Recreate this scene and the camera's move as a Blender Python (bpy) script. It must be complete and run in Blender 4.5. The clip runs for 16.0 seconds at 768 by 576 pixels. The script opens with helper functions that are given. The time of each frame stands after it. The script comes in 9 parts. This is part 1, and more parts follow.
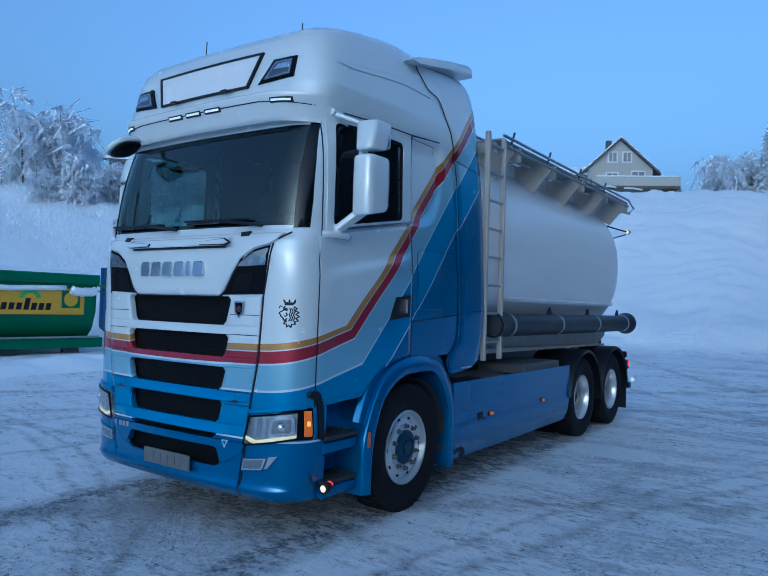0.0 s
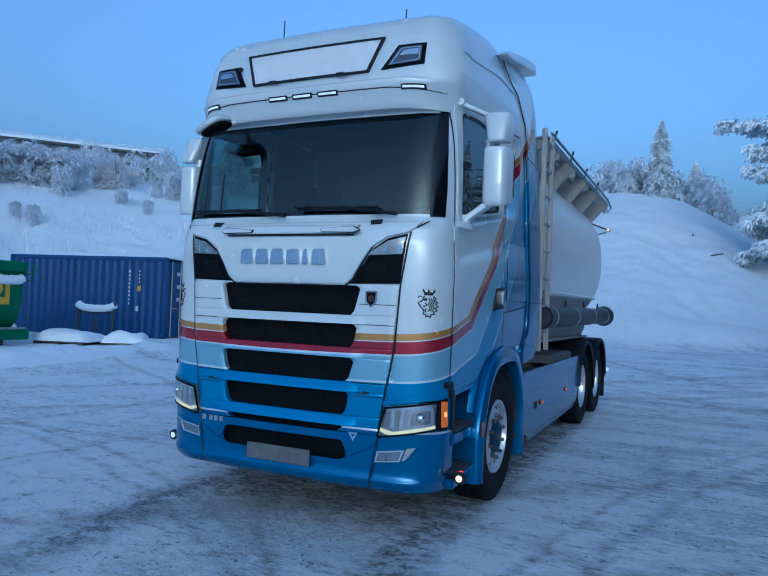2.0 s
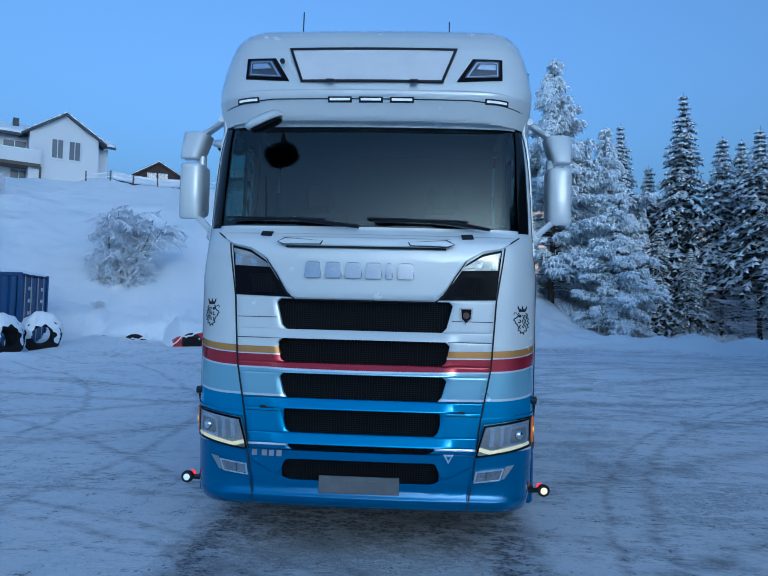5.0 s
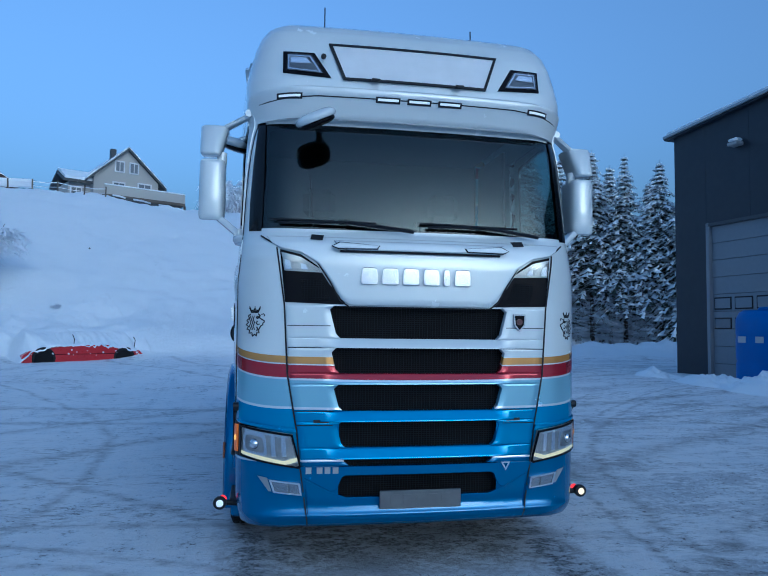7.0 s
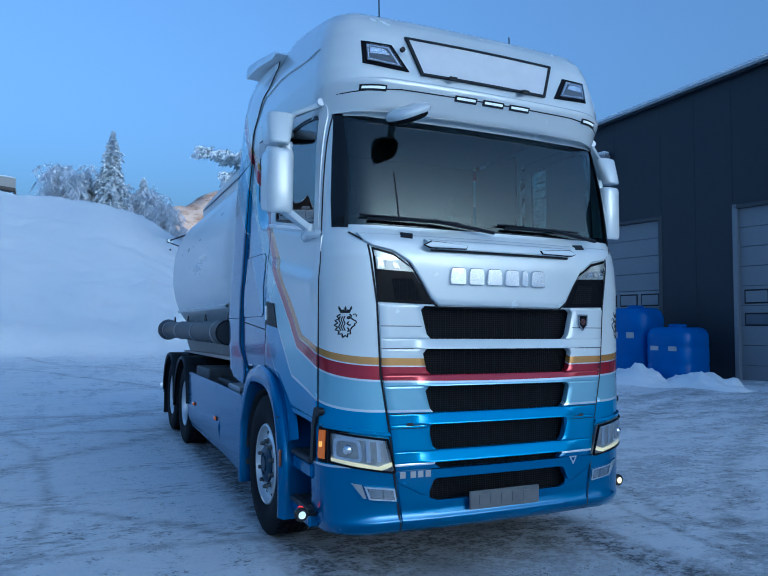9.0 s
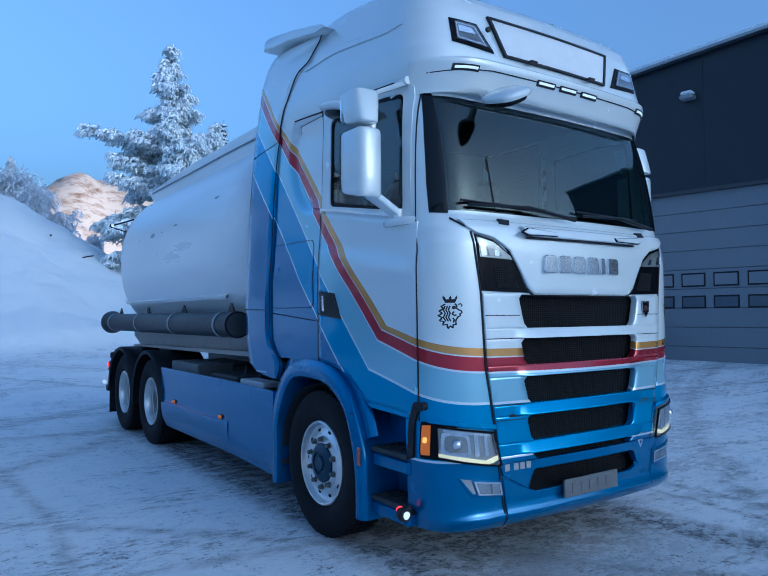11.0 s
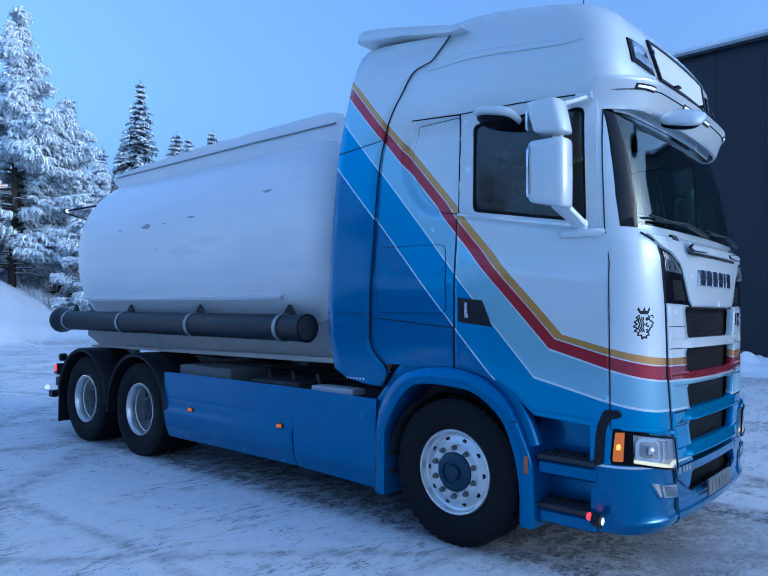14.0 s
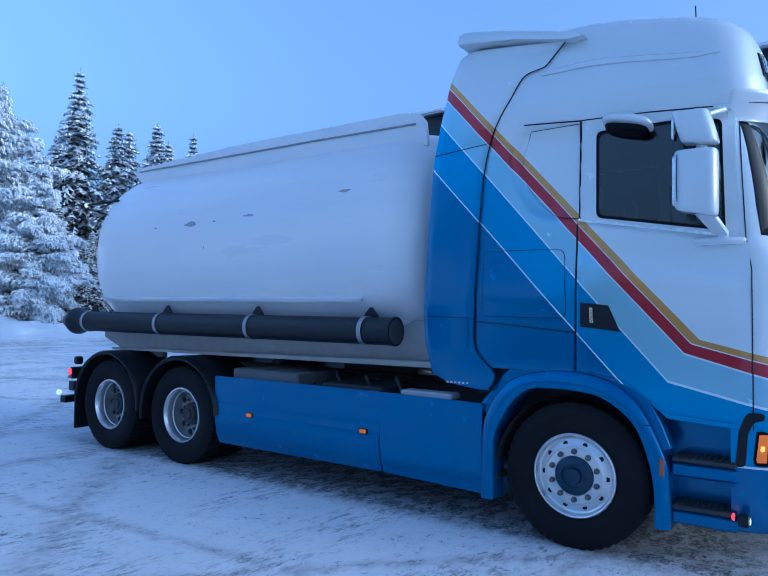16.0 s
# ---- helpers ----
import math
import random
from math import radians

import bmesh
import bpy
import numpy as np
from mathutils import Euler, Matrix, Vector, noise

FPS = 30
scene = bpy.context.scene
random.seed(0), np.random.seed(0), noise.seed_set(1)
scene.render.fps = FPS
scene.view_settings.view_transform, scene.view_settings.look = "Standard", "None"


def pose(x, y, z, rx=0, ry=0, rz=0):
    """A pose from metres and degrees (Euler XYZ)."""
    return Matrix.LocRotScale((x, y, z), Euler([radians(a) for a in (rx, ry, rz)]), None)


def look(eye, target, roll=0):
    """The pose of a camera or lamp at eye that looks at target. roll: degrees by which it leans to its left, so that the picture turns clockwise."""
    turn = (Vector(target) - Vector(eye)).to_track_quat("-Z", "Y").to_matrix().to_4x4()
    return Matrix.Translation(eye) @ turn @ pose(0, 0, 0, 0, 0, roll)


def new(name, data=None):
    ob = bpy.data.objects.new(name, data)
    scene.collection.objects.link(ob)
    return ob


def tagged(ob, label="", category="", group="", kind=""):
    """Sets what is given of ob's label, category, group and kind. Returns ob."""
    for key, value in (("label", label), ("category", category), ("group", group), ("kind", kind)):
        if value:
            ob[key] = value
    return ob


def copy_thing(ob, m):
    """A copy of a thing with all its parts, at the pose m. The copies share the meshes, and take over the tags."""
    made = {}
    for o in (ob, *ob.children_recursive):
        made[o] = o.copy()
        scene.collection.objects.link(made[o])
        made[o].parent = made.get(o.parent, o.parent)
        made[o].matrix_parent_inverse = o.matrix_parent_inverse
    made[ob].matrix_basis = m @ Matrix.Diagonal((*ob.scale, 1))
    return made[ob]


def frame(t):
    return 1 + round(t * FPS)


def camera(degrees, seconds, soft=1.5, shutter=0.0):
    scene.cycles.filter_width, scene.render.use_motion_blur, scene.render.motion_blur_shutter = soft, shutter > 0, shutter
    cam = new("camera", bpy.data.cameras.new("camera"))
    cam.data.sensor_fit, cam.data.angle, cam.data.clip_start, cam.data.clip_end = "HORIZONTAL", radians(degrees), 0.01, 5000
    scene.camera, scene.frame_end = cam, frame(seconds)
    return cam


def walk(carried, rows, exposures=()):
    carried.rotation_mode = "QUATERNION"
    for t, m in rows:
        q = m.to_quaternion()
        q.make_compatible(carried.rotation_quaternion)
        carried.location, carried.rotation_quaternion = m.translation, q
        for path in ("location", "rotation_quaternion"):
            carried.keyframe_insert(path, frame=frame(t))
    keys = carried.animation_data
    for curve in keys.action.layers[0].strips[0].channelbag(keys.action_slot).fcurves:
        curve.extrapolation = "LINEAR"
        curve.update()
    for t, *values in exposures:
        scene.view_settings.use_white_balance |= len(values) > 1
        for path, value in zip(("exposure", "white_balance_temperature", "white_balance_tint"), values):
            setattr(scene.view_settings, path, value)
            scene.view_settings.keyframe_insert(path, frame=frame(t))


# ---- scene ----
cam = camera(59.3, 16.0, soft=1.1)
PATH = [
    (0, (4.281, -3.339, 1.696), (3.135, -1.701, 1.748), 1.7),
    (0.5, (3.989, -3.657, 1.688), (2.893, -1.985, 1.739), 1.8),
    (1, (3.616, -3.805, 1.653), (2.585, -2.092, 1.698), 2.0),
    (1.5, (3.198, -4.008, 1.617), (2.243, -2.251, 1.657), 2.1),
    (2, (2.787, -4.191, 1.62), (1.927, -2.385, 1.662), 2.2),
    (2.5, (2.402, -4.289, 1.63), (1.646, -2.439, 1.696), 2.3),
    (3, (1.997, -4.441, 1.61), (1.353, -2.55, 1.693), 2.3),
    (3.5, (1.623, -4.525, 1.597), (1.097, -2.598, 1.69), 2.2),
    (3.7, (1.456, -4.543, 1.589), (0.979, -2.603, 1.684), 2.2),
    (5.8, (-0.217, -4.597, 1.632), (-0.12, -2.602, 1.716), 0.9),
    (6, (-0.363, -4.578, 1.631), (-0.221, -2.585, 1.719), 0.8),
    (6.5, (-0.714, -4.459, 1.59), (-0.457, -2.478, 1.701), 0.8),
    (7, (-1.069, -4.371, 1.58), (-0.702, -2.409, 1.703), 0.7),
    (7.5, (-1.469, -4.276, 1.594), (-0.98, -2.341, 1.722), 0.8),
    (8, (-1.813, -4.096, 1.597), (-1.205, -2.196, 1.73), 0.7),
    (8.5, (-2.226, -3.961, 1.582), (-1.506, -2.099, 1.712), 0.6),
    (9, (-2.591, -3.813, 1.59), (-1.769, -1.994, 1.707), 0.5),
    (9.2, (-2.707, -3.726, 1.581), (-1.847, -1.924, 1.695), 0.2),
    (11.3, (-3.889, -2.839, 1.629), (-2.708, -1.226, 1.702), -0.4),
    (11.5, (-4.03, -2.747, 1.639), (-2.82, -1.156, 1.709), -0.4),
    (12, (-4.294, -2.502, 1.634), (-3.016, -0.965, 1.703), -0.3),
    (12.5, (-4.524, -2.223, 1.664), (-3.18, -0.744, 1.728), -0.1),
    (13, (-4.856, -1.964, 1.666), (-3.45, -0.544, 1.728), 0.2),
    (13.5, (-5.093, -1.716, 1.654), (-3.632, -0.352, 1.72), 0.4),
    (14, (-5.278, -1.423, 1.684), (-3.771, -0.111, 1.752), 0.5),
    (14.5, (-5.545, -1.131, 1.678), (-3.999, 0.136, 1.748), 0.5),
    (15, (-5.745, -0.863, 1.687), (-4.172, 0.369, 1.761), 0.6),
    (15.5, (-5.878, -0.56, 1.701), (-4.275, 0.633, 1.777), 0.8),
    (16, (-6.097, -0.258, 1.686), (-4.456, 0.884, 1.76), 0.9),
]
walk(cam, [(t, look(eye, target, roll)) for t, eye, target, roll in PATH], [(0.0, 1.50, 4380, 1), (5.0, 1.36, 4360, 1), (9.0, 1.50, 4400, 1), (11.5, 1.78, 4420, 4), (13.0, 2.0, 4460, 7), (16.0, 2.14, 4500, 9)])

# ---- world, sun and exposure ----
SUN_BEARING, SUN_ELEV = 162.0, 6.0          # degrees clockwise from +y; low winter sun behind a ridge
world = bpy.data.worlds.new("sky")
scene.world = world
world.use_nodes = True
wn = world.node_tree
sky = wn.nodes.new("ShaderNodeTexSky")
sky.sky_type = 'NISHITA'
sky.sun_disc = False
sky.sun_elevation = radians(SUN_ELEV)
sky.sun_rotation = radians(SUN_BEARING)
sky.altitude = 200
sky.air_density, sky.dust_density, sky.ozone_density = 1.0, 10.0, 3.0
sky_mute = wn.nodes.new("ShaderNodeHueSaturation")          # lowers the saturation of the whole sky and its light
sky_mute.inputs["Saturation"].default_value = 0.74
wn.links.new(sky.outputs[0], sky_mute.inputs["Color"])
wn.links.new(sky_mute.outputs[0], wn.nodes["Background"].inputs[0])
wn.nodes["Background"].inputs[1].default_value = 0.15
sun_data = bpy.data.lights.new("sun", 'SUN')
sun_data.energy, sun_data.angle, sun_data.color = 2.4, radians(0.5), (1.0, 0.72, 0.48)
sun = new("sun", sun_data)
sb, se = radians(SUN_BEARING), radians(SUN_ELEV)
sun.matrix_world = look((0, 0, 80), (-math.sin(sb) * math.cos(se) * 100, -math.cos(sb) * math.cos(se) * 100, 80 - math.sin(se) * 100))

# ---- mesh tools ----
def geo():
    return ([], [])


def add(g, verts, faces):
    n = len(g[0])
    g[0].extend([tuple(v) for v in verts])
    g[1].extend([tuple(i + n for i in f) for f in faces])
    return g


def lerp(table, x):
    """Piecewise linear table [(x, y), ...]."""
    if x <= table[0][0]:
        return table[0][1]
    for (a, p), (b, q) in zip(table, table[1:]):
        if x <= b:
            return p + (q - p) * (x - a) / (b - a) if b > a else q
    return table[-1][1]


def smooth(a, b, x):
    u = min(1.0, max(0.0, (x - a) / (b - a)))
    return u * u * (3 - 2 * u)


def part(name, g, material, parent=None, label="", soft=True, angle=35):
    """Links a mesh (lists of verts and faces) as one object, under a thing or a part."""
    me = bpy.data.meshes.new(name)
    me.from_pydata(g[0], [], g[1])
    me.update()
    bm = bmesh.new()
    bm.from_mesh(me)
    bmesh.ops.remove_doubles(bm, verts=bm.verts, dist=1e-5)
    bmesh.ops.recalc_face_normals(bm, faces=bm.faces)
    bm.to_mesh(me)
    bm.free()
    if soft:
        me.polygons.foreach_set("use_smooth", [True] * len(me.polygons))
        me.set_sharp_from_angle(angle=radians(angle))
    for m in (material if isinstance(material, (list, tuple)) else [material]):
        me.materials.append(m)
    ob = new(name, me)
    if parent is not None:
        ob.parent = parent
    if label:
        ob["label"] = label
    return ob


def empty(name, loc=(0, 0, 0), label="", category="", group="", kind="", turn=0):
    ob = new(name)
    ob.empty_display_size = 0.2
    ob.matrix_world = pose(*loc, 0, 0, turn)
    return tagged(ob, label, category, group, kind)


def box(g, lo, hi, bevel=0.0, m=None):
    """A box, with chamfered edges where bevel is given."""
    (x0, y0, z0), (x1, y1, z1) = lo, hi
    b = min(bevel, 0.49 * min(abs(x1 - x0), abs(y1 - y0), abs(z1 - z0)))
    cx, cy, cz = (x0 + x1) / 2, (y0 + y1) / 2, (z0 + z1) / 2
    hx, hy, hz = (x1 - x0) / 2, (y1 - y0) / 2, (z1 - z0) / 2
    if b <= 0:
        v = [(cx + sx * hx, cy + sy * hy, cz + sz * hz) for sx in (-1, 1) for sy in (-1, 1) for sz in (-1, 1)]
        f = [(0, 1, 3, 2), (4, 6, 7, 5), (0, 4, 5, 1), (2, 3, 7, 6), (0, 2, 6, 4), (1, 5, 7, 3)]
    else:
        v, f, ix = [], [], {}
        for sx in (-1, 1):
            for sy in (-1, 1):
                for sz in (-1, 1):
                    for k in range(3):
                        d = [hx, hy, hz]
                        e = [b, b, b]
                        e[k] = 0
                        ix[sx, sy, sz, k] = len(v)
                        v.append((cx + sx * (d[0] - e[0]), cy + sy * (d[1] - e[1]), cz + sz * (d[2] - e[2])))
        for s in (-1, 1):
            f.append([ix[s, a, c, 0] for a, c in ((-1, -1), (1, -1), (1, 1), (-1, 1))])
            f.append([ix[a, s, c, 1] for a, c in ((-1, -1), (1, -1), (1, 1), (-1, 1))])
            f.append([ix[a, c, s, 2] for a, c in ((-1, -1), (1, -1), (1, 1), (-1, 1))])
        for s in (-1, 1):
            for t in (-1, 1):
                f.append([ix[s, t, -1, 0], ix[s, t, 1, 0], ix[s, t, 1, 1], ix[s, t, -1, 1]])
                f.append([ix[s, -1, t, 0], ix[s, 1, t, 0], ix[s, 1, t, 2], ix[s, -1, t, 2]])
                f.append([ix[-1, s, t, 1], ix[1, s, t, 1], ix[1, s, t, 2], ix[-1, s, t, 2]])
        for sx in (-1, 1):
            for sy in (-1, 1):
                for sz in (-1, 1):
                    f.append([ix[sx, sy, sz, k] for k in range(3)])
    if m is not None:
        v = [tuple(m @ Vector(p)) for p in v]
    return add(g, v, f)


def lathe(g, profile, centre, axis='x', seg=32, flip=1, closed=False, cap=True):
    """Turns (radius, offset along the axis) round an axis through centre."""
    v, f, n = [], [], len(profile)
    for i in range(seg):
        a = 2 * math.pi * i / seg
        c, s = math.cos(a), math.sin(a)
        for r, h in profile:
            p = {'x': (flip * h, r * c, r * s), 'y': (r * c, flip * h, r * s), 'z': (r * c, r * s, flip * h)}[axis]
            v.append((centre[0] + p[0], centre[1] + p[1], centre[2] + p[2]))
    for i in range(seg):
        j = (i + 1) % seg
        for k in range(n if closed else n - 1):
            q = (k + 1) % n
            f.append((i * n + k, j * n + k, j * n + q, i * n + q))
    if cap and not closed:
        for k in (0, n - 1):
            if profile[k][0] > 1e-4:
                f.append([i * n + k for i in range(seg)])
    return add(g, v, f)


def tube(g, pts, r, seg=8, cap=True, r1=None):
    """A round bar along points, with an even or a tapering radius."""
    pts = [Vector(p) for p in pts]
    v, f = [], []
    ref = Vector((0, 0, 1))
    for i, p in enumerate(pts):
        d = (pts[min(i + 1, len(pts) - 1)] - pts[max(i - 1, 0)]).normalized()
        a = d.cross(ref if abs(d.dot(ref)) < 0.95 else Vector((1, 0, 0))).normalized()
        b = d.cross(a)
        rr = r if r1 is None else r + (r1 - r) * i / max(1, len(pts) - 1)
        for k in range(seg):
            t = 2 * math.pi * k / seg
            v.append(p + a * (rr * math.cos(t)) + b * (rr * math.sin(t)))
    for i in range(len(pts) - 1):
        for k in range(seg):
            q = (k + 1) % seg
            f.append((i * seg + k, i * seg + q, (i + 1) * seg + q, (i + 1) * seg + k))
    if cap:
        f.append(list(range(seg)))
        f.append(list(range((len(pts) - 1) * seg, len(pts) * seg)))
    return add(g, v, f)


def prism(g, poly, axis, lo, hi, m=None):
    """A flat outline drawn out along an axis: 'x' (y, z), 'y' (x, z) or 'z' (x, y)."""
    def at(p, h):
        return {'x': (h, p[0], p[1]), 'y': (p[0], h, p[1]), 'z': (p[0], p[1], h)}[axis]
    n = len(poly)
    v = [at(p, lo) for p in poly] + [at(p, hi) for p in poly]
    if m is not None:
        v = [tuple(m @ Vector(p)) for p in v]
    f = [list(range(n)), list(range(n, 2 * n))] + [(i, (i + 1) % n, n + (i + 1) % n, n + i) for i in range(n)]
    return add(g, v, f)


def span(poly, u):
    """The range of v that an outline covers at u."""
    lo, hi = 1e9, -1e9
    for (a, p), (b, q) in zip(poly, poly[1:] + poly[:1]):
        if min(a, b) - 1e-9 <= u <= max(a, b) + 1e-9:
            for v in ([p, q] if abs(b - a) < 1e-9 else [p + (q - p) * (u - a) / (b - a)]):
                lo, hi = min(lo, v), max(hi, v)
    return lo, hi


def patch(g, poly, fn, off=0.004, thick=0.012, du=0.05, nv=6, edge=0.0):
    """A panel that lies on a curved surface: an outline in (u, v), drawn through fn(u, v, off). edge rounds its rim."""
    poly = [(round(p[0], 5), p[1]) for p in poly]
    us = sorted({p[0] for p in poly})
    cols = []
    for a, b in zip(us, us[1:]):
        k = max(1, math.ceil((b - a) / du))
        cols += [a + (b - a) * i / k for i in range(k)]
    cols.append(us[-1])
    e = min(edge, 0.3 * (us[-1] - us[0]))
    if e > 0:
        cols = [us[0], us[0] + e * 0.4] + [u for u in cols if us[0] + e * 0.6 < u < us[-1] - e * 0.6] + [us[-1] - e * 0.4, us[-1]]
    rows = [i / nv for i in range(nv + 1)]
    top, bot = [], []
    for ci, u in enumerate(cols):
        lo, hi = span(poly, min(max(u, us[0] + 2e-5), us[-1] - 2e-5))
        h = hi - lo
        rr = rows
        if e > 0 and h > 3 * e:
            rr = [0, 0.4 * e / h] + rows[1:-1] + [1 - 0.4 * e / h, 1]
        elif e > 0:
            rr = [0, 0.12] + rows[1:-1] + [0.88, 1]
        top.append([fn(u, lo + h * r, off - (e * 0.35 if e > 0 and (ci in (0, len(cols) - 1) or k in (0, len(rr) - 1)) else 0)) for k, r in enumerate(rr)])
        bot.append([fn(u, lo + h * r, off - thick) for r in rr])
    nc, nr = len(cols), len(top[0])
    v = [p for c in top for p in c] + [p for c in bot for p in c]
    o, f = nc * nr, []
    for i in range(nc - 1):
        for k in range(nr - 1):
            q = [i * nr + k, (i + 1) * nr + k, (i + 1) * nr + k + 1, i * nr + k + 1]
            f.append(q)
            f.append([o + j for j in reversed(q)])
    for i in range(nc - 1):
        for k in (0, nr - 1):
            f.append((i * nr + k, (i + 1) * nr + k, o + (i + 1) * nr + k, o + i * nr + k))
    for k in range(nr - 1):
        for i in (0, nc - 1):
            f.append((i * nr + k, i * nr + k + 1, o + i * nr + k + 1, o + i * nr + k))
    return add(g, v, f)


def dense(pts, step, close=True):
    out = []
    for a, b in zip(pts, pts[1:] + (pts[:1] if close else [])):
        k = max(1, math.ceil(math.dist(a, b) / step))
        out += [tuple(p + (q - p) * i / k for p, q in zip(a, b)) for i in range(k)]
    return out if close else out + [pts[-1]]


def ring(g, outer, inner, fn, off, thick, step=0.06):
    """A frame on a curved surface between two outlines with equally many corners."""
    o, n = [], []
    k = len(outer)
    for i in range(k):
        a, b, c, d = outer[i], outer[(i + 1) % k], inner[i], inner[(i + 1) % k]
        m = max(1, math.ceil(math.dist(a, b) / step))
        for j in range(m):
            t = j / m
            o.append((a[0] + (b[0] - a[0]) * t, a[1] + (b[1] - a[1]) * t))
            n.append((c[0] + (d[0] - c[0]) * t, c[1] + (d[1] - c[1]) * t))
    v, f, q = [], [], len(o)
    for p in o:
        v.append(fn(*p, off))
    for p in n:
        v.append(fn(*p, off))
    for p in o:
        v.append(fn(*p, off - thick))
    for p in n:
        v.append(fn(*p, off - thick))
    for i in range(q):
        j = (i + 1) % q
        f += [(i, j, q + j, q + i), (2 * q + i, 3 * q + i, 3 * q + j, 2 * q + j), (i, 2 * q + i, 2 * q + j, j), (q + i, q + j, 3 * q + j, 3 * q + i)]
    return add(g, v, f)


def strip(g, pts, width, fn, off=0.002, thick=0.006, step=0.06):
    """A thin line of even width along points on a curved surface."""
    pts = dense(pts, step, close=False)
    l, r = [], []
    for i, p in enumerate(pts):
        a, b = pts[max(0, i - 1)], pts[min(len(pts) - 1, i + 1)]
        d = (b[0] - a[0], b[1] - a[1])
        n = math.hypot(*d) or 1
        nx, ny = -d[1] / n * width / 2, d[0] / n * width / 2
        l.append((p[0] + nx, p[1] + ny))
        r.append((p[0] - nx, p[1] - ny))
    v = [fn(*p, off) for p in l] + [fn(*p, off) for p in r] + [fn(*p, off - thick) for p in l] + [fn(*p, off - thick) for p in r]
    n, f = len(pts), []
    for i in range(n - 1):
        f += [(i, i + 1, n + i + 1, n + i), (i, 2 * n + i, 2 * n + i + 1, i + 1), (n + i, n + i + 1, 3 * n + i + 1, 3 * n + i)]
    return add(g, v, f)


def rounded(poly, r, n=4):
    """An outline with its corners rounded."""
    out, k = [], len(poly)
    for i in range(k):
        a, b, c = Vector(poly[i - 1]), Vector(poly[i]), Vector(poly[(i + 1) % k])
        rr = min(r, 0.45 * (a - b).length, 0.45 * (c - b).length)
        p, q = b + (a - b).normalized() * rr, b + (c - b).normalized() * rr
        for j in range(n + 1):
            t = j / n
            out.append(tuple(p * (1 - t) ** 2 + b * 2 * t * (1 - t) + q * t * t))
    return out


def inside(poly, x, y):
    hit = False
    for (a, b), (c, d) in zip(poly, poly[1:] + poly[:1]):
        if (b > y) != (d > y) and x < (c - a) * (y - b) / (d - b) + a:
            hit = not hit
    return hit


def curve(pts, per=4):
    """Catmull-Rom points through a bent line."""
    out, n = [], len(pts)
    for i in range(n - 1):
        p0, p1, p2, p3 = pts[max(0, i - 1)], pts[i], pts[i + 1], pts[min(n - 1, i + 2)]
        for k in range(per):
            t = k / per
            out.append(tuple(0.5 * (2 * b + (c - a) * t + (2 * a - 5 * b + 4 * c - d) * t * t + (3 * b - a - 3 * c + d) * t ** 3) for a, b, c, d in zip(p0, p1, p2, p3)))
    return out + [tuple(pts[-1])]

# ---- materials ----
def mat(name):
    m = bpy.data.materials.new(name)
    m.use_nodes = True
    return m, m.node_tree, m.node_tree.nodes["Principled BSDF"]


def node(nt, kind, **values):
    n = nt.nodes.new(kind)
    for k, v in values.items():
        n.inputs[k].default_value = v
    return n


def mth(nt, op, a, b=None, clamp=False):
    n = nt.nodes.new("ShaderNodeMath")
    n.operation, n.use_clamp = op, clamp
    for i, v in enumerate((a, b)):
        if v is None:
            continue
        if isinstance(v, (int, float)):
            n.inputs[i].default_value = v
        else:
            nt.links.new(v, n.inputs[i])
    return n.outputs[0]


def mixc(nt, fac, a, b):
    n = nt.nodes.new("ShaderNodeMix")
    n.data_type = 'RGBA'
    for sock, v in ((n.inputs[0], fac), (n.inputs[6], a), (n.inputs[7], b)):
        if isinstance(v, tuple):
            sock.default_value = (*v, 1)
        elif isinstance(v, (int, float)):
            sock.default_value = v
        else:
            nt.links.new(v, sock)
    return n.outputs[2]


def noise_tex(nt, scale, detail=6, rough=0.6, stretch=(1, 1, 1), turn=0.0, coords="Object"):
    if coords == "World":
        src = nt.nodes.new("ShaderNodeNewGeometry").outputs["Position"]
    else:
        src = nt.nodes.new("ShaderNodeTexCoord").outputs[coords]
    mp = nt.nodes.new("ShaderNodeMapping")
    mp.inputs["Scale"].default_value = stretch
    mp.inputs["Rotation"].default_value = (0, 0, turn)
    nt.links.new(src, mp.inputs["Vector"])
    n = node(nt, "ShaderNodeTexNoise", Scale=scale, Detail=detail, Roughness=rough)
    nt.links.new(mp.outputs[0], n.inputs["Vector"])
    return n.outputs["Fac"]


def ramp(nt, fac, stops):
    n = nt.nodes.new("ShaderNodeValToRGB")
    e = n.color_ramp.elements
    while len(e) < len(stops):
        e.new(0.5)
    for el, (p, c) in zip(e, stops):
        el.position = p
        el.color = (*c, 1) if isinstance(c, tuple) else (c, c, c, 1)
    nt.links.new(fac, n.inputs[0])
    return n.outputs[0]


def bump(nt, bs, height, strength=0.3, dist=0.01):
    n = node(nt, "ShaderNodeBump", Strength=strength, Distance=dist)
    nt.links.new(height, n.inputs["Height"])
    nt.links.new(n.outputs[0], bs.inputs["Normal"])
    return n


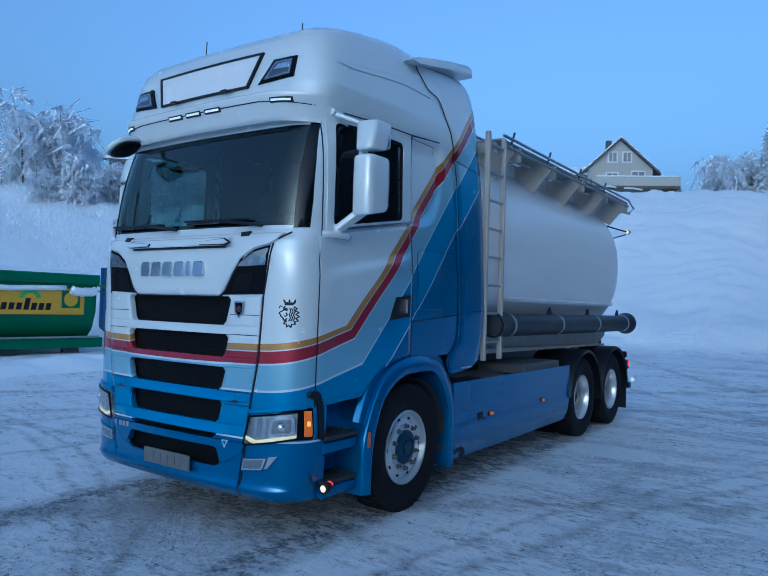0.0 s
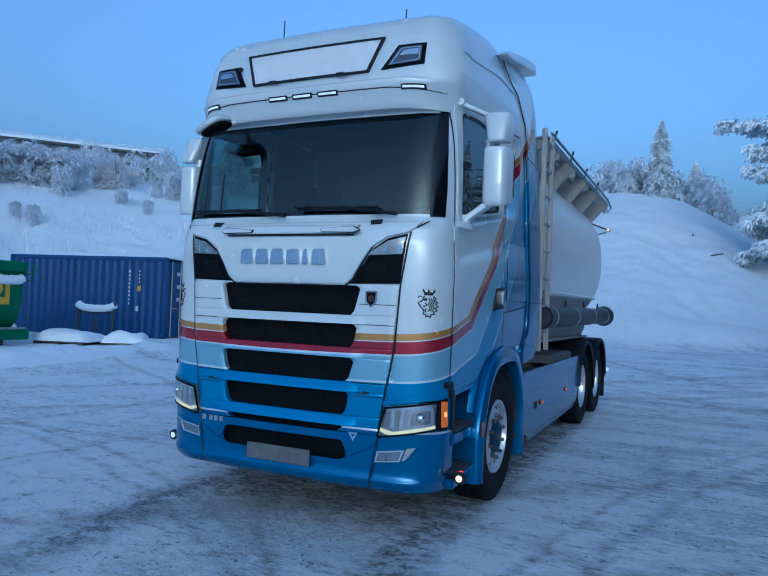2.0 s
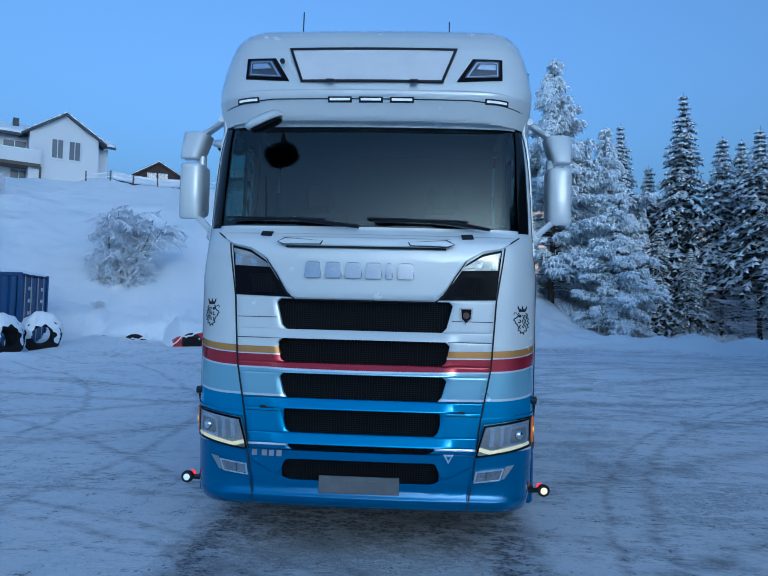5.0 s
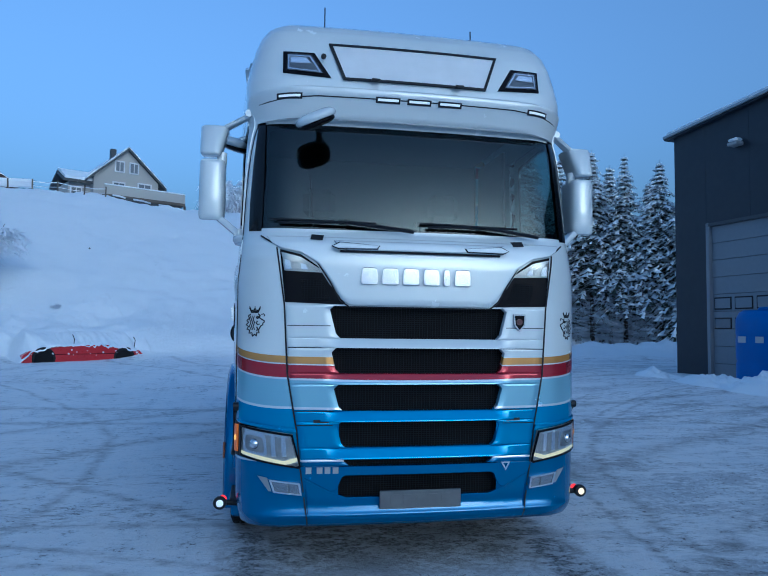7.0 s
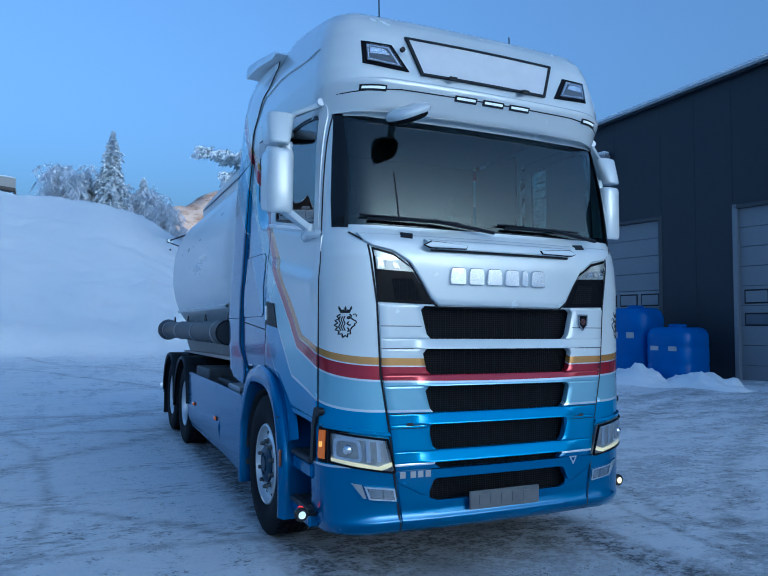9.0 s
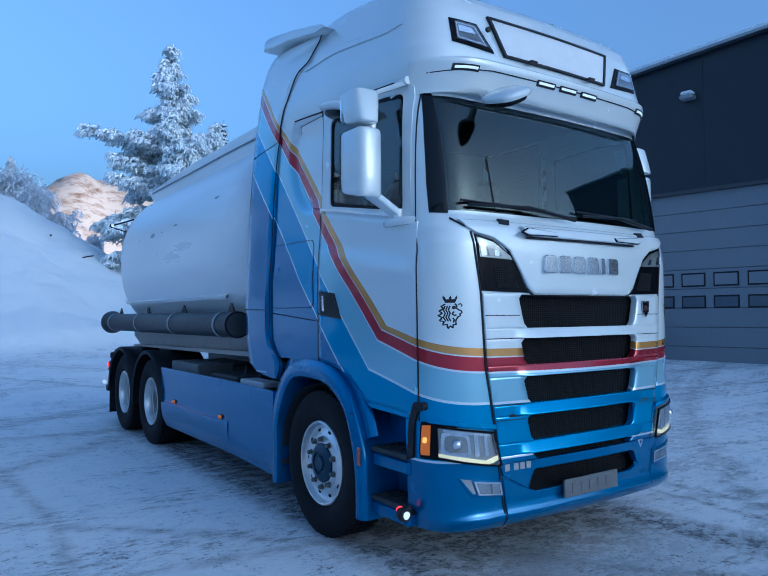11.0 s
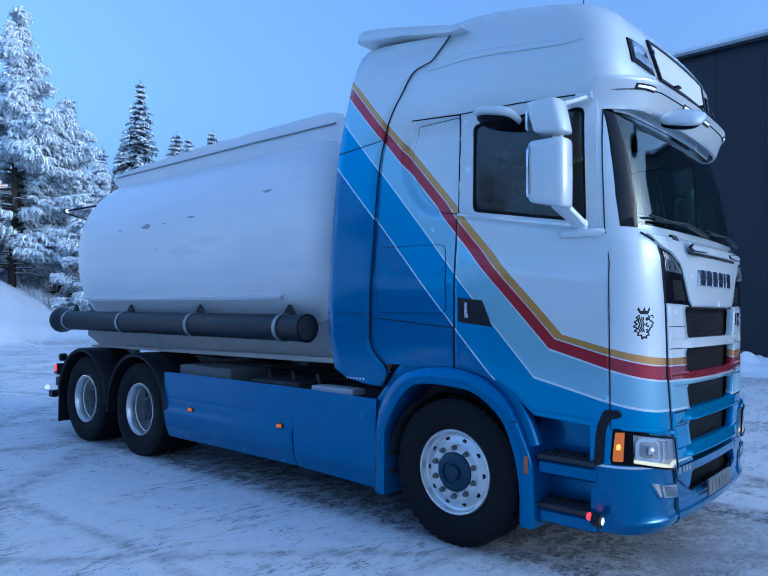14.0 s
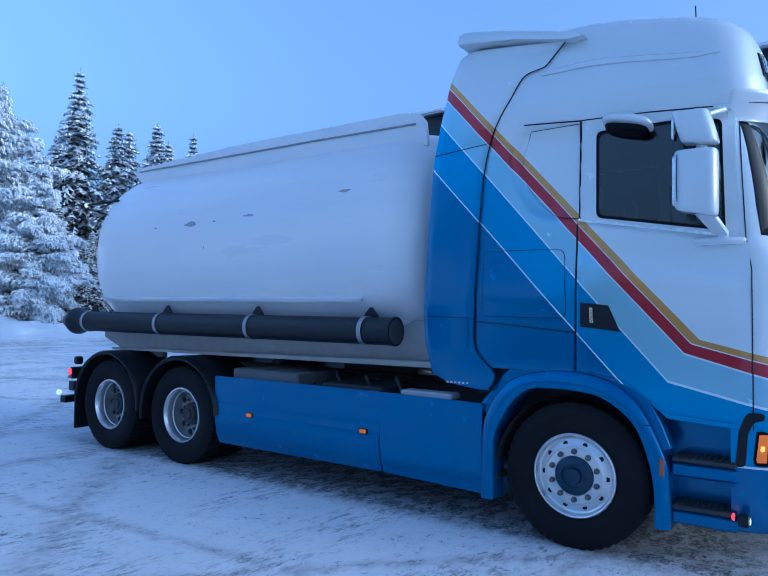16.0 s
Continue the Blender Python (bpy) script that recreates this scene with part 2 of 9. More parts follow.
def plain(name, color, rough=0.5, metal=0.0, var=0.12, scale=9.0, coat=0.0, bmp=0.0, bscale=60.0, spec=0.5):
    """A surface with a little uneven tone, roughness and relief."""
    m, nt, bs = mat(name)
    n = noise_tex(nt, scale)
    c0, c1 = tuple(max(0, c * (1 - var)) for c in color), tuple(min(1, c * (1 + var)) for c in color)
    nt.links.new(mixc(nt, n, c0, c1), bs.inputs["Base Color"])
    r = mth(nt, 'ADD', mth(nt, 'MULTIPLY', noise_tex(nt, scale * 3), 0.25), max(0.02, rough - 0.12))
    nt.links.new(r, bs.inputs["Roughness"])
    bs.inputs["Metallic"].default_value = metal
    bs.inputs["Coat Weight"].default_value = coat
    bs.inputs["Coat Roughness"].default_value = 0.06
    bs.inputs["Specular IOR Level"].default_value = spec
    if bmp:
        bump(nt, bs, noise_tex(nt, bscale), bmp, 0.004)
    return m


def glow(name, color, strength):
    m, nt, bs = mat(name)
    bs.inputs["Base Color"].default_value = (*color, 1)
    bs.inputs["Emission Color"].default_value = (*color, 1)
    bs.inputs["Emission Strength"].default_value = strength
    bs.inputs["Roughness"].default_value = 0.25
    return m


WHITE, GOLD, RED = (0.68, 0.73, 0.74), (0.58, 0.30, 0.07), (0.36, 0.014, 0.03)
PALE, AZURE, DEEP = (0.30, 0.52, 0.65), (0.008, 0.235, 0.50), (0.003, 0.122, 0.315)
# each border: flat part on the front (z at y = 0, slope), steep part along the side (z at y = 0, slope)
BORDERS = [(1.395, 0.25, 0.907, 1.089), (1.345, 0.265, 0.816, 1.10), (1.25, 0.285, 0.70, 1.098), (1.065, 0.24, 0.375, 1.125), (0.735, 0.0, 0.055, 1.077)]


def livery_paint(name, plain_color=None):
    """Metallic lacquer with the bands of the livery, laid out in the truck's own measures."""
    m, nt, bs = mat(name)
    pos = nt.nodes.new("ShaderNodeNewGeometry").outputs["Position"]
    sep = nt.nodes.new("ShaderNodeSeparateXYZ")
    nt.links.new(pos, sep.inputs[0])
    y, z = sep.outputs[1], sep.outputs[2]
    col, shine = None, 0.5 if plain_color is not None and plain_color[0] < 0.3 else 0.10
    if plain_color is None:
        heights = []
        for a, b, c, d in BORDERS:
            flat = mth(nt, 'ADD', mth(nt, 'MULTIPLY', y, b), a)
            steep = mth(nt, 'ADD', mth(nt, 'MULTIPLY', y, d), c)
            heights.append(mth(nt, 'SUBTRACT', z, mth(nt, 'MAXIMUM', flat, steep)))
        col = None
        for h, upper, lower in zip(heights[::-1], (AZURE, PALE, RED, GOLD, WHITE), (DEEP,) * 5):
            over = mth(nt, 'MULTIPLY', h, 700, clamp=True)
            col = mixc(nt, over, col if col is not None else lower, upper)
        for k, w in ((1, 0.004), (2, 0.006), (3, 0.008), (4, 0.007)):
            line = mth(nt, 'LESS_THAN', mth(nt, 'ABSOLUTE', heights[k]), w)
            col = mixc(nt, line, col, (0.75, 0.8, 0.85))
    else:
        col = mixc(nt, noise_tex(nt, 3.0), plain_color, tuple(c * 0.965 for c in plain_color))
    dirt = noise_tex(nt, 2.2, 8, 0.65)
    low = mth(nt, 'MULTIPLY', mth(nt, 'SUBTRACT', 1.0, mth(nt, 'MULTIPLY', z, 0.8), clamp=True), mth(nt, 'SUBTRACT', dirt, 0.35, clamp=True), clamp=True)
    col = mixc(nt, mth(nt, 'MULTIPLY', low, 0.22), col, (0.25, 0.27, 0.3))
    nt.links.new(col, bs.inputs["Base Color"])
    bs.inputs["Metallic"].default_value = shine
    if plain_color is None:
        nt.links.new(mth(nt, 'SUBTRACT', 0.5, mth(nt, 'MULTIPLY', mth(nt, 'MULTIPLY', heights[0], 700, clamp=True), 0.38)), bs.inputs["Metallic"])
    nt.links.new(mth(nt, 'ADD', mth(nt, 'MULTIPLY', noise_tex(nt, 5), 0.05), 0.24), bs.inputs["Roughness"])
    bs.inputs["Coat Weight"].default_value = 0.5 if name == "deep_blue_lacquer" else 0.7
    bs.inputs["Specular IOR Level"].default_value = 0.5
    bs.inputs["Coat Roughness"].default_value = 0.07
    bump(nt, bs, noise_tex(nt, 1.2, 1), 0.02, 0.02)
    return m


PAINT = livery_paint("livery_lacquer")
BLUE = livery_paint("deep_blue_lacquer", (0.003, 0.126, 0.322))
WHITE_PAINT = livery_paint("white_lacquer", (0.68, 0.725, 0.735))
BLACK = plain("black_plastic", (0.008, 0.009, 0.012), 0.45, bmp=0.15, bscale=200, spec=0.3)
SHINY_BLACK = plain("gloss_black", (0.005, 0.005, 0.007), 0.2, coat=0.0, spec=0.10)
BLACK_GLASS = plain("black_printed_glass", (0.004, 0.005, 0.006), 0.14, var=0.05, spec=0.35)
RUBBER = plain("tyre_rubber", (0.007, 0.007, 0.009), 0.8, var=0.4, bmp=0.3, bscale=120, spec=0.25)
SEAM = plain("dark_gap", (0.006, 0.006, 0.008), 0.8)
CHROME = plain("chrome", (0.75, 0.77, 0.8), 0.17, metal=1.0, var=0.05)
CHROME_DIM = plain("smoked_chrome", (0.42, 0.44, 0.47), 0.2, metal=1.0, var=0.1)
LAMP_SILVER = plain("silvered_lamp_bowl", (0.46, 0.46, 0.44), 0.32, metal=0.75, var=0.35, scale=16)
LAMP_DARK = plain("dark_lamp_bowl", (0.10, 0.105, 0.11), 0.3, metal=0.6, var=0.3, scale=20)
REFLECTOR = plain("lamp_reflector", (0.22, 0.22, 0.22), 0.3, metal=0.5, var=0.15)
ALU = plain("polished_aluminium", (0.72, 0.72, 0.71), 0.33, metal=0.92, var=0.07, scale=3)
STEEL = plain("galvanised_steel", (0.36, 0.37, 0.38), 0.5, metal=0.7, var=0.2, bmp=0.1)
IRON = plain("dark_chassis_iron", (0.03, 0.032, 0.036), 0.6, var=0.4, bmp=0.2)
GREYBOX = plain("grey_painted_box", (0.30, 0.31, 0.32), 0.55, var=0.25)
DARKBOX = plain("dirty_dark_grey_box", (0.11, 0.115, 0.12), 0.6, var=0.35)
SUBFRAME = plain("dirty_beige_paint", (0.36, 0.35, 0.33), 0.55, var=0.25)
DISC = plain("dull_wheel_disc", (0.26, 0.26, 0.26), 0.45, metal=0.6, var=0.3, scale=20)
MOUTH = plain("dark_grey_end_cap", (0.032, 0.036, 0.042), 0.6, var=0.2)
BEIGE = plain("beige_subframe_paint", (0.42, 0.40, 0.36), 0.5, var=0.15)
NUT = plain("dark_wheel_nut", (0.16, 0.16, 0.15), 0.45, metal=0.7, var=0.3)
HUB = plain("dark_blue_hub_cap", (0.003, 0.028, 0.06), 0.38, var=0.3)
TRIM = plain("dark_cabin_trim", (0.014, 0.014, 0.016), 0.7, bmp=0.1)
# pale lining and headrests; the cabin's dimness is put into this near-black colour
DIM_LINING = plain("shade_toned_lining", (0.028, 0.028, 0.028), 0.8)
RED_BADGE = plain("dull_red_enamel", (0.07, 0.02, 0.022), 0.3)
PLATE = plain("pale_plate", (0.42, 0.43, 0.45), 0.5)
LETTER = plain("pale_lettering", (0.6, 0.62, 0.65), 0.6)
DIMPLATE = plain("dull_grey_plate", (0.12, 0.13, 0.14), 0.6, var=0.3)
HOSE = plain("black_hose_pipe", (0.006, 0.009, 0.014), 0.45, var=0.4, bmp=0.1, spec=0.28)
MIRROR = plain("mirror_glass", (0.85, 0.87, 0.9), 0.03, metal=1.0, var=0.02)
AMBER_ON = glow("lit_amber_lens", (0.65, 0.14, 0.008), 0.10)
AMBER_SPOT = glow("amber_bulb", (1.0, 0.42, 0.05), 0.35)
AMBER = plain("amber_lens", (0.30, 0.08, 0.02), 0.2, coat=1.0)
RED_ON = glow("lit_red_lens", (1.0, 0.03, 0.03), 0.5)
WARM_ON = glow("lit_warm_lamp", (1.0, 0.72, 0.35), 0.4)
COOL_ON = glow("lit_cool_lamp", (0.95, 0.95, 0.9), 0.14)
DRL = glow("daylight_strip", (1.0, 0.80, 0.42), 0.20)


def glass(name, tint, rough=0.0):
    m, nt, bs = mat(name)
    bs.inputs["Base Color"].default_value = (*tint, 1)
    bs.inputs["Transmission Weight"].default_value = 1.0
    bs.inputs["Roughness"].default_value = rough
    bs.inputs["IOR"].default_value = 1.5 if name == "tinted_glass" else 1.62 if name == "door_glass" else 1.5
    return m


GLASS = glass("tinted_glass", (0.36, 0.54, 0.51))
SIDE_GLASS = glass("door_glass", (0.36, 0.44, 0.46))
LENS = glass("clear_lens", (0.93, 0.95, 0.97), 0.02)


def tank_paint():
    m, nt, bs = mat("tank_white_paint")
    streak = noise_tex(nt, 1.2, 7, 0.6, (1, 0.3, 2.5))
    col = mixc(nt, ramp(nt, streak, [(0.3, 0.0), (0.75, 1.0)]), (0.80, 0.81, 0.81), (0.72, 0.73, 0.745))
    grime = ramp(nt, noise_tex(nt, 7, 9, 0.7, (1, 0.25, 1)), [(0.62, 0.0), (0.72, 1.0)])
    col = mixc(nt, mth(nt, 'MULTIPLY', grime, 0.3), col, (0.42, 0.42, 0.42))
    nt.links.new(col, bs.inputs["Base Color"])
    nt.links.new(mth(nt, 'ADD', mth(nt, 'MULTIPLY', streak, 0.25), 0.2), bs.inputs["Roughness"])
    bs.inputs["Coat Weight"].default_value = 0.3
    bump(nt, bs, noise_tex(nt, 1.5, 2), 0.05, 0.03)
    return m


TANK = tank_paint()
CHIP = plain("bare_chipped_patch", (0.33, 0.34, 0.36), 0.6, var=0.4)


def mesh_grille():
    m, nt, bs = mat("black_honeycomb")
    tc = nt.nodes.new("ShaderNodeTexCoord").outputs["Object"]
    mp = nt.nodes.new("ShaderNodeMapping")
    mp.inputs["Scale"].default_value = (1, 0.02, 1.3)
    nt.links.new(tc, mp.inputs[0])
    v = node(nt, "ShaderNodeTexVoronoi", Scale=55.0, Randomness=0.0)
    v.feature = 'DISTANCE_TO_EDGE'
    nt.links.new(mp.outputs[0], v.inputs["Vector"])
    e = ramp(nt, v.outputs["Distance"], [(0.05, 1.0), (0.16, 0.0)])
    nt.links.new(mixc(nt, e, (0.002, 0.002, 0.003), (0.012, 0.013, 0.016)), bs.inputs["Base Color"])
    bs.inputs["Roughness"].default_value = 0.6
    bs.inputs["Specular IOR Level"].default_value = 0.15
    bump(nt, bs, e, 0.8, 0.01)
    return m


MESH = mesh_grille()


def snow_mat(name, tone=(0.90, 0.94, 0.97), grain=1.0):
    m, nt, bs = mat(name)
    n = noise_tex(nt, 0.9, 8, 0.6, coords="World")
    nt.links.new(mixc(nt, n, tuple(c * 0.93 for c in tone), tone), bs.inputs["Base Color"])
    bs.inputs["Roughness"].default_value = 0.7
    bs.inputs["Specular IOR Level"].default_value = 0.25
    h = mth(nt, 'ADD', mth(nt, 'MULTIPLY', noise_tex(nt, 3.0, 5, coords="World"), 3.0), noise_tex(nt, 30.0, 5, 0.7, coords="World"))
    bump(nt, bs, h, 0.35 * grain, 0.04)
    return m


SNOW = snow_mat("fresh_snow")
FROST = snow_mat("hoar_frost", (0.86, 0.89, 0.94), 0.4)


def ground_mat():
    """Driven, icy snow on the yard with grey grit and tyre marks; clean snow on the banks."""
    m, nt, bs = mat("packed_and_fresh_snow")
    geom = nt.nodes.new("ShaderNodeNewGeometry")
    sep = nt.nodes.new("ShaderNodeSeparateXYZ")
    nt.links.new(geom.outputs["Position"], sep.inputs[0])
    X, Y = sep.outputs[0], sep.outputs[1]
    big = noise_tex(nt, 0.30, 6, 0.6, (0.7, 1.4, 1), 0.25, "World")
    mid = noise_tex(nt, 1.3, 8, 0.68, (0.45, 1.3, 1), 0.15, "World")
    along = noise_tex(nt, 1.6, 8, 0.7, (1.5, 0.4, 1), 0.12, "World")
    crumb = noise_tex(nt, 6.0, 9, 0.75, (0.8, 1.2, 1), 0.2, "World")
    grit = noise_tex(nt, 24.0, 6, 0.8, coords="World")
    clod = noise_tex(nt, 13.0, 8, 0.8, (0.75, 1.25, 1), 0.3, "World")
    fine = noise_tex(nt, 90.0, 3, 0.7, coords="World")
    # how far the snow is worn to ice: more on the open yard, less on the passenger side
    side = mth(nt, 'MULTIPLY', mth(nt, 'ADD', X, 2.0), 0.25, clamp=True)
    streaks = mth(nt, 'ADD', mth(nt, 'MULTIPLY', mid, side), mth(nt, 'MULTIPLY', along, mth(nt, 'SUBTRACT', 1.0, side)))
    wear = mth(nt, 'ADD', mth(nt, 'MULTIPLY', big, 0.6), mth(nt, 'ADD', mth(nt, 'MULTIPLY', streaks, 1.2), mth(nt, 'ADD', mth(nt, 'MULTIPLY', crumb, 0.8), mth(nt, 'MULTIPLY', clod, 0.55))))
    wear = mth(nt, 'ADD', mth(nt, 'MULTIPLY', wear, 0.333), mth(nt, 'MULTIPLY', side, 0.032))
    ice = ramp(nt, wear, [(0.552, 0.0), (0.561, 0.6), (0.60, 1.0)])
    packed = mixc(nt, ice, (0.95, 0.97, 0.985), (0.58, 0.605, 0.64))
    powder = ramp(nt, mth(nt, 'ADD', mth(nt, 'MULTIPLY', crumb, 0.6), mth(nt, 'MULTIPLY', along, 0.5)), [(0.535, 0.0), (0.56, 1.0)])
    powder = mth(nt, 'MULTIPLY', powder, ramp(nt, clod, [(0.42, 0.25), (0.52, 1.0)]))
    packed = mixc(nt, mth(nt, 'MULTIPLY', powder, 0.9), packed, (0.91, 0.95, 0.98))
    # grey glaze in broad patches, and clusters of dark fibrous grit showing through
    glaze = ramp(nt, noise_tex(nt, 0.55, 5, 0.62, (0.6, 1.3, 1), 0.5, "World"), [(0.47, 0.0), (0.60, 1.0)])
    packed = mixc(nt, mth(nt, 'MULTIPLY', glaze, 0.10), packed, (0.52, 0.565, 0.62))
    cluster = ramp(nt, noise_tex(nt, 0.9, 4, 0.6, (0.6, 1.2, 1), 0.9, "World"), [(0.48, 0.0), (0.60, 1.0)])
    fibre = ramp(nt, noise_tex(nt, 9.0, 10, 0.82, (0.55, 1.7, 1), 0.75, "World"), [(0.515, 0.0), (0.575, 1.0)])
    packed = mixc(nt, mth(nt, 'MULTIPLY', mth(nt, 'MULTIPLY', cluster, fibre), 0.66), packed, (0.13, 0.14, 0.15))
    # two wheel tracks of bare gravel where the truck drove in, thinner gravel between them and under the chassis
    ragged = mth(nt, 'ADD', mth(nt, 'MULTIPLY', along, 0.75), mth(nt, 'ADD', mth(nt, 'MULTIPLY', crumb, 0.75), mth(nt, 'MULTIPLY', clod, 0.35)))
    half = mth(nt, 'ABSOLUTE', mth(nt, 'ADD', X, mth(nt, 'MULTIPLY', mth(nt, 'MINIMUM', Y, 0.0), 0.12)))
    track = mth(nt, 'ADD', mth(nt, 'ABSOLUTE', mth(nt, 'SUBTRACT', half, 1.05)), mth(nt, 'MULTIPLY', ragged, 0.55))
    track = mth(nt, 'MULTIPLY', mth(nt, 'SUBTRACT', 0.82, track), 4.0, clamp=True)
    track = mth(nt, 'MULTIPLY', track, mth(nt, 'ADD', mth(nt, 'MULTIPLY', Y, 0.42), 1.30, clamp=True))
    inner = mth(nt, 'MULTIPLY', mth(nt, 'SUBTRACT', 2.25, mth(nt, 'ADD', half, ragged)), 2.4, clamp=True)
    under = mth(nt, 'MULTIPLY', inner, mth(nt, 'ADD', mth(nt, 'MULTIPLY', Y, 0.8), 0.55, clamp=True))
    far = mth(nt, 'MULTIPLY', mth(nt, 'SUBTRACT', 9.0, Y), 0.5, clamp=True)
    bare = mth(nt, 'MULTIPLY', mth(nt, 'MAXIMUM', track, under), far)
    gravel = mixc(nt, ramp(nt, grit, [(0.42, 0.0), (0.60, 1.0)]), (0.10, 0.106, 0.115), (0.50, 0.53, 0.56))
    gravel = mixc(nt, mth(nt, 'MULTIPLY', ramp(nt, crumb, [(0.49, 0.0), (0.54, 1.0)]), 0.72), gravel, (0.78, 0.82, 0.86))
    packed = mixc(nt, bare, packed, gravel)
    # narrow curved wheel marks
    for cx, cy, r, w in ((-6.0, -9.5, 10.6, 0.10), (-6.0, -9.5, 10.9, 0.08), (-3.0, -12.0, 13.4, 0.11), (16.0, -2.0, 14.0, 0.10), (16.0, -2.0, 14.35, 0.07), (-16.0, 3.0, 13.2, 0.10), (-16.0, 3.0, 11.3, 0.10), (-20.0, -16.0, 25.5, 0.12), (30.0, 40.0, 41.0, 0.15), (30.0, 40.0, 38.9, 0.15), (26.0, -22.0, 39.6, 0.30), (26.0, -22.0, 41.8, 0.26), (21.2, -21.0, 30.2, 0.34), (21.2, -21.0, 28.3, 0.28), (2.5, 61.5, 52.6, 0.32), (2.5, 61.5, 54.5, 0.26)):
        ax, ay = mth(nt, 'SUBTRACT', X, cx), mth(nt, 'SUBTRACT', Y, cy)
        rr = mth(nt, 'SQRT', mth(nt, 'ADD', mth(nt, 'MULTIPLY', ax, ax), mth(nt, 'MULTIPLY', ay, ay)))
        off = mth(nt, 'ABSOLUTE', mth(nt, 'SUBTRACT', mth(nt, 'ADD', rr, mth(nt, 'MULTIPLY', mid, 0.5)), r + 0.25))
        line = mth(nt, 'MULTIPLY', mth(nt, 'SUBTRACT', 1.0, mth(nt, 'DIVIDE', off, w), clamp=True), mth(nt, 'MULTIPLY', mth(nt, 'SUBTRACT', crumb, 0.36), 4.0, clamp=True))
        packed = mixc(nt, mth(nt, 'MULTIPLY', line, 0.55), packed, (0.20, 0.205, 0.215))
    speck = ramp(nt, mth(nt, 'ADD', mth(nt, 'MULTIPLY', grit, 0.7), mth(nt, 'MULTIPLY', crumb, 0.4)), [(0.605, 0.0), (0.635, 1.0)])
    packed = mixc(nt, mth(nt, 'MULTIPLY', speck, mth(nt, 'ADD', mth(nt, 'MULTIPLY', ice, 0.6), 0.22)), packed, (0.09, 0.092, 0.096))
    clean = mixc(nt, big, (0.86, 0.91, 0.95), (0.90, 0.94, 0.97))
    att = nt.nodes.new("ShaderNodeAttribute")
    att.attribute_name = "clean_snow"
    up = att.outputs["Fac"]
    nt.links.new(mixc(nt, up, packed, clean), bs.inputs["Base Color"])
    dry = mth(nt, 'SUBTRACT', 0.8, mth(nt, 'MULTIPLY', ice, 0.30))
    nt.links.new(dry, bs.inputs["Roughness"])
    bs.inputs["Specular IOR Level"].default_value = 0.3
    h = mth(nt, 'ADD', mth(nt, 'MULTIPLY', streaks, 0.9), mth(nt, 'ADD', mth(nt, 'MULTIPLY', crumb, 1.5), mth(nt, 'ADD', mth(nt, 'MULTIPLY', grit, 0.35), mth(nt, 'MULTIPLY', fine, 0.12))))
    bump(nt, bs, h, 0.7, 0.07)
    return m


GROUND = ground_mat()
CLAD = plain("dark_navy_cladding", (0.015, 0.020, 0.030), 0.5, var=0.2, scale=1.5, bmp=0.05)
DOORGREY = plain("grey_section_door", (0.21, 0.225, 0.25), 0.5, var=0.1)
DARKFRAME = plain("dark_frame", (0.05, 0.055, 0.06), 0.5)
CONT = plain("container_blue", (0.006, 0.05, 0.17), 0.45, var=0.3, scale=2.5, bmp=0.1)
BARREL = plain("blue_moulded_plastic", (0.012, 0.10, 0.38), 0.4, var=0.2, scale=3)
GREEN = plain("skip_green", (0.012, 0.13, 0.05), 0.45, var=0.25, scale=3)
YELLOW = plain("skip_yellow", (0.62, 0.36, 0.02), 0.5, var=0.15)
REDCAR = plain("red_car_paint", (0.45, 0.008, 0.015), 0.3, coat=0.6)
BARK = plain("bark", (0.06, 0.045, 0.035), 0.9, var=0.4, bmp=0.6, bscale=25)
NEEDLE = plain("dark_needles", (0.018, 0.028, 0.02), 0.7, var=0.5, scale=2.0)
PINE = plain("frosted_pine_needles", (0.44, 0.48, 0.49), 0.8, var=0.6, scale=1.2)
RIME = plain("rimed_needles", (0.6, 0.63, 0.65), 0.8, var=0.4, scale=1.5)
TWIG = plain("rimed_twigs", (0.90, 0.92, 0.94), 0.8, var=0.2, scale=2.5)
WOOD = plain("weathered_wood", (0.12, 0.10, 0.08), 0.8, var=0.3)
H_GREY = plain("grey_boarding", (0.43, 0.42, 0.39), 0.7, var=0.06)
H_WHITE = plain("white_boarding", (0.70, 0.72, 0.74), 0.7, var=0.05)
H_BROWN = plain("brown_boarding", (0.05, 0.028, 0.02), 0.7, var=0.15)
PANE = plain("window_pane", (0.10, 0.12, 0.15), 0.08, coat=0.5)


def mountain_mat():
    m, nt, bs = mat("snowy_heath_slope")
    n = noise_tex(nt, 0.03, 8, 0.7, (1, 1, 2.2), coords="World")
    nt.links.new(mixc(nt, ramp(nt, n, [(0.46, 0.0), (0.64, 1.0)]), (0.38, 0.335, 0.31), (0.14, 0.085, 0.055)), bs.inputs["Base Color"])
    bs.inputs["Roughness"].default_value = 0.9
    return m


MOUNTAIN = mountain_mat()

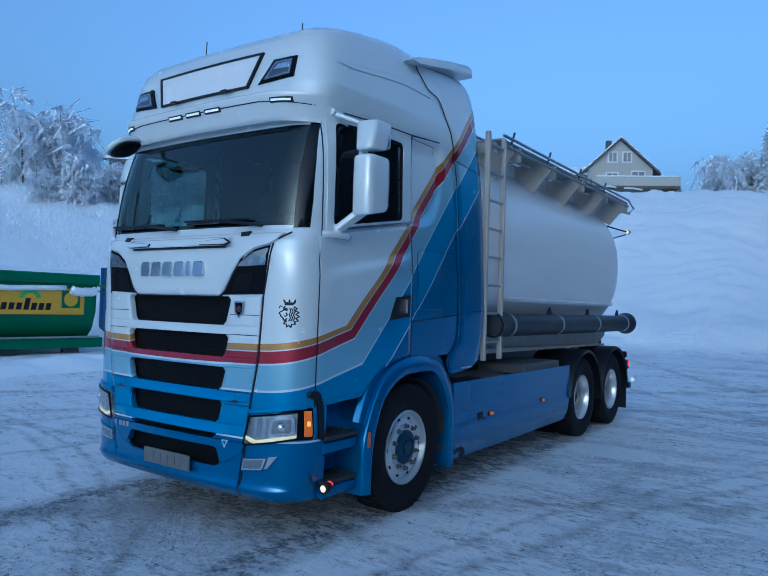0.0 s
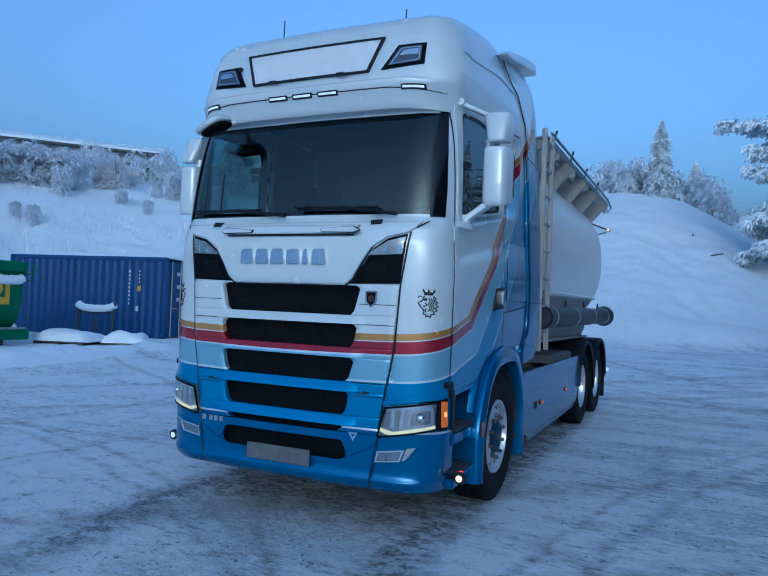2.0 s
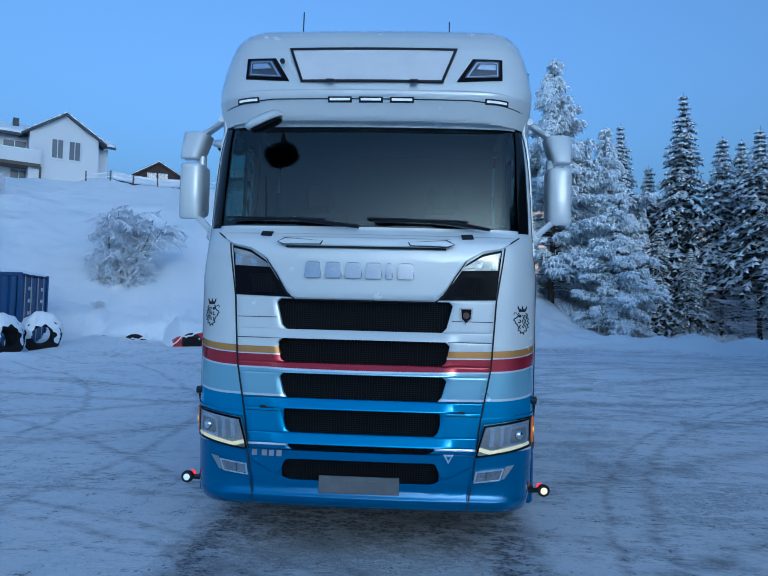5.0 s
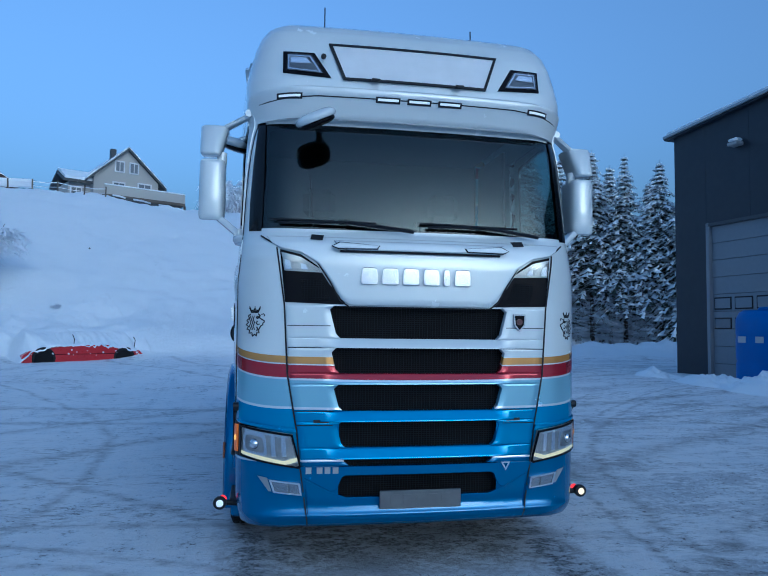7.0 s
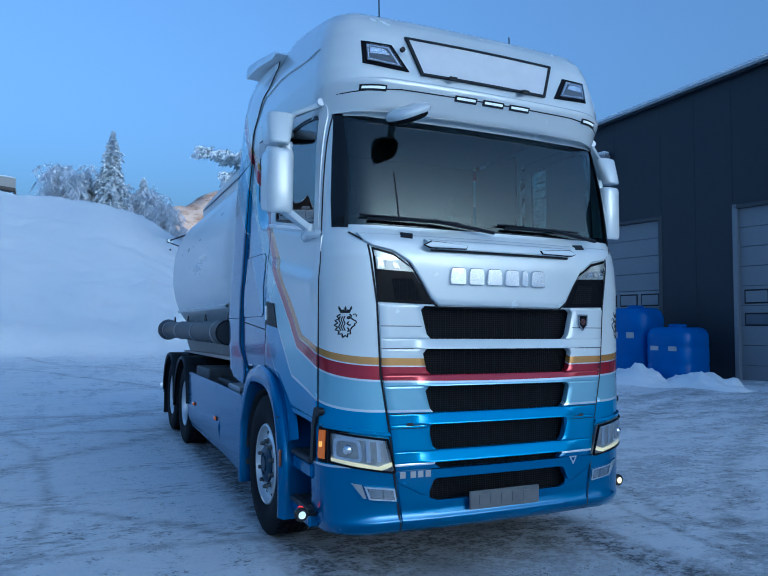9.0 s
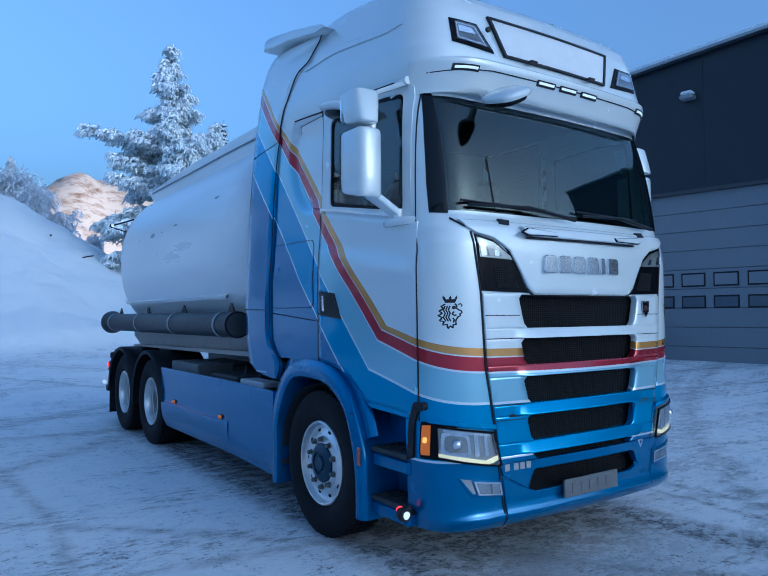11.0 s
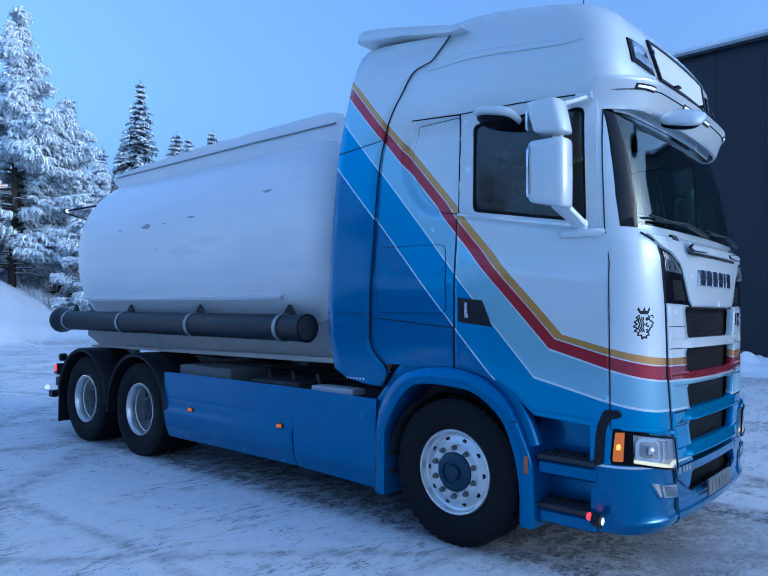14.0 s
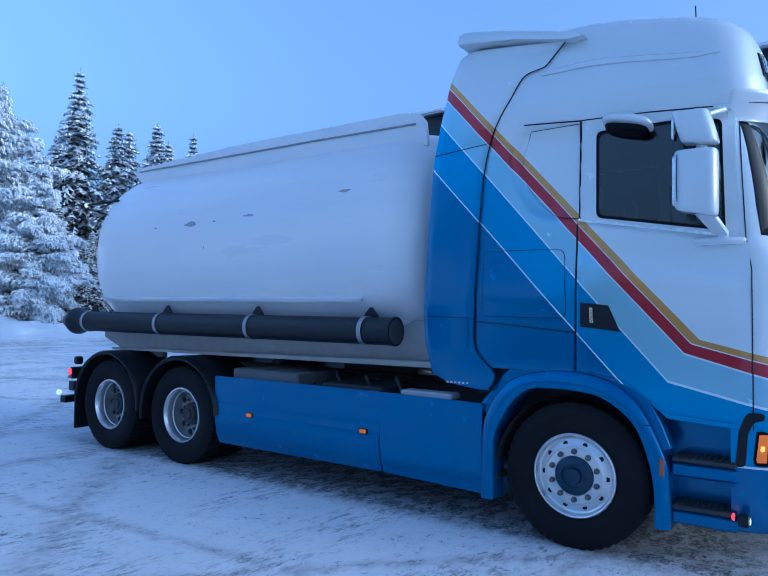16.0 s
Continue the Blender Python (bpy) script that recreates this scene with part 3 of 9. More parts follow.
# ---- ground: one sheet from the yard over the banks to the horizon ----
FOOT = [(-180, 60), (-130, 40), (-105, 24), (-85, 19.5), (-60, 19.5), (-45, 19.5), (-25, 18.3), (-12, 16.8), (0, 15.5), (12, 18.0), (25, 26), (40, 40), (180, 60)]
CREST = [(-180, 0.0), (-125, 0.25), (-95, 0.75), (-70, 0.95), (-45, 1.0), (-37, 1.02), (-31, 1.075), (-26, 1.07), (-20, 1.10), (-16.5, 1.085), (-11, 1.0), (-6, 0.975), (0, 0.96), (60, 0.96), (180, 0.0)]


def rim(x, y):
    """The yard rises a little towards its edge, but not by the containers."""
    return 0.35 * smooth(8.0, 15.0, math.hypot(x + 1.0, y - 2.0)) * (1 - 0.85 * smooth(-6.5, -9.5, x) * (1 - smooth(15.0, 20.0, y)))


def hill(x, y):
    """Height of the snow surface, before the fine unevenness."""
    dx, dy = x, y - 5.0
    b = math.degrees(math.atan2(dx, dy))
    d = math.hypot(dx, dy) - lerp(FOOT, b)
    base = rim(x, y)
    z = 0.0
    if d > -1.5:
        u = max(0.0, d) / 29.0
        s = u * (1.55 - 0.55 * u) if u < 1 else 1.0 + 0.10 * min(u - 1, 6.0)
        flank = (1.0 - smooth(-2.5, 18.0, x - 0.05 * (y - 38.0))) * (1.0 - smooth(9.0, 14.5, x))
        amp = lerp(CREST, b) * flank
        z = 10.4 * s * amp
        z += 0.42 * math.exp(-((d - 0.9) / 1.3) ** 2) * (0.4 + 0.6 * max(amp, smooth(20, 30, b) * 0.9))
        if u > 0:
            z += (noise.noise((x * 0.09, y * 0.09, 1.7)) * 0.4 + noise.noise((x * 0.35, y * 0.35, 5.1)) * 0.28) * smooth(0, 0.5, u) * max(0.15, amp)
    # the low rim of cleared snow on the container side
    left = smooth(-8.3, -10.4, x + 0.08 * (y - 6)) * smooth(-30, -3, y) if x < -8 else 0.0
    z = max(z, 0.11 * left + 0.12 * left * math.exp(-((x + 10.3 + 0.08 * (y - 6)) / 0.8) ** 2))
    # berm before the spruces
    if x > 3 and 16 < y < 36:
        u = y - 25.0 + 0.15 * (x - 13) - 0.8 * noise.noise((x * 0.3, 1.0, 6.0))
        lump = 0.75 + 0.5 * noise.noise((x * 0.4, 3.3, 0.2)) + 0.35 * noise.noise((x * 1.1, y * 1.1, 9.0))
        z = max(z, 0.85 * lump * math.exp(-(u / (1.6 if u < 0 else 4.0)) ** 2) * smooth(3, 7, x))
    return z + base


def bank(x, y):
    """0 on the driven yard, 1 on clean snow."""
    z = hill(x, y) - rim(x, y)
    return smooth(0.10, 0.28, z + 0.05 * noise.noise((x * 1.3, y * 1.3, 4.4)))


def ground_z(x, y):
    z = hill(x, y)
    wob = noise.noise((x * 0.5, y * 0.5, 0.3)) * 0.02 + noise.noise((x * 1.7, y * 1.7, 2.3)) * 0.012
    near = bank(x, y)
    z += wob * (1 + 5 * near) + near * (noise.noise((x * 2.6, y * 2.6, 7.7)) * 0.09 + noise.noise((x * 1.1, y * 1.1, 2.2)) * 0.10)
    if abs(x) < 2.2 and -0.5 < y < 9.5:
        z = min(z, 0.0)
    return z


def axis_lines(lo, hi, step, far):
    out = list(np.arange(lo, hi + 1e-6, step))
    s, a, b = step, lo, hi
    left, right = [], []
    while b < far:
        s *= 1.22
        a, b = a - s, b + s
        left.append(a)
        right.append(b)
    return [float(v) for v in left[::-1] + out + right]


gx, gy = axis_lines(-24, 22, 0.25, 3500), axis_lines(-9, 48, 0.25, 3500)
gv = [(x, y, ground_z(x, y)) for y in gy for x in gx]
gn = len(gx)
gf = [(j * gn + i, j * gn + i + 1, (j + 1) * gn + i + 1, (j + 1) * gn + i) for j in range(len(gy) - 1) for i in range(gn - 1)]
ground = part("ground", (gv, gf), GROUND, angle=180)
clean = ground.data.attributes.new("clean_snow", 'FLOAT', 'POINT')
clean.data.foreach_set("value", [bank(v.co.x, v.co.y) for v in ground.data.vertices])
tagged(ground, "icy driven snow on the yard with clean snow banks", "ground", kind="structure")

# unseen ridge added to the south to keep the low sun off the yard, and the far sunlit mountain
def ridge(name, x0, x1, y0, depth, tall, material, seed, label, nx=70, ny=12):
    v, f = [], []
    for j in range(ny + 1):
        t = j / ny
        for i in range(nx + 1):
            x = x0 + (x1 - x0) * i / nx
            s = math.sin(math.pi * min(1, t)) ** 0.8
            h = tall(x) * s * (1 + (0.05 if seed == 3.3 else 0.22) * noise.fractal((x * 0.006 + seed, t * 1.5, seed), 1.0, 2.0, 5))
            v.append((x, y0 + depth * t, -2 + h + noise.noise((x * 0.03, t * 9, seed)) * 6 * s))
    for j in range(ny):
        for i in range(nx):
            a = j * (nx + 1) + i
            f.append((a, a + 1, a + nx + 2, a + nx + 1))
    return tagged(part(name, (v, f), material, angle=180), label, "mountain", kind="structure")


ridge("sun_blocking_ridge", -5000, 5000, -2300, 500, lambda x: 275, SNOW, 3.3, "unseen snowy ridge added to block the sun")
ridge("backdrop_north", -900, 1500, 1300, 700, lambda x: 205 + 90 * smooth(0, 220, x) - 110 * smooth(420, 900, x), MOUNTAIN, 8.1, "distant mountain slope in warm low sunlight", 160, 24)

# ---- the tank truck ----
truck = empty("tank_truck", (0, 0, 0), "white and blue tanker truck with gold and red stripes", "truck")

# surface of the cab: front profile, half width, corner radius
F_TAB = [(0.30, 0.05), (0.335, 0.012), (0.365, -0.008), (0.392, -0.014), (0.412, -0.004), (0.45, 0.004), (0.50, 0.0), (2.04, 0.0), (2.14, 0.02), (2.22, 0.06), (2.35, 0.074), (2.5, 0.096), (2.65, 0.124), (2.8, 0.16), (2.92, 0.197), (3.02, 0.235), (3.10, 0.205), (3.19, 0.165), (3.30, 0.18), (3.57, 0.235), (3.66, 0.27), (3.74, 0.345), (3.79, 0.44), (3.815, 0.52), (3.83, 0.62)]
W_TAB = [(0.30, 1.15), (0.45, 1.185), (1.00, 1.20), (1.90, 1.205), (2.05, 1.19), (2.30, 1.18), (3.05, 1.16), (3.15, 1.175), (3.30, 1.185), (3.45, 1.16), (3.58, 1.125), (3.68, 1.09), (3.76, 1.045), (3.80, 1.0), (3.83, 0.93)]
XC, BOW, RB, EXP = 0.80, 0.03, 0.30, 2.3


def rise(y):
    return 0.125 * smooth(0.35, 1.45, y)


def rise_at(z):
    return smooth(3.2, 3.62, z)


def y_front(x, z):
    f, w, ax = lerp(F_TAB, z), lerp(W_TAB, z), abs(x)
    if ax <= XC:
        return f + BOW * (ax / XC) ** 2
    u = min(1.0, (ax - XC) / (w - XC))
    return f + BOW + RB * (1 - (1 - u ** EXP) ** (1 / EXP))


QUARTER = [(1.20, 3.147), (1.365, 3.147), (1.80, 3.150), (1.885, 3.125), (1.935, 3.05), (1.955, 2.93), (1.952, 2.82), (1.92, 2.69), (1.865, 2.58), (1.80, 2.49), (1.72, 2.43), (1.64, 2.40), (1.398, 2.376), (1.20, 2.34)]


def quarter_dip(y, z):
    """Depth of the sunken field round the quarter panel."""
    if not (1.395 < y < 2.0 and 2.3 < z < 3.2) or not inside(QUARTER, y, z):
        return 0.0
    near = 1.0
    for (a, b), (c, d) in zip(QUARTER, QUARTER[1:]):
        k = ((y - a) * (c - a) + (z - b) * (d - b)) / ((c - a) ** 2 + (d - b) ** 2)
        k = min(1.0, max(0.0, k))
        near = min(near, math.hypot(y - a - (c - a) * k, z - b - (d - b) * k))
    return 0.042 * smooth(0.0, 0.07, near)


def crease(y, z):
    """Soft fold across the door."""
    u = z - (1.868 + 0.19 * (y - 0.24))
    return 0.022 * math.exp(-(u / 0.03) ** 2 if u > 0 else -(u / 0.16) ** 2) * smooth(0.1, 0.5, y) * (1 - smooth(1.1, 1.6, y))


def x_side(y, z):
    f, w = lerp(F_TAB, z), lerp(W_TAB, z)
    y0 = f + BOW + RB
    if y < y0:
        u = min(1.0, (y0 - y) / RB)
        return XC + (w - XC) * (1 - u ** EXP) ** (1 / EXP)
    return w + 0.045 * smooth(0.4, 1.4, y) * (1 - 0.6 * rise_at(z)) - quarter_dip(y, z) + crease(y, z)


def on_front(x, z, off):
    return (x, y_front(x, z) - off, z)


def on_side(sgn):
    return lambda y, z, off: (sgn * (x_side(y, z) + off), y, z)


SIDES = ((-1, on_side(-1)), (1, on_side(1)))


def low_edge(y):
    return lerp([(0.0, 0.95), (0.78, 1.0), (1.02, 1.2), (1.3, 1.27), (2.2, 1.27)], y)


WINDSCREEN = [(-1.085, 2.235), (1.085, 2.235), (1.06, 2.99), (-1.06, 2.99)]
DOOR_WIN = [(0.43, 2.26), (0.45, 3.02), (0.75, 3.045), (1.27, 3.03), (1.265, 2.41)]
GRILLE = [(-0.74, 0.50), (0.74, 0.50), (0.74, 1.74), (-0.74, 1.74)]


def cab_shell():
    zs = sorted({round(v, 4) for v in list(np.arange(0.95, 3.62, 0.03)) + [2.04, 2.14, 2.22, 3.02, 3.1, 3.19, 3.3, 3.57, 3.66, 3.69, 3.72, 3.74, 3.76, 3.78, 3.79, 3.80, 3.81, 3.82, 3.83]})
    g = geo()
    rows, meta = [], []
    for z in zs:
        f, w = lerp(F_TAB, z), lerp(W_TAB, z)
        half = []
        y0 = f + BOW + RB
        for i in range(76):
            y = 2.22 + (y0 - 2.22) * i / 75
            half.append((x_side(y, z), y, 'side'))
        for i in range(1, 14):
            a = math.pi / 2 * i / 14
            u = math.sin(a) ** (2 / EXP)
            half.append((XC + (w - XC) * math.cos(a) ** (2 / EXP), y0 - RB * u, 'corner'))
        for i in range(1, 19):
            x = XC * (1 - i / 18)
            half.append((x, f + BOW * (x / XC) ** 2, 'front'))
        full = [(-x, y, k) for x, y, k in half] + [(x, y, k) for x, y, k in half[-2::-1]]
        row = []
        for x, y, k in full:
            zz = z
            if z < 1.6:
                lo = low_edge(y)
                zz = lo + (z - 0.95) / 0.65 * (1.6 - lo)
            row.append((x, y, zz + rise_at(z) * rise(y)))
        rows.append(row)
    n = len(rows[0])
    v = [p for r in rows for p in r]
    f = []
    for j in range(len(rows) - 1):
        for i in range(n - 1):
            q = (j * n + i, j * n + i + 1, (j + 1) * n + i + 1, (j + 1) * n + i)
            c = [sum(v[k][a] for k in q) / 4 for a in range(3)]
            if c[1] < 0.75 and (inside(WINDSCREEN, c[0], c[2]) or inside(GRILLE, c[0], c[2])) and abs(c[0]) < 1.075:
                continue
            if abs(c[0]) > 1.0 and inside(DOOR_WIN, c[1], c[2]):
                continue
            f.append(q)
        f.append((j * n, j * n + n - 1, (j + 1) * n + n - 1, (j + 1) * n))
    top = (len(rows) - 1) * n
    for i in range((n - 1) // 2):
        a, b = top + i, top + i + 1
        c, d = top + n - 2 - i, top + n - 1 - i
        if b != c:
            m1 = len(v)
            # a slightly crowned roof between the two edges
            pa, pb, pc, pd = v[a], v[b], v[c], v[d]
            for p, q in ((pa, pd), (pb, pc)):
                for t in (0.12, 0.3, 0.5, 0.7, 0.88):
                    v.append((p[0] + (q[0] - p[0]) * t, p[1] + (q[1] - p[1]) * t, p[2] + 0.012 * math.sin(math.pi * t) - 0.03 * (0.2 < t < 0.8)))
            ia, ib = [a] + list(range(m1, m1 + 5)) + [d], [b] + list(range(m1 + 5, m1 + 10)) + [c]
            for k in range(6):
                f.append((ia[k], ia[k + 1], ib[k + 1], ib[k]))
    return add(g, v, f)


cab = part("cab", cab_shell(), PAINT, truck, "white cab with livery stripes", angle=50)

# glazing
wind = part("windscreen", patch(geo(), [(-1.10, 2.225), (1.10, 2.225), (1.07, 3.0), (-1.07, 3.0)], on_front, -0.004, 0.005, 0.06, 8), GLASS, truck, "dark tinted windscreen")
wind.visible_shadow = False
part("windscreen_frame", ring(geo(), rounded([(-1.125, 2.205), (1.125, 2.205), (1.085, 3.02), (-1.085, 3.02)], 0.05), rounded([(-1.03, 2.275), (1.03, 2.275), (1.015, 2.945), (-1.015, 2.945)], 0.05), on_front, -0.011, 0.006), SHINY_BLACK, wind, "black glass border")
for s in (-1, 1):
    edge = [(s * 1.055, 2.222), (s * 1.138, 2.228), (s * 1.136, 2.42), (s * 1.120, 2.70), (s * 1.090, 3.005), (s * 1.04, 3.005), (s * 1.045, 2.60)]
    part("glass_edge", patch(geo(), edge, on_front, 0.006, 0.008, 0.02, 8, 0.002), BLACK_GLASS, wind, "black printed edge of the windscreen")
for sgn, side in SIDES:
    w = part("door_window", patch(geo(), [(0.42, 2.26), (0.448, 3.02), (0.75, 3.05), (1.28, 3.035), (1.272, 2.405)], side, -0.006, 0.005, 0.06, 6), SIDE_GLASS, truck, "tinted door window")
    w.visible_shadow = False
    wo = [(0.425, 2.262), (0.452, 3.022), (0.75, 3.05), (1.274, 3.035), (1.268, 2.40)]
    part("window_frame", ring(geo(), rounded([(0.345, 2.21), (0.385, 3.085), (0.75, 3.105), (1.375, 3.10), (1.382, 2.395)], 0.03), rounded(wo, 0.045), side, 0.009, 0.018), WHITE_PAINT, w, "white window surround")
    part("window_seal", ring(geo(), rounded(wo, 0.045), rounded([(0.445, 2.288), (0.470, 3.002), (0.75, 3.03), (1.257, 3.015), (1.251, 2.42)], 0.045), side, 0.001, 0.012), SHINY_BLACK, w)
    part("window_rail", strip(geo(), [(0.42, 2.232), (1.395, 2.392)], 0.02, side, 0.016, 0.014), CHROME, w, "bright rail under the window")
    # rear quarter panel, a blank inset in the cab side
    q = rounded([(1.395, 3.112), (1.395, 2.405), (1.52, 2.42), (1.60, 2.445), (1.722, 2.555), (1.81, 2.68), (1.858, 2.82), (1.856, 2.915), (1.79, 3.108)], 0.02, 3)
    part("quarter_panel", patch(geo(), q, side, 0.006, 0.014, 0.04, 10, 0.008), PAINT, cab, "blank quarter panel")
    part("quarter_gap", strip(geo(), q + q[:1], 0.005, side, 0.004, 0.006), SEAM, cab)
    # door and gaps
    door = part("door", patch(geo(), [(0.275, 1.0), (0.80, 1.03), (1.06, 1.24), (1.40, 1.29), (1.40, 2.37), (0.40, 2.20), (0.285, 2.18)], side, 0.006, 0.014, 0.05, 32, 0.012), PAINT, truck, "cab door with stripes across it", angle=50)
    part("door_gap", strip(geo(), [(0.268, 0.97), (0.275, 2.0), (0.31, 2.22), (0.36, 3.10)], 0.006, side, 0.004, 0.008), SEAM, door)
    part("door_gap", strip(geo(), [(1.41, 1.28), (1.405, 2.41), (1.385, 3.125)], 0.012, side, 0.004, 0.008), SEAM, door)
    part("roof_gap", strip(geo(), [(0.36, 3.10), (0.9, 3.125), (1.385, 3.13), (1.83, 3.16)], 0.008, side, 0.004, 0.008), SEAM, door)
    hx = [(1.37, 1.785), (1.17, 1.765), (1.09, 1.58), (1.37, 1.61)]
    recess = part("handle_recess", patch(geo(), hx, side, 0.012, 0.012, 0.04, 3), BLACK, door, "black handle recess")
    part("handle", patch(geo(), [(1.30, 1.75), (1.275, 1.75), (1.27, 1.64), (1.295, 1.64)], side, 0.035, 0.02, 0.04, 3, 0.006), CHROME, recess, "chrome door handle")
    lock = rounded([(2.16, 2.19), (1.50, 2.18), (1.48, 1.67), (2.16, 1.67)], 0.06, 3)
    part("locker_lid", patch(geo(), lock, side, 0.006, 0.012, 0.06, 6, 0.01), PAINT, cab, "outside locker lid")
    part("locker_gap", strip(geo(), lock + lock[:1], 0.006, side, 0.003, 0.006), SEAM, cab)
    part("locker_gap", strip(geo(), [(2.20, 1.63), (1.41, 1.565), (1.41, 1.30)], 0.008, side, 0.003, 0.006), SEAM, cab)
    part("roof_crease", patch(geo(), [(0.46, 3.475), (0.6, 3.455), (1.3, 3.455), (1.70, 3.45), (1.74, 3.475), (1.3, 3.495), (0.9, 3.495), (0.55, 3.492)], lambda y, z, o, s=side: (lambda p: (p[0], p[1], z + rise_at(z) * rise(y)))(s(y, z, o)), 0.012, 0.02, 0.06, 3, 0.02), PAINT, cab)
    # wind deflector behind the cab
    seam_line = [(1.09, 2.10), (1.22, 2.04), (1.40, 2.205), (1.65, 2.222), (2.22, 2.205), (2.79, 2.17), (3.11, 2.10), (3.372, 1.955), (3.55, 1.85), (3.594, 1.735), (3.615, 1.67), (3.74, 1.575), (3.79, 1.53)]
    seam_line = curve(seam_line, 4)
    back_line = [(1.09, 2.18), (1.13, 2.45), (1.20, 2.60), (1.44, 2.67), (1.69, 2.69), (2.29, 2.67), (2.93, 2.64), (3.28, 2.58), (3.62, 2.502), (3.79, 2.447)]

    REAR_W = [(1.0, 1.265), (1.7, 1.27), (2.4, 1.25), (3.13, 1.215), (3.6, 1.19), (3.75, 1.17), (3.9, 1.11)]

    def deflect(z, y, off, s=sgn):
        w = x_side(min(y, 2.2), min(z - 0.125 * rise_at(z - 0.06) * smooth(0.35, 1.45, y), 3.62)) + 0.004
        t = smooth(1.9, 2.6, y)
        return (s * (w * (1 - t) + lerp(REAR_W, z) * t + off), y, z)
    zs = [p[0] for p in seam_line]
    poly = [(z, y + 0.006) for z, y in seam_line] + [(3.868, 2.22), (3.872, 2.36), (3.83, 2.43)] + [(z, y) for z, y in back_line[::-1]]
    d = part("side_deflector", patch(geo(), poly, deflect, 0.008, 0.035, 0.07, 6, 0.012), PAINT, truck, "striped wind deflector behind the cab", angle=50)
    part("deflector_gap", strip(geo(), seam_line, 0.005, deflect, 0.0088, 0.008), SEAM, d)
    part("deflector_gap", strip(geo(), [(3.06, 2.11), (3.01, 2.62)], 0.006, deflect, 0.0105, 0.006), SEAM, d)
    part("deflector_gap", strip(geo(), [(1.655, 2.225), (1.665, 2.69)], 0.006, deflect, 0.0105, 0.006), SEAM, d)
    for q in range(6):
        part("writing_bar", strip(geo(), [(1.135, 2.27 + q * 0.035), (1.137, 2.29 + q * 0.035)], 0.014, deflect, 0.0095, 0.003), LETTER, d)
    # rear cheek of the roof between the cab and the spoiler
    part("roof_cheek", prism(geo(), [(1.5, 3.60), (2.40, 3.60), (2.34, 3.90), (1.9, 3.85), (1.52, 3.785)], 'x', sgn * 0.95, sgn * 1.075), WHITE_PAINT, truck)

# roof spoiler
spoil = [(1.37, 3.775), (1.43, 3.815), (1.70, 3.882), (1.972, 3.945), (2.28, 4.002), (2.37, 4.010), (2.418, 3.995), (2.435, 3.955), (2.428, 3.922), (2.38, 3.918), (1.95, 3.866), (1.473, 3.770)]
v, f, k = [], [], len(spoil)
ends = [(-1.218, 0.93), (-1.214, 0.98), (-1.205, 1.0), (1.205, 1.0), (1.214, 0.98), (1.218, 0.93)]
for x, q in ends:
    v += [(x, 1.95 + (y - 1.95) * (0.5 + 0.5 * q), 3.88 + 0.22 * (y - 1.95) + (z - 3.88 - 0.22 * (y - 1.95)) * q) for y, z in spoil]
f = [(i * k + j, i * k + (j + 1) % k, (i + 1) * k + (j + 1) % k, (i + 1) * k + j) for i in range(5) for j in range(k)] + [list(range(k)), list(range(5 * k, 6 * k))]
part("roof_spoiler", add(geo(), v, f), WHITE_PAINT, truck, "white roof spoiler", angle=50)
part("roof_rear_panel", prism(geo(), [(1.55, 3.70), (2.2, 3.78), (2.2, 3.86), (1.5, 3.84)], 'x', -1.0, 1.0), WHITE_PAINT, truck)

# visor over the windscreen with its marker lamps, sign box and spot lamps
def on_visor(x, z, off):
    """The visor stands out in the middle and runs into the cab at its ends."""
    return on_front(x, z, 0.006 + (off - 0.006) * (1 - 0.9 * smooth(0.80, 1.15, abs(x))))


visor = part("sun_visor", patch(geo(), [(-1.165, 3.205), (-1.14, 3.00), (-0.78, 3.02), (0.78, 3.02), (1.14, 3.0), (1.165, 3.205), (0.75, 3.225), (-0.75, 3.225)], on_visor, 0.085, 0.035, 0.06, 6, 0.03), WHITE_PAINT, truck, "white visor above the windscreen")
part("visor_gap", strip(geo(), [(-1.09, 3.12), (-0.7, 3.155), (0.7, 3.155), (1.09, 3.12)], 0.006, on_visor, 0.089, 0.006), SEAM, visor)
for x in (-0.89, -0.22, 0.0, 0.22, 0.89):
    z = 3.15
    lamp = part("marker_lamp", patch(geo(), [(x - 0.085, z - 0.018), (x + 0.085, z - 0.018), (x + 0.085, z + 0.018), (x - 0.085, z + 0.018)], on_visor, 0.093, 0.015, 0.05, 2), BLACK, visor)
    part("lamp_strip", patch(geo(), [(x - 0.072, z - 0.007), (x + 0.072, z - 0.007), (x + 0.072, z + 0.007), (x - 0.072, z + 0.007)], on_visor, 0.098, 0.01, 0.05, 2), COOL_ON, visor, "lit white marker strip")
sign_o, sign_i = [(-0.62, 3.575), (0.61, 3.575), (0.51, 3.305), (-0.52, 3.305)], [(-0.595, 3.56), (0.585, 3.56), (0.495, 3.32), (-0.505, 3.32)]
sign = part("sign_panel", patch(geo(), sign_i, on_front, 0.012, 0.02, 0.06, 4), plain("frosted_white_panel", (0.72, 0.74, 0.77), 0.6, var=0.12, scale=5), truck, "blank white sign panel on the roof")
part("sign_frame", ring(geo(), sign_o, sign_i, on_front, 0.022, 0.03), BLACK, sign)
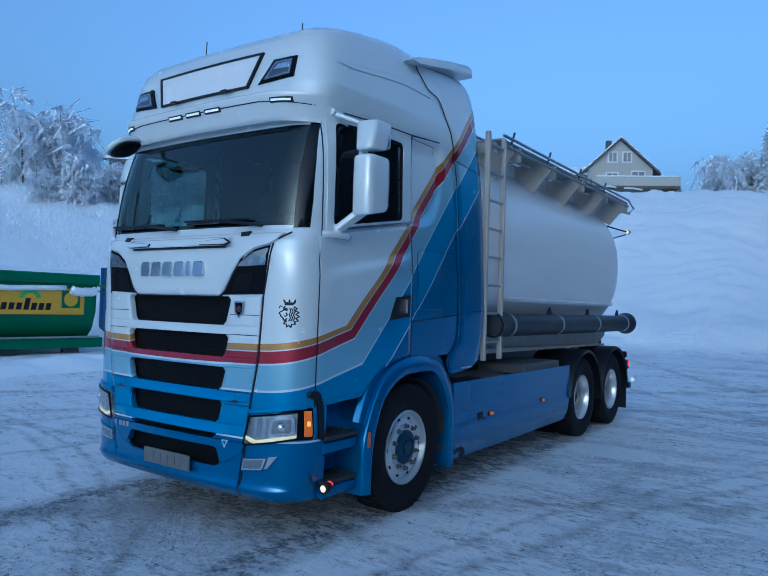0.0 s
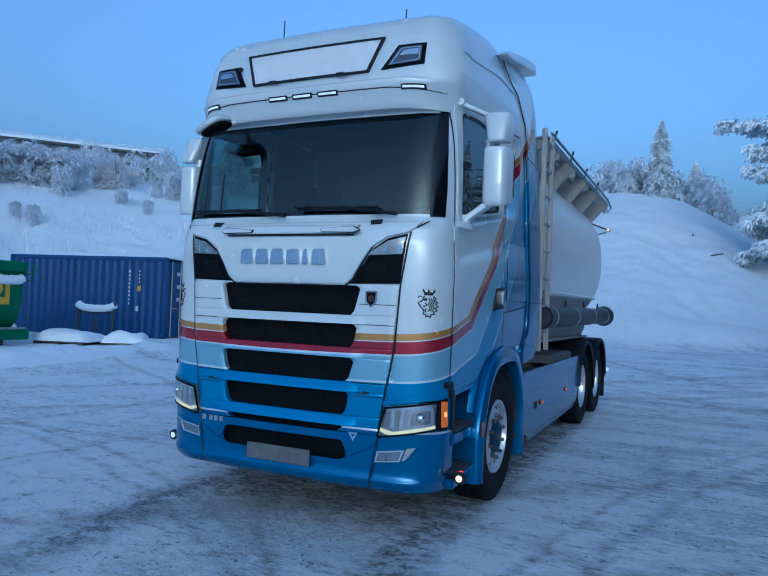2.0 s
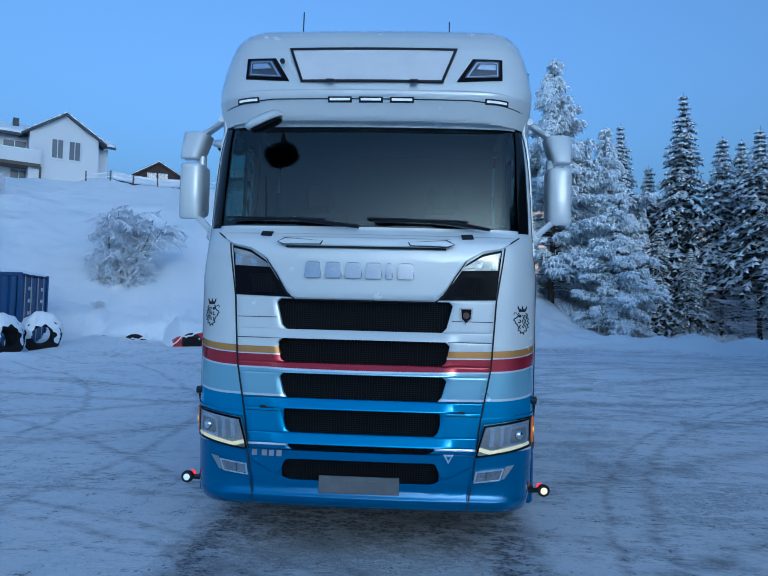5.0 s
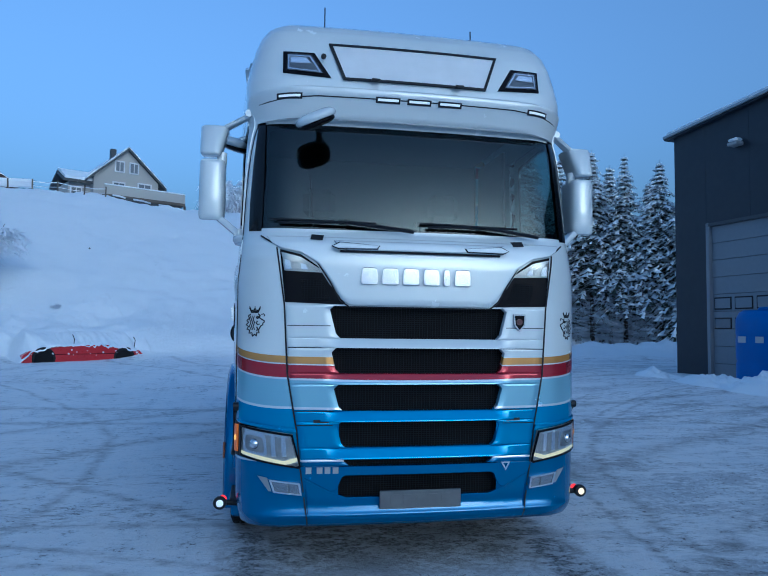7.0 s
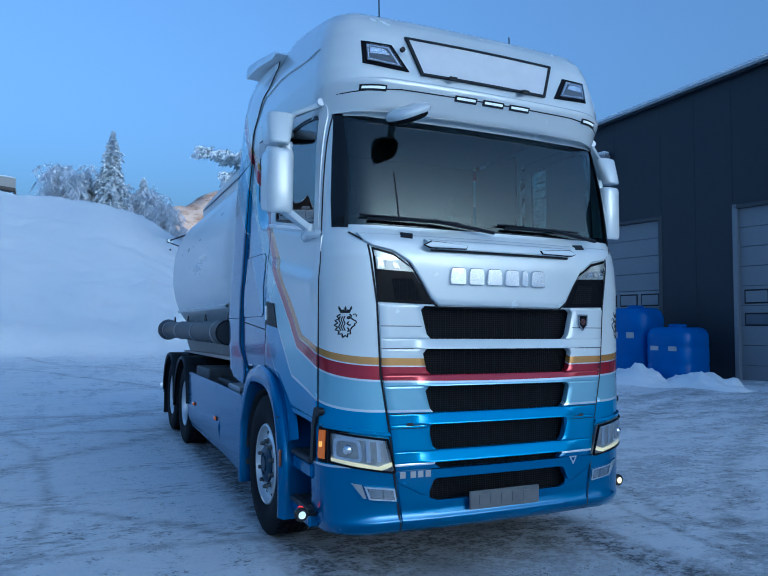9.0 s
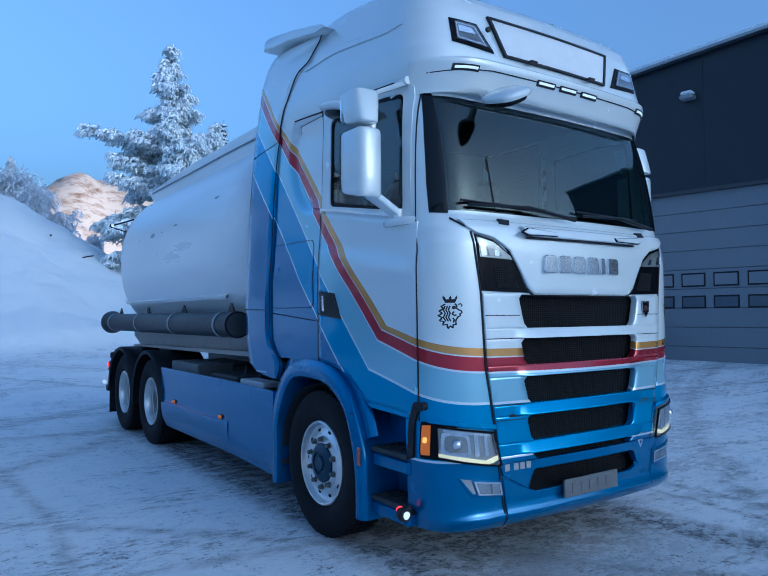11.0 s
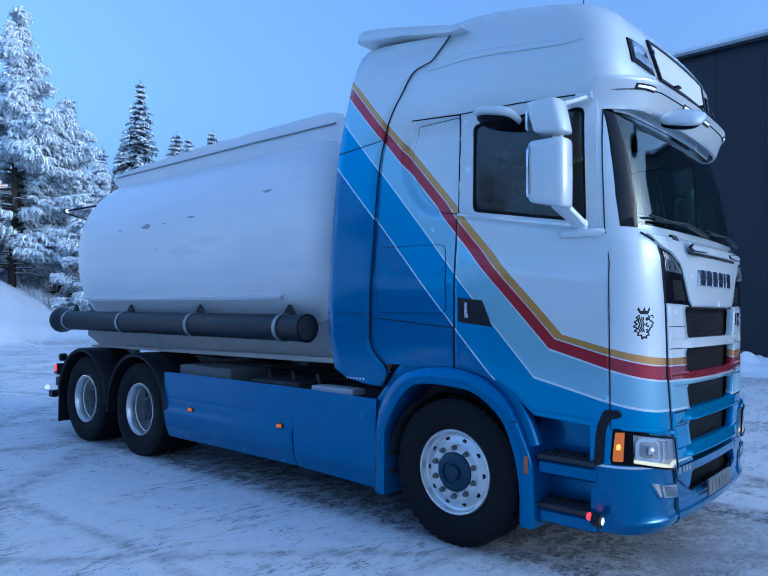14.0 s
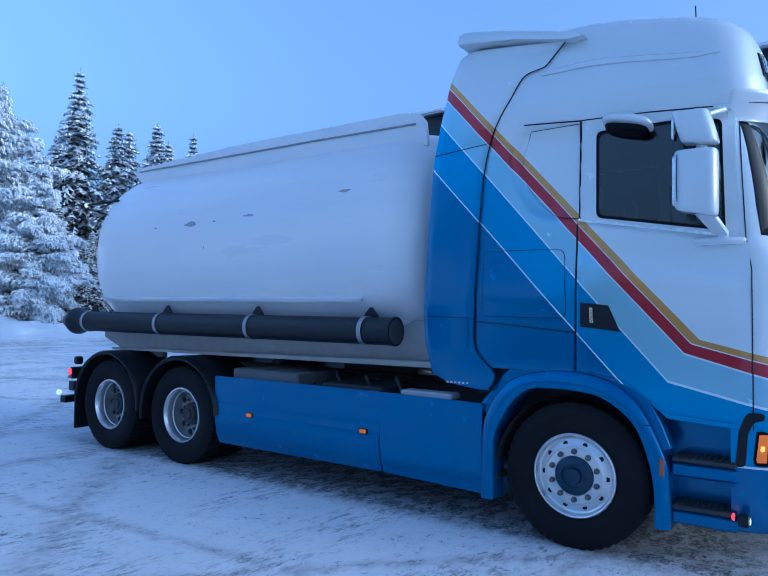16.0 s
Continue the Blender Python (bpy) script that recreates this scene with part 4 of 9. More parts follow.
for k, x in enumerate((-0.3, 0.3)):
    part("sign_latch", box(geo(), (x - 0.03, 0.12, 3.295), (x + 0.03, 0.16, 3.31), 0.003), BLACK, sign)
for s in (-1, 1):
    o = [(s * 0.935, 3.50), (s * 0.72, 3.50), (s * 0.605, 3.315), (s * 0.935, 3.335)]
    i = [(s * 0.905, 3.475), (s * 0.745, 3.475), (s * 0.665, 3.345), (s * 0.905, 3.36)]
    sp = part("spot_lamp", patch(geo(), o, on_front, 0.010, 0.02, 0.05, 4, 0.008), SHINY_BLACK, truck, "roof spot lamp in a black housing")
    part("reflector", patch(geo(), i, on_front, 0.013, 0.006, 0.04, 3), LAMP_DARK, sp)
    part("inner_bezel", patch(geo(), [(s * 0.885, 3.455), (s * 0.78, 3.455), (s * 0.745, 3.415), (s * 0.885, 3.41)], on_front, 0.017, 0.006, 0.05, 2, 0.003), CHROME, sp)
    part("bowl", ring(geo(), [(s * 0.90, 3.47), (s * 0.75, 3.47), (s * 0.675, 3.35), (s * 0.90, 3.365)], [(s * 0.893, 3.463), (s * 0.755, 3.463), (s * 0.69, 3.357), (s * 0.893, 3.371)], on_front, 0.017, 0.006), CHROME, sp)
    part("lens", patch(geo(), [(s * 0.912, 3.482), (s * 0.74, 3.482), (s * 0.655, 3.34), (s * 0.912, 3.352)], on_front, 0.024, 0.004, 0.04, 3), LENS, sp).visible_shadow = False
g = geo()
lathe(g, [(0.0, 0.0), (0.018, 0.0), (0.018, 0.02), (0.0, 0.025)], (-0.66, 0.2, 3.46), 'y', 12, -1)
part("sign_knob", g, BLACK, truck)
for x, y, z0, z1 in ((-0.61, 0.70, 3.81, 4.06), (0.56, 0.70, 3.81, 3.98)):
    g = tube(geo(), [(x, y, z0), (x, y, z0 + 0.05)], 0.014, 8)
    tube(g, [(x, y, z0 + 0.05), (x, y + 0.01, z1)], 0.005, 6)
    part("antenna", g, BLACK, truck)

def shell(c, half, tilt, cut=-1.0, square=2.0):
    """A flattened egg-shaped mirror housing, cut flat below, boxier in plan as square grows."""
    M = Matrix.Translation(c) @ Euler([radians(t) for t in tilt]).to_matrix().to_4x4()
    prof = [(math.sin(math.pi * k / 14), math.cos(math.pi * k / 14)) for k in range(15)]
    g = lathe(geo(), [(r ** 0.6, max(cut, h)) for r, h in prof], (0, 0, 0), 'z', 36)
    v = []
    for x, y, z in g[0]:
        r = math.hypot(x, y)
        m = 1.0 if r < 1e-6 else (abs(x / r) ** square + abs(y / r) ** square) ** (-1 / square)
        v.append(tuple(M @ Vector((x * m * half[0], y * m * half[1], z * half[2]))))
    return (v, g[1])


# ---- front ----
hood = [(-0.985, 2.135), (-0.93, 2.10), (-0.80, 2.075), (-0.68, 2.0), (-0.60, 1.885), (-0.535, 1.775), (-0.48, 1.735), (0.48, 1.735), (0.535, 1.775), (0.60, 1.885), (0.68, 2.0), (0.80, 2.075), (0.93, 2.10), (0.985, 2.135), (1.02, 2.185), (-1.02, 2.185)]
bonnet = part("front_hood", patch(geo(), hood, on_front, 0.022, 0.03, 0.04, 10, 0.02), PAINT, truck, "white front hood", angle=60)
part("hood_gap", strip(geo(), [(-1.06, 2.19), (-0.995, 2.145), (-0.93, 2.115), (-0.8, 2.09), (-0.69, 2.01), (-0.61, 1.89), (-0.54, 1.765), (-0.48, 1.725), (0.48, 1.725), (0.54, 1.765), (0.61, 1.89), (0.69, 2.01), (0.8, 2.09), (0.93, 2.115), (0.995, 2.145), (1.06, 2.19)], 0.009, on_front, 0.012, 0.012), SEAM, bonnet)
lip = part("hood_lip", patch(geo(), [(-0.56, 2.118), (-0.50, 2.095), (0.50, 2.095), (0.56, 2.118), (0.585, 2.158), (-0.585, 2.158)], on_front, 0.062, 0.07, 0.05, 5, 0.022), WHITE_PAINT, bonnet, "white hood lip")
part("lip_gap", strip(geo(), [(-0.55, 2.088), (0.55, 2.088)], 0.012, on_front, 0.040, 0.02), SEAM, bonnet)
for s in (-1, 1):
    part("grip_bed", patch(geo(), [(s * 0.608, 2.118), (s * 0.562, 2.098), (s * 0.305, 2.101), (s * 0.288, 2.128), (s * 0.555, 2.148)], on_front, 0.072, 0.02, 0.05, 3, 0.004), SHINY_BLACK, bonnet)
    part("hood_grip", patch(geo(), [(s * 0.60, 2.118), (s * 0.56, 2.103), (s * 0.31, 2.106), (s * 0.295, 2.128), (s * 0.55, 2.143)], on_front, 0.080, 0.016, 0.03, 4, 0.012), WHITE_PAINT, bonnet, "white hood grip")
    part("hood_vent", patch(geo(), [(s * 0.74, 2.165), (s * 0.66, 2.16), (s * 0.65, 2.195), (s * 0.73, 2.2)], on_front, 0.028, 0.02, 0.04, 2), BLACK, bonnet)
# maker's raised lettering, as plain chrome blocks
for k in range(6):
    x0 = -0.415 + k * 0.1385
    wdt = 0.055 if k == 4 else 0.122
    x0 += {5: -0.055}.get(k, 0) + (0.0 if k < 5 else -0.005)
    gl = rounded([(x0, 1.872), (x0 + wdt, 1.872), (x0 + wdt - 0.012, 1.985), (x0 + 0.012, 1.985)], 0.02, 3)
    part("chrome_letter_block", patch(geo(), gl, on_front, 0.044, 0.026, 0.02, 3, 0.012), CHROME, bonnet, "chrome letter block")
# grille: dark core, painted bars, panels beside them
part("grille_core", box(geo(), (-0.8, 0.07, 0.45), (0.8, 0.09, 1.80)), MESH, truck, "black mesh behind the grille")
OPEN = [(1.735, 1.52, 0.605, 0.565), (1.458, 1.292, 0.59, 0.565), (1.222, 1.05, 0.572, 0.54), (0.982, 0.815, 0.55, 0.52), (0.745, 0.702, 0.505, 0.48)]


def front_edge(z):
    return lerp([(0.60, 0.755), (0.70, 0.77), (0.92, 0.797), (1.29, 0.862), (1.74, 0.89)], z)


def across(z, x, off):
    return on_front(x, z, off)


tops = [o[0] for o in OPEN] + [0.70]
for (zt, zb, wt, wb), nxt in zip(OPEN, tops[1:]):
    r = min(0.03, (zt - zb) * 0.3)
    for s in (-1, 1):
        piece = [(zt, s * front_edge(zt)), (zt, s * (wt - r)), (zt - r, s * wt), (zb + r, s * wb), (zb, s * (wb - r)), (zb, s * front_edge(zb))]
        part("front_panel", patch(geo(), piece, across, 0.012, 0.05, 0.03, 5, 0.003), PAINT, truck, "painted front side panel", angle=60)
    if zb - nxt > 0.01:
        w0, w1 = front_edge(zb), front_edge(nxt)
        part("grille_bar", patch(geo(), [(zb, -w0), (zb, w0), (nxt, w1), (nxt, -w1)], lambda z, x, o, a=zb, b=nxt: on_front(x, z, o + 0.034 * ((a - z) / (a - b) - 0.35) * (1 - smooth(0.52, 0.66, abs(x)))), 0.0135, 0.05, 0.012, 44, 0.004), PAINT, truck, "painted grille bar", angle=60)
for s, side in SIDES:
    for zl in (1.60,):
        part("panel_gap", strip(geo(), [(s * 0.60, zl), (s * 0.878, zl)], 0.005, on_front, 0.0128, 0.004), SEAM, truck)
    for zl in (1.458, 1.05, 0.96):
        part("panel_gap", strip(geo(), [(s * 0.575, zl), (s * front_edge(zl), zl)], 0.005, on_front, 0.0142, 0.004), SEAM, truck)
    part("panel_vent", patch(geo(), [(s * 0.60, 0.975), (s * 0.70, 0.975), (s * 0.70, 0.995), (s * 0.60, 0.995)], on_front, 0.014, 0.01, 0.05, 2), BLACK, truck)
    part("front_gap", strip(geo(), [(s * 0.955, 2.11), (s * 0.90, 1.74), (s * 0.872, 1.29), (s * 0.805, 0.92), (s * 0.78, 0.70), (s * 0.725, 0.32)], 0.010, on_front, 0.006, 0.008), SEAM, truck)
    # upper lamp and its black field
    fld = [(s * 0.935, 2.095), (s * 0.80, 2.065), (s * 0.69, 1.99), (s * 0.61, 1.87), (s * 0.50, 1.74), (s * 0.895, 1.75)]
    up = part("upper_lamp", patch(geo(), fld, on_front, 0.008, 0.02, 0.04, 6), SHINY_BLACK, truck, "slim lamp above a black field")
    len_ = [(s * 0.925, 2.075), (s * 0.80, 2.045), (s * 0.67, 1.965), (s * 0.655, 1.945), (s * 0.905, 1.955)]
    part("reflector", patch(geo(), len_, on_front, 0.011, 0.004, 0.04, 4), LAMP_SILVER, up)
    for q in range(4):
        xa = 0.70 + q * 0.052
        part("lamp_cell", patch(geo(), [(s * xa, 1.962), (s * (xa + 0.044), 1.964), (s * (xa + 0.05), 1.995 + 0.012 * q), (s * (xa + 0.016), 1.985 + 0.012 * q)], on_front, 0.014, 0.006, 0.05, 2, 0.003), CHROME if q % 2 else LAMP_SILVER, up)
    part("lens", patch(geo(), len_, on_front, 0.02, 0.004, 0.04, 4), LENS, up).visible_shadow = False
    part("mesh_inset", patch(geo(), [(s * 0.80, 1.90), (s * 0.66, 1.90), (s * 0.60, 1.77), (s * 0.78, 1.77)], on_front, 0.011, 0.004, 0.05, 3), MESH, up)
    # headlamp
    hl = [(s * 1.17, 0.955), (s * 0.83, 0.905), (s * 0.775, 0.70), (s * 0.79, 0.69), (s * 1.165, 0.755)]
    head = part("headlamp", patch(geo(), hl, on_front, 0.008, 0.03, 0.03, 5, 0.008), REFLECTOR, truck, "headlamp with a lit daylight strip")
    part("lamp_bed", patch(geo(), [(s * 1.15, 0.935), (s * 0.845, 0.89), (s * 0.80, 0.725), (s * 1.15, 0.775)], on_front, 0.010, 0.004, 0.03, 4), LAMP_SILVER, head)
    part("chrome_brow", strip(geo(), [(s * 1.13, 0.925), (s * 0.86, 0.885)], 0.012, on_front, 0.017, 0.006), CHROME, head)
    part("lens_edge", ring(geo(), hl, [(s * 1.158, 0.942), (s * 0.84, 0.893), (s * 0.788, 0.712), (s * 0.80, 0.703), (s * 1.153, 0.766)], on_front, 0.034, 0.012), SHINY_BLACK, head)
    bowl = [(s * 1.14, 0.92), (s * 1.0, 0.90), (s * 0.985, 0.765), (s * 1.14, 0.785)]
    part("light_guide", ring(geo(), rounded(bowl, 0.03, 3), rounded([(s * 1.125, 0.90), (s * 1.018, 0.885), (s * 1.005, 0.785), (s * 1.125, 0.80)], 0.025, 3), on_front, 0.018, 0.008), CHROME, head)
    part("projector", patch(geo(), rounded([(s * 1.118, 0.893), (s * 1.022, 0.878), (s * 1.01, 0.79), (s * 1.118, 0.806)], 0.025, 3), on_front, 0.022, 0.010, 0.015, 6, 0.012), LAMP_SILVER, head)
    part("projector_lens", lathe(geo(), [(0.034, 0.0), (0.030, 0.012), (0.018, 0.022), (0.0, 0.026)], on_front(s * 1.066, 0.842, 0.018), 'y', 20, -1), CHROME, head)
    for q in range(4):
        xa = 0.845 + 0.033 * q
        part("reflector", patch(geo(), [(s * (xa + 0.026), 0.892 + 0.004 * q), (s * xa, 0.888 + 0.004 * q), (s * (xa - 0.012), 0.765), (s * (xa + 0.018), 0.765)], on_front, 0.013 + 0.003 * (q % 2), 0.006, 0.01, 3, 0.003), CHROME if q % 2 else LAMP_SILVER, head)
    part("daylight_strip", patch(geo(), [(s * 1.15, 0.79), (s * 1.02, 0.765), (s * 0.885, 0.737), (s * 0.835, 0.75), (s * 0.80, 0.758), (s * 0.797, 0.735), (s * 0.835, 0.722), (s * 0.885, 0.712), (s * 1.02, 0.742), (s * 1.155, 0.772)], on_front, 0.020, 0.008, 0.03, 2), DRL, head, "lit daylight strip")
    part("lens", patch(geo(), [(s * 1.16, 0.945), (s * 0.84, 0.895), (s * 0.787, 0.703), (s * 1.158, 0.762)], on_front, 0.030, 0.004, 0.03, 5), LENS, head).visible_shadow = False
    part("signal_bed", patch(geo(), [(0.08, 0.972), (0.252, 0.970), (0.272, 0.79), (0.262, 0.750), (0.10, 0.750)], side, 0.006, 0.016, 0.03, 4), SHINY_BLACK, head)
    part("turn_signal", patch(geo(), [(0.188, 0.952), (0.236, 0.949), (0.254, 0.79), (0.248, 0.772), (0.198, 0.774)], side, 0.014, 0.012, 0.03, 4, 0.003), AMBER_ON, head, "orange turn signal")
    part("bulb_spot", patch(geo(), rounded([(0.206, 0.88), (0.228, 0.88), (0.231, 0.845), (0.209, 0.845)], 0.008, 2), side, 0.020, 0.006, 0.03, 2), AMBER_SPOT, head, "bright spot of the lit bulb")
    part("lamp_lid", patch(geo(), [(s * 1.19, 0.985), (s * 0.815, 0.945), (s * 0.805, 0.915), (s * 1.18, 0.965)], on_front, 0.022, 0.02, 0.03, 3, 0.01), PAINT, truck)
    # fog lamp
    fo = [(s * 1.06, 0.645), (s * 0.765, 0.602), (s * 0.745, 0.505), (s * 0.985, 0.535)]
    fog = part("fog_lamp", patch(geo(), fo, on_front, 0.006, 0.02, 0.03, 3, 0.006), BLUE, truck, "fog lamp in the bumper")
    fi = [(s * 0.975, 0.622), (s * 0.778, 0.596), (s * 0.765, 0.518), (s * 0.945, 0.54)]
    part("lamp_frame", patch(geo(), fi, on_front, 0.009, 0.004, 0.03, 3), REFLECTOR, fog)
    part("lamp_rim", ring(geo(), fi, [(s * 0.958, 0.611), (s * 0.79, 0.587), (s * 0.777, 0.528), (s * 0.935, 0.549)], on_front, 0.020, 0.010), CHROME, fog)
    part("reflector", patch(geo(), [(s * 0.955, 0.610), (s * 0.86, 0.598), (s * 0.85, 0.538), (s * 0.935, 0.550)], on_front, 0.013, 0.004, 0.01, 3, 0.003), CHROME_DIM, fog)
    part("reflector", patch(geo(), [(s * 0.85, 0.596), (s * 0.79, 0.588), (s * 0.778, 0.528), (s * 0.84, 0.536)], on_front, 0.013, 0.004, 0.03, 3, 0.003), CHROME_DIM, fog)
    part("side_facet", patch(geo(), [(s * 1.045, 0.640), (s * 0.985, 0.630), (s * 0.955, 0.545), (s * 0.975, 0.548)], on_front, 0.010, 0.004, 0.03, 3, 0.003), STEEL, fog)
    part("lens", patch(geo(), fi, on_front, 0.018, 0.003, 0.03, 3), LENS, fog).visible_shadow = False
    # painted beast's-head emblem, as a plain dark shape
    ex = s * 1.085
    k = -s

    def em(pts, w=0.007):
        part("emblem_stroke", strip(geo(), [(ex + k * x * 0.64, 1.612 + z * 0.78) for x, z in pts], w, on_front, 0.002, 0.003, 0.012), SEAM, emb)
    emb = part("side_emblem", strip(geo(), [(ex - 0.027, 1.683), (ex + 0.024, 1.683)], 0.011, on_front, 0.002, 0.003, 0.02), SEAM, cab, "dark painted crowned emblem")
    for x, t in ((-0.038, -0.052), (-0.018, -0.022), (0.0, 0.0), (0.018, 0.022), (0.036, 0.05)):
        em([(x * 0.9, 0.095), (t, 0.128 if abs(x) in (0.0, 0.036, 0.038) else 0.112)], 0.011)
    for x in (-0.053, 0.0, 0.051):
        em([(x - 0.004, 0.133), (x + 0.004, 0.133)], 0.010)
    # mane: a ragged row of locks down the back and under the chin
    back = [(-0.040, 0.075), (-0.066, 0.058), (-0.052, 0.040), (-0.080, 0.022), (-0.060, 0.006), (-0.086, -0.014), (-0.060, -0.028), (-0.078, -0.052), (-0.048, -0.058), (-0.056, -0.085), (-0.026, -0.080), (-0.020, -0.112), (0.0, -0.092), (0.018, -0.108), (0.022, -0.080), (0.046, -0.082), (0.040, -0.056)]
    em(back, 0.008)
    em([(0.034, 0.078), (0.052, 0.062), (0.046, 0.046), (0.070, 0.030), (0.092, 0.022), (0.096, 0.008), (0.078, 0.0), (0.082, -0.014), (0.062, -0.022), (0.052, -0.036), (0.040, -0.056)], 0.008)
    em([(0.012, 0.048), (0.030, 0.056), (0.044, 0.046), (0.026, 0.040), (0.012, 0.048)], 0.010)
    for x0 in (-0.040, -0.022, -0.004):
        em([(x0, 0.060), (x0 - 0.012, 0.030), (x0 + 0.002, 0.004), (x0 - 0.012, -0.026), (x0 + 0.006, -0.056)], 0.006)
    em([(0.030, 0.018), (0.014, 0.002), (0.030, -0.012), (0.048, -0.008)], 0.008)
    em([(0.018, -0.030), (0.030, -0.044), (0.022, -0.066)], 0.008)
    em([(0.062, 0.070), (0.085, 0.078), (0.098, 0.066), (0.090, 0.056)], 0.006)
g = patch(geo(), rounded([(0.655, 1.69), (0.735, 1.69), (0.73, 1.62), (0.695, 1.585), (0.66, 1.62)], 0.02, 3), on_front, 0.022, 0.012, 0.03, 3, 0.004)
part("shield_badge", g, SHINY_BLACK, truck, "small dark shield badge with a bright rim")
part("badge_rim", ring(geo(), [(0.65, 1.695), (0.74, 1.695), (0.735, 1.618), (0.695, 1.578), (0.655, 1.618)], [(0.66, 1.685), (0.73, 1.685), (0.725, 1.622), (0.695, 1.59), (0.665, 1.622)], on_front, 0.026, 0.008), CHROME_DIM, truck)
part("badge_disc", patch(geo(), [(0.695 + 0.022 * math.cos(q * 0.524), 1.642 + 0.022 * math.sin(q * 0.524)) for q in range(12)], on_front, 0.027, 0.006, 0.02, 2), RED_BADGE, truck)
for x in (-0.725, -0.655, -0.605, -0.553):
    part("model_plate_bar", patch(geo(), [(x - 0.018, 0.655), (x + 0.018, 0.655), (x + 0.018, 0.695), (x - 0.018, 0.695)], on_front, 0.02, 0.015, 0.05, 2), STEEL, truck)
part("engine_badge", ring(geo(), [(0.56, 0.705), (0.63, 0.705), (0.595, 0.645)], [(0.578, 0.695), (0.612, 0.695), (0.595, 0.665)], on_front, 0.02, 0.012), CHROME, truck)


def bumper():
    g, rows = geo(), []
    zs = [0.315, 0.325, 0.335, 0.35, 0.365, 0.38, 0.392, 0.402, 0.412, 0.43, 0.45, 0.50, 0.58, 0.645, 0.70, 0.80, 0.90, 0.97]
    for z in zs:
        f, w = lerp(F_TAB, z), lerp(W_TAB, z)
        y0 = f + BOW + RB
        half = [(x_side(y, z), y) for y in (0.40, 0.37)]
        for i in range(0, 14):
            a = math.pi / 2 * i / 14
            half.append((XC + (w - XC) * math.cos(a) ** (2 / EXP), y0 - RB * math.sin(a) ** (2 / EXP)))
        for i in range(0, 13):
            x = XC * (1 - i / 12)
            half.append((x, f + BOW * (x / XC) ** 2))
        full = [(-x, y) for x, y in half] + [(x, y) for x, y in half[-2::-1]]
        rows.append([(x, y, z) for x, y in full])
    n = len(rows[0])
    v = [p for r in rows for p in r]
    f = []
    for j in range(len(rows) - 1):
        for i in range(n - 1):
            q = (j * n + i, j * n + i + 1, (j + 1) * n + i + 1, (j + 1) * n + i)
            cx, cz = sum(v[k][0] for k in q) / 4, sum(v[k][2] for k in q) / 4
            if abs(cx) < 0.56 and 0.50 < cz < 0.645 and v[q[0]][1] < 0.2 or abs(cx) < 0.55 and cz > 0.645 and v[q[0]][1] < 0.2:
                continue
            f.append(q)
    # inward return along the lower edge
    for i in range(n):
        x, y, z = v[i]
        v.append((x * 0.93, y + 0.08 if abs(x) < 1.0 else y, 0.33))
    o = len(v) - n
    f += [(i, i + 1, o + i + 1, o + i) for i in range(n - 1)]
    return add(g, v, f)


bump_ob = part("front_bumper", bumper(), PAINT, truck, "deep blue front bumper", angle=50)
part("lower_bar", patch(geo(), [(-0.78, 0.698), (0.78, 0.698), (0.752, 0.628), (0.585, 0.542), (0.56, 0.545), (0.545, 0.556), (0.512, 0.628), (0.49, 0.64), (-0.49, 0.64), (-0.512, 0.628), (-0.545, 0.556), (-0.56, 0.545), (-0.585, 0.542), (-0.752, 0.628)], on_front, 0.016, 0.05, 0.03, 5, 0.008), PAINT, bump_ob)
part("bumper_chin", patch(geo(), [(-0.722, 0.33), (0.722, 0.33), (0.75, 0.615), (0.59, 0.535), (0.56, 0.53), (0.48, 0.50), (-0.48, 0.50), (-0.56, 0.53), (-0.59, 0.535), (-0.75, 0.615)], on_front, 0.006, 0.03, 0.05, 24, 0.004), PAINT, bump_ob, "blue bumper lip")
plate = part("number_plate", box(geo(), (-0.27, -0.045, 0.43), (0.27, -0.03, 0.545), 0.004), DIMPLATE, truck, "dull grey number plate")
for k in range(5):
    part("plate_bar", box(geo(), (-0.2 + k * 0.085, -0.049, 0.455), (-0.145 + k * 0.085, -0.044, 0.52)), DIMPLATE, plate)
for s in (-1, 1):
    g = tube(geo(), [(s * 1.13, 0.36, 0.40), (s * 1.25, 0.33, 0.415)], 0.018, 8)
    st = part("side_lamp", g, BLACK, truck, "round lamp on a short stalk")
    part("lamp_body", lathe(geo(), [(0.0, 0.05), (0.035, 0.045), (0.045, 0.0), (0.042, -0.012)], (s * 1.285, 0.30, 0.42), 'y', 16), BLACK, st)
    part("lamp_face", lathe(geo(), [(0.0, -0.016), (0.016, -0.014), (0.024, -0.009)], (s * 1.285, 0.29, 0.42), 'y', 16), WARM_ON if s > 0 else COOL_ON, st, "lit lamp face")
    part("red_face", lathe(geo(), [(0.0, 0.018), (0.02, 0.014), (0.026, 0.0)], (s * 1.27, 0.37, 0.43), 'y', 12), RED_ON, st, "red rear face")

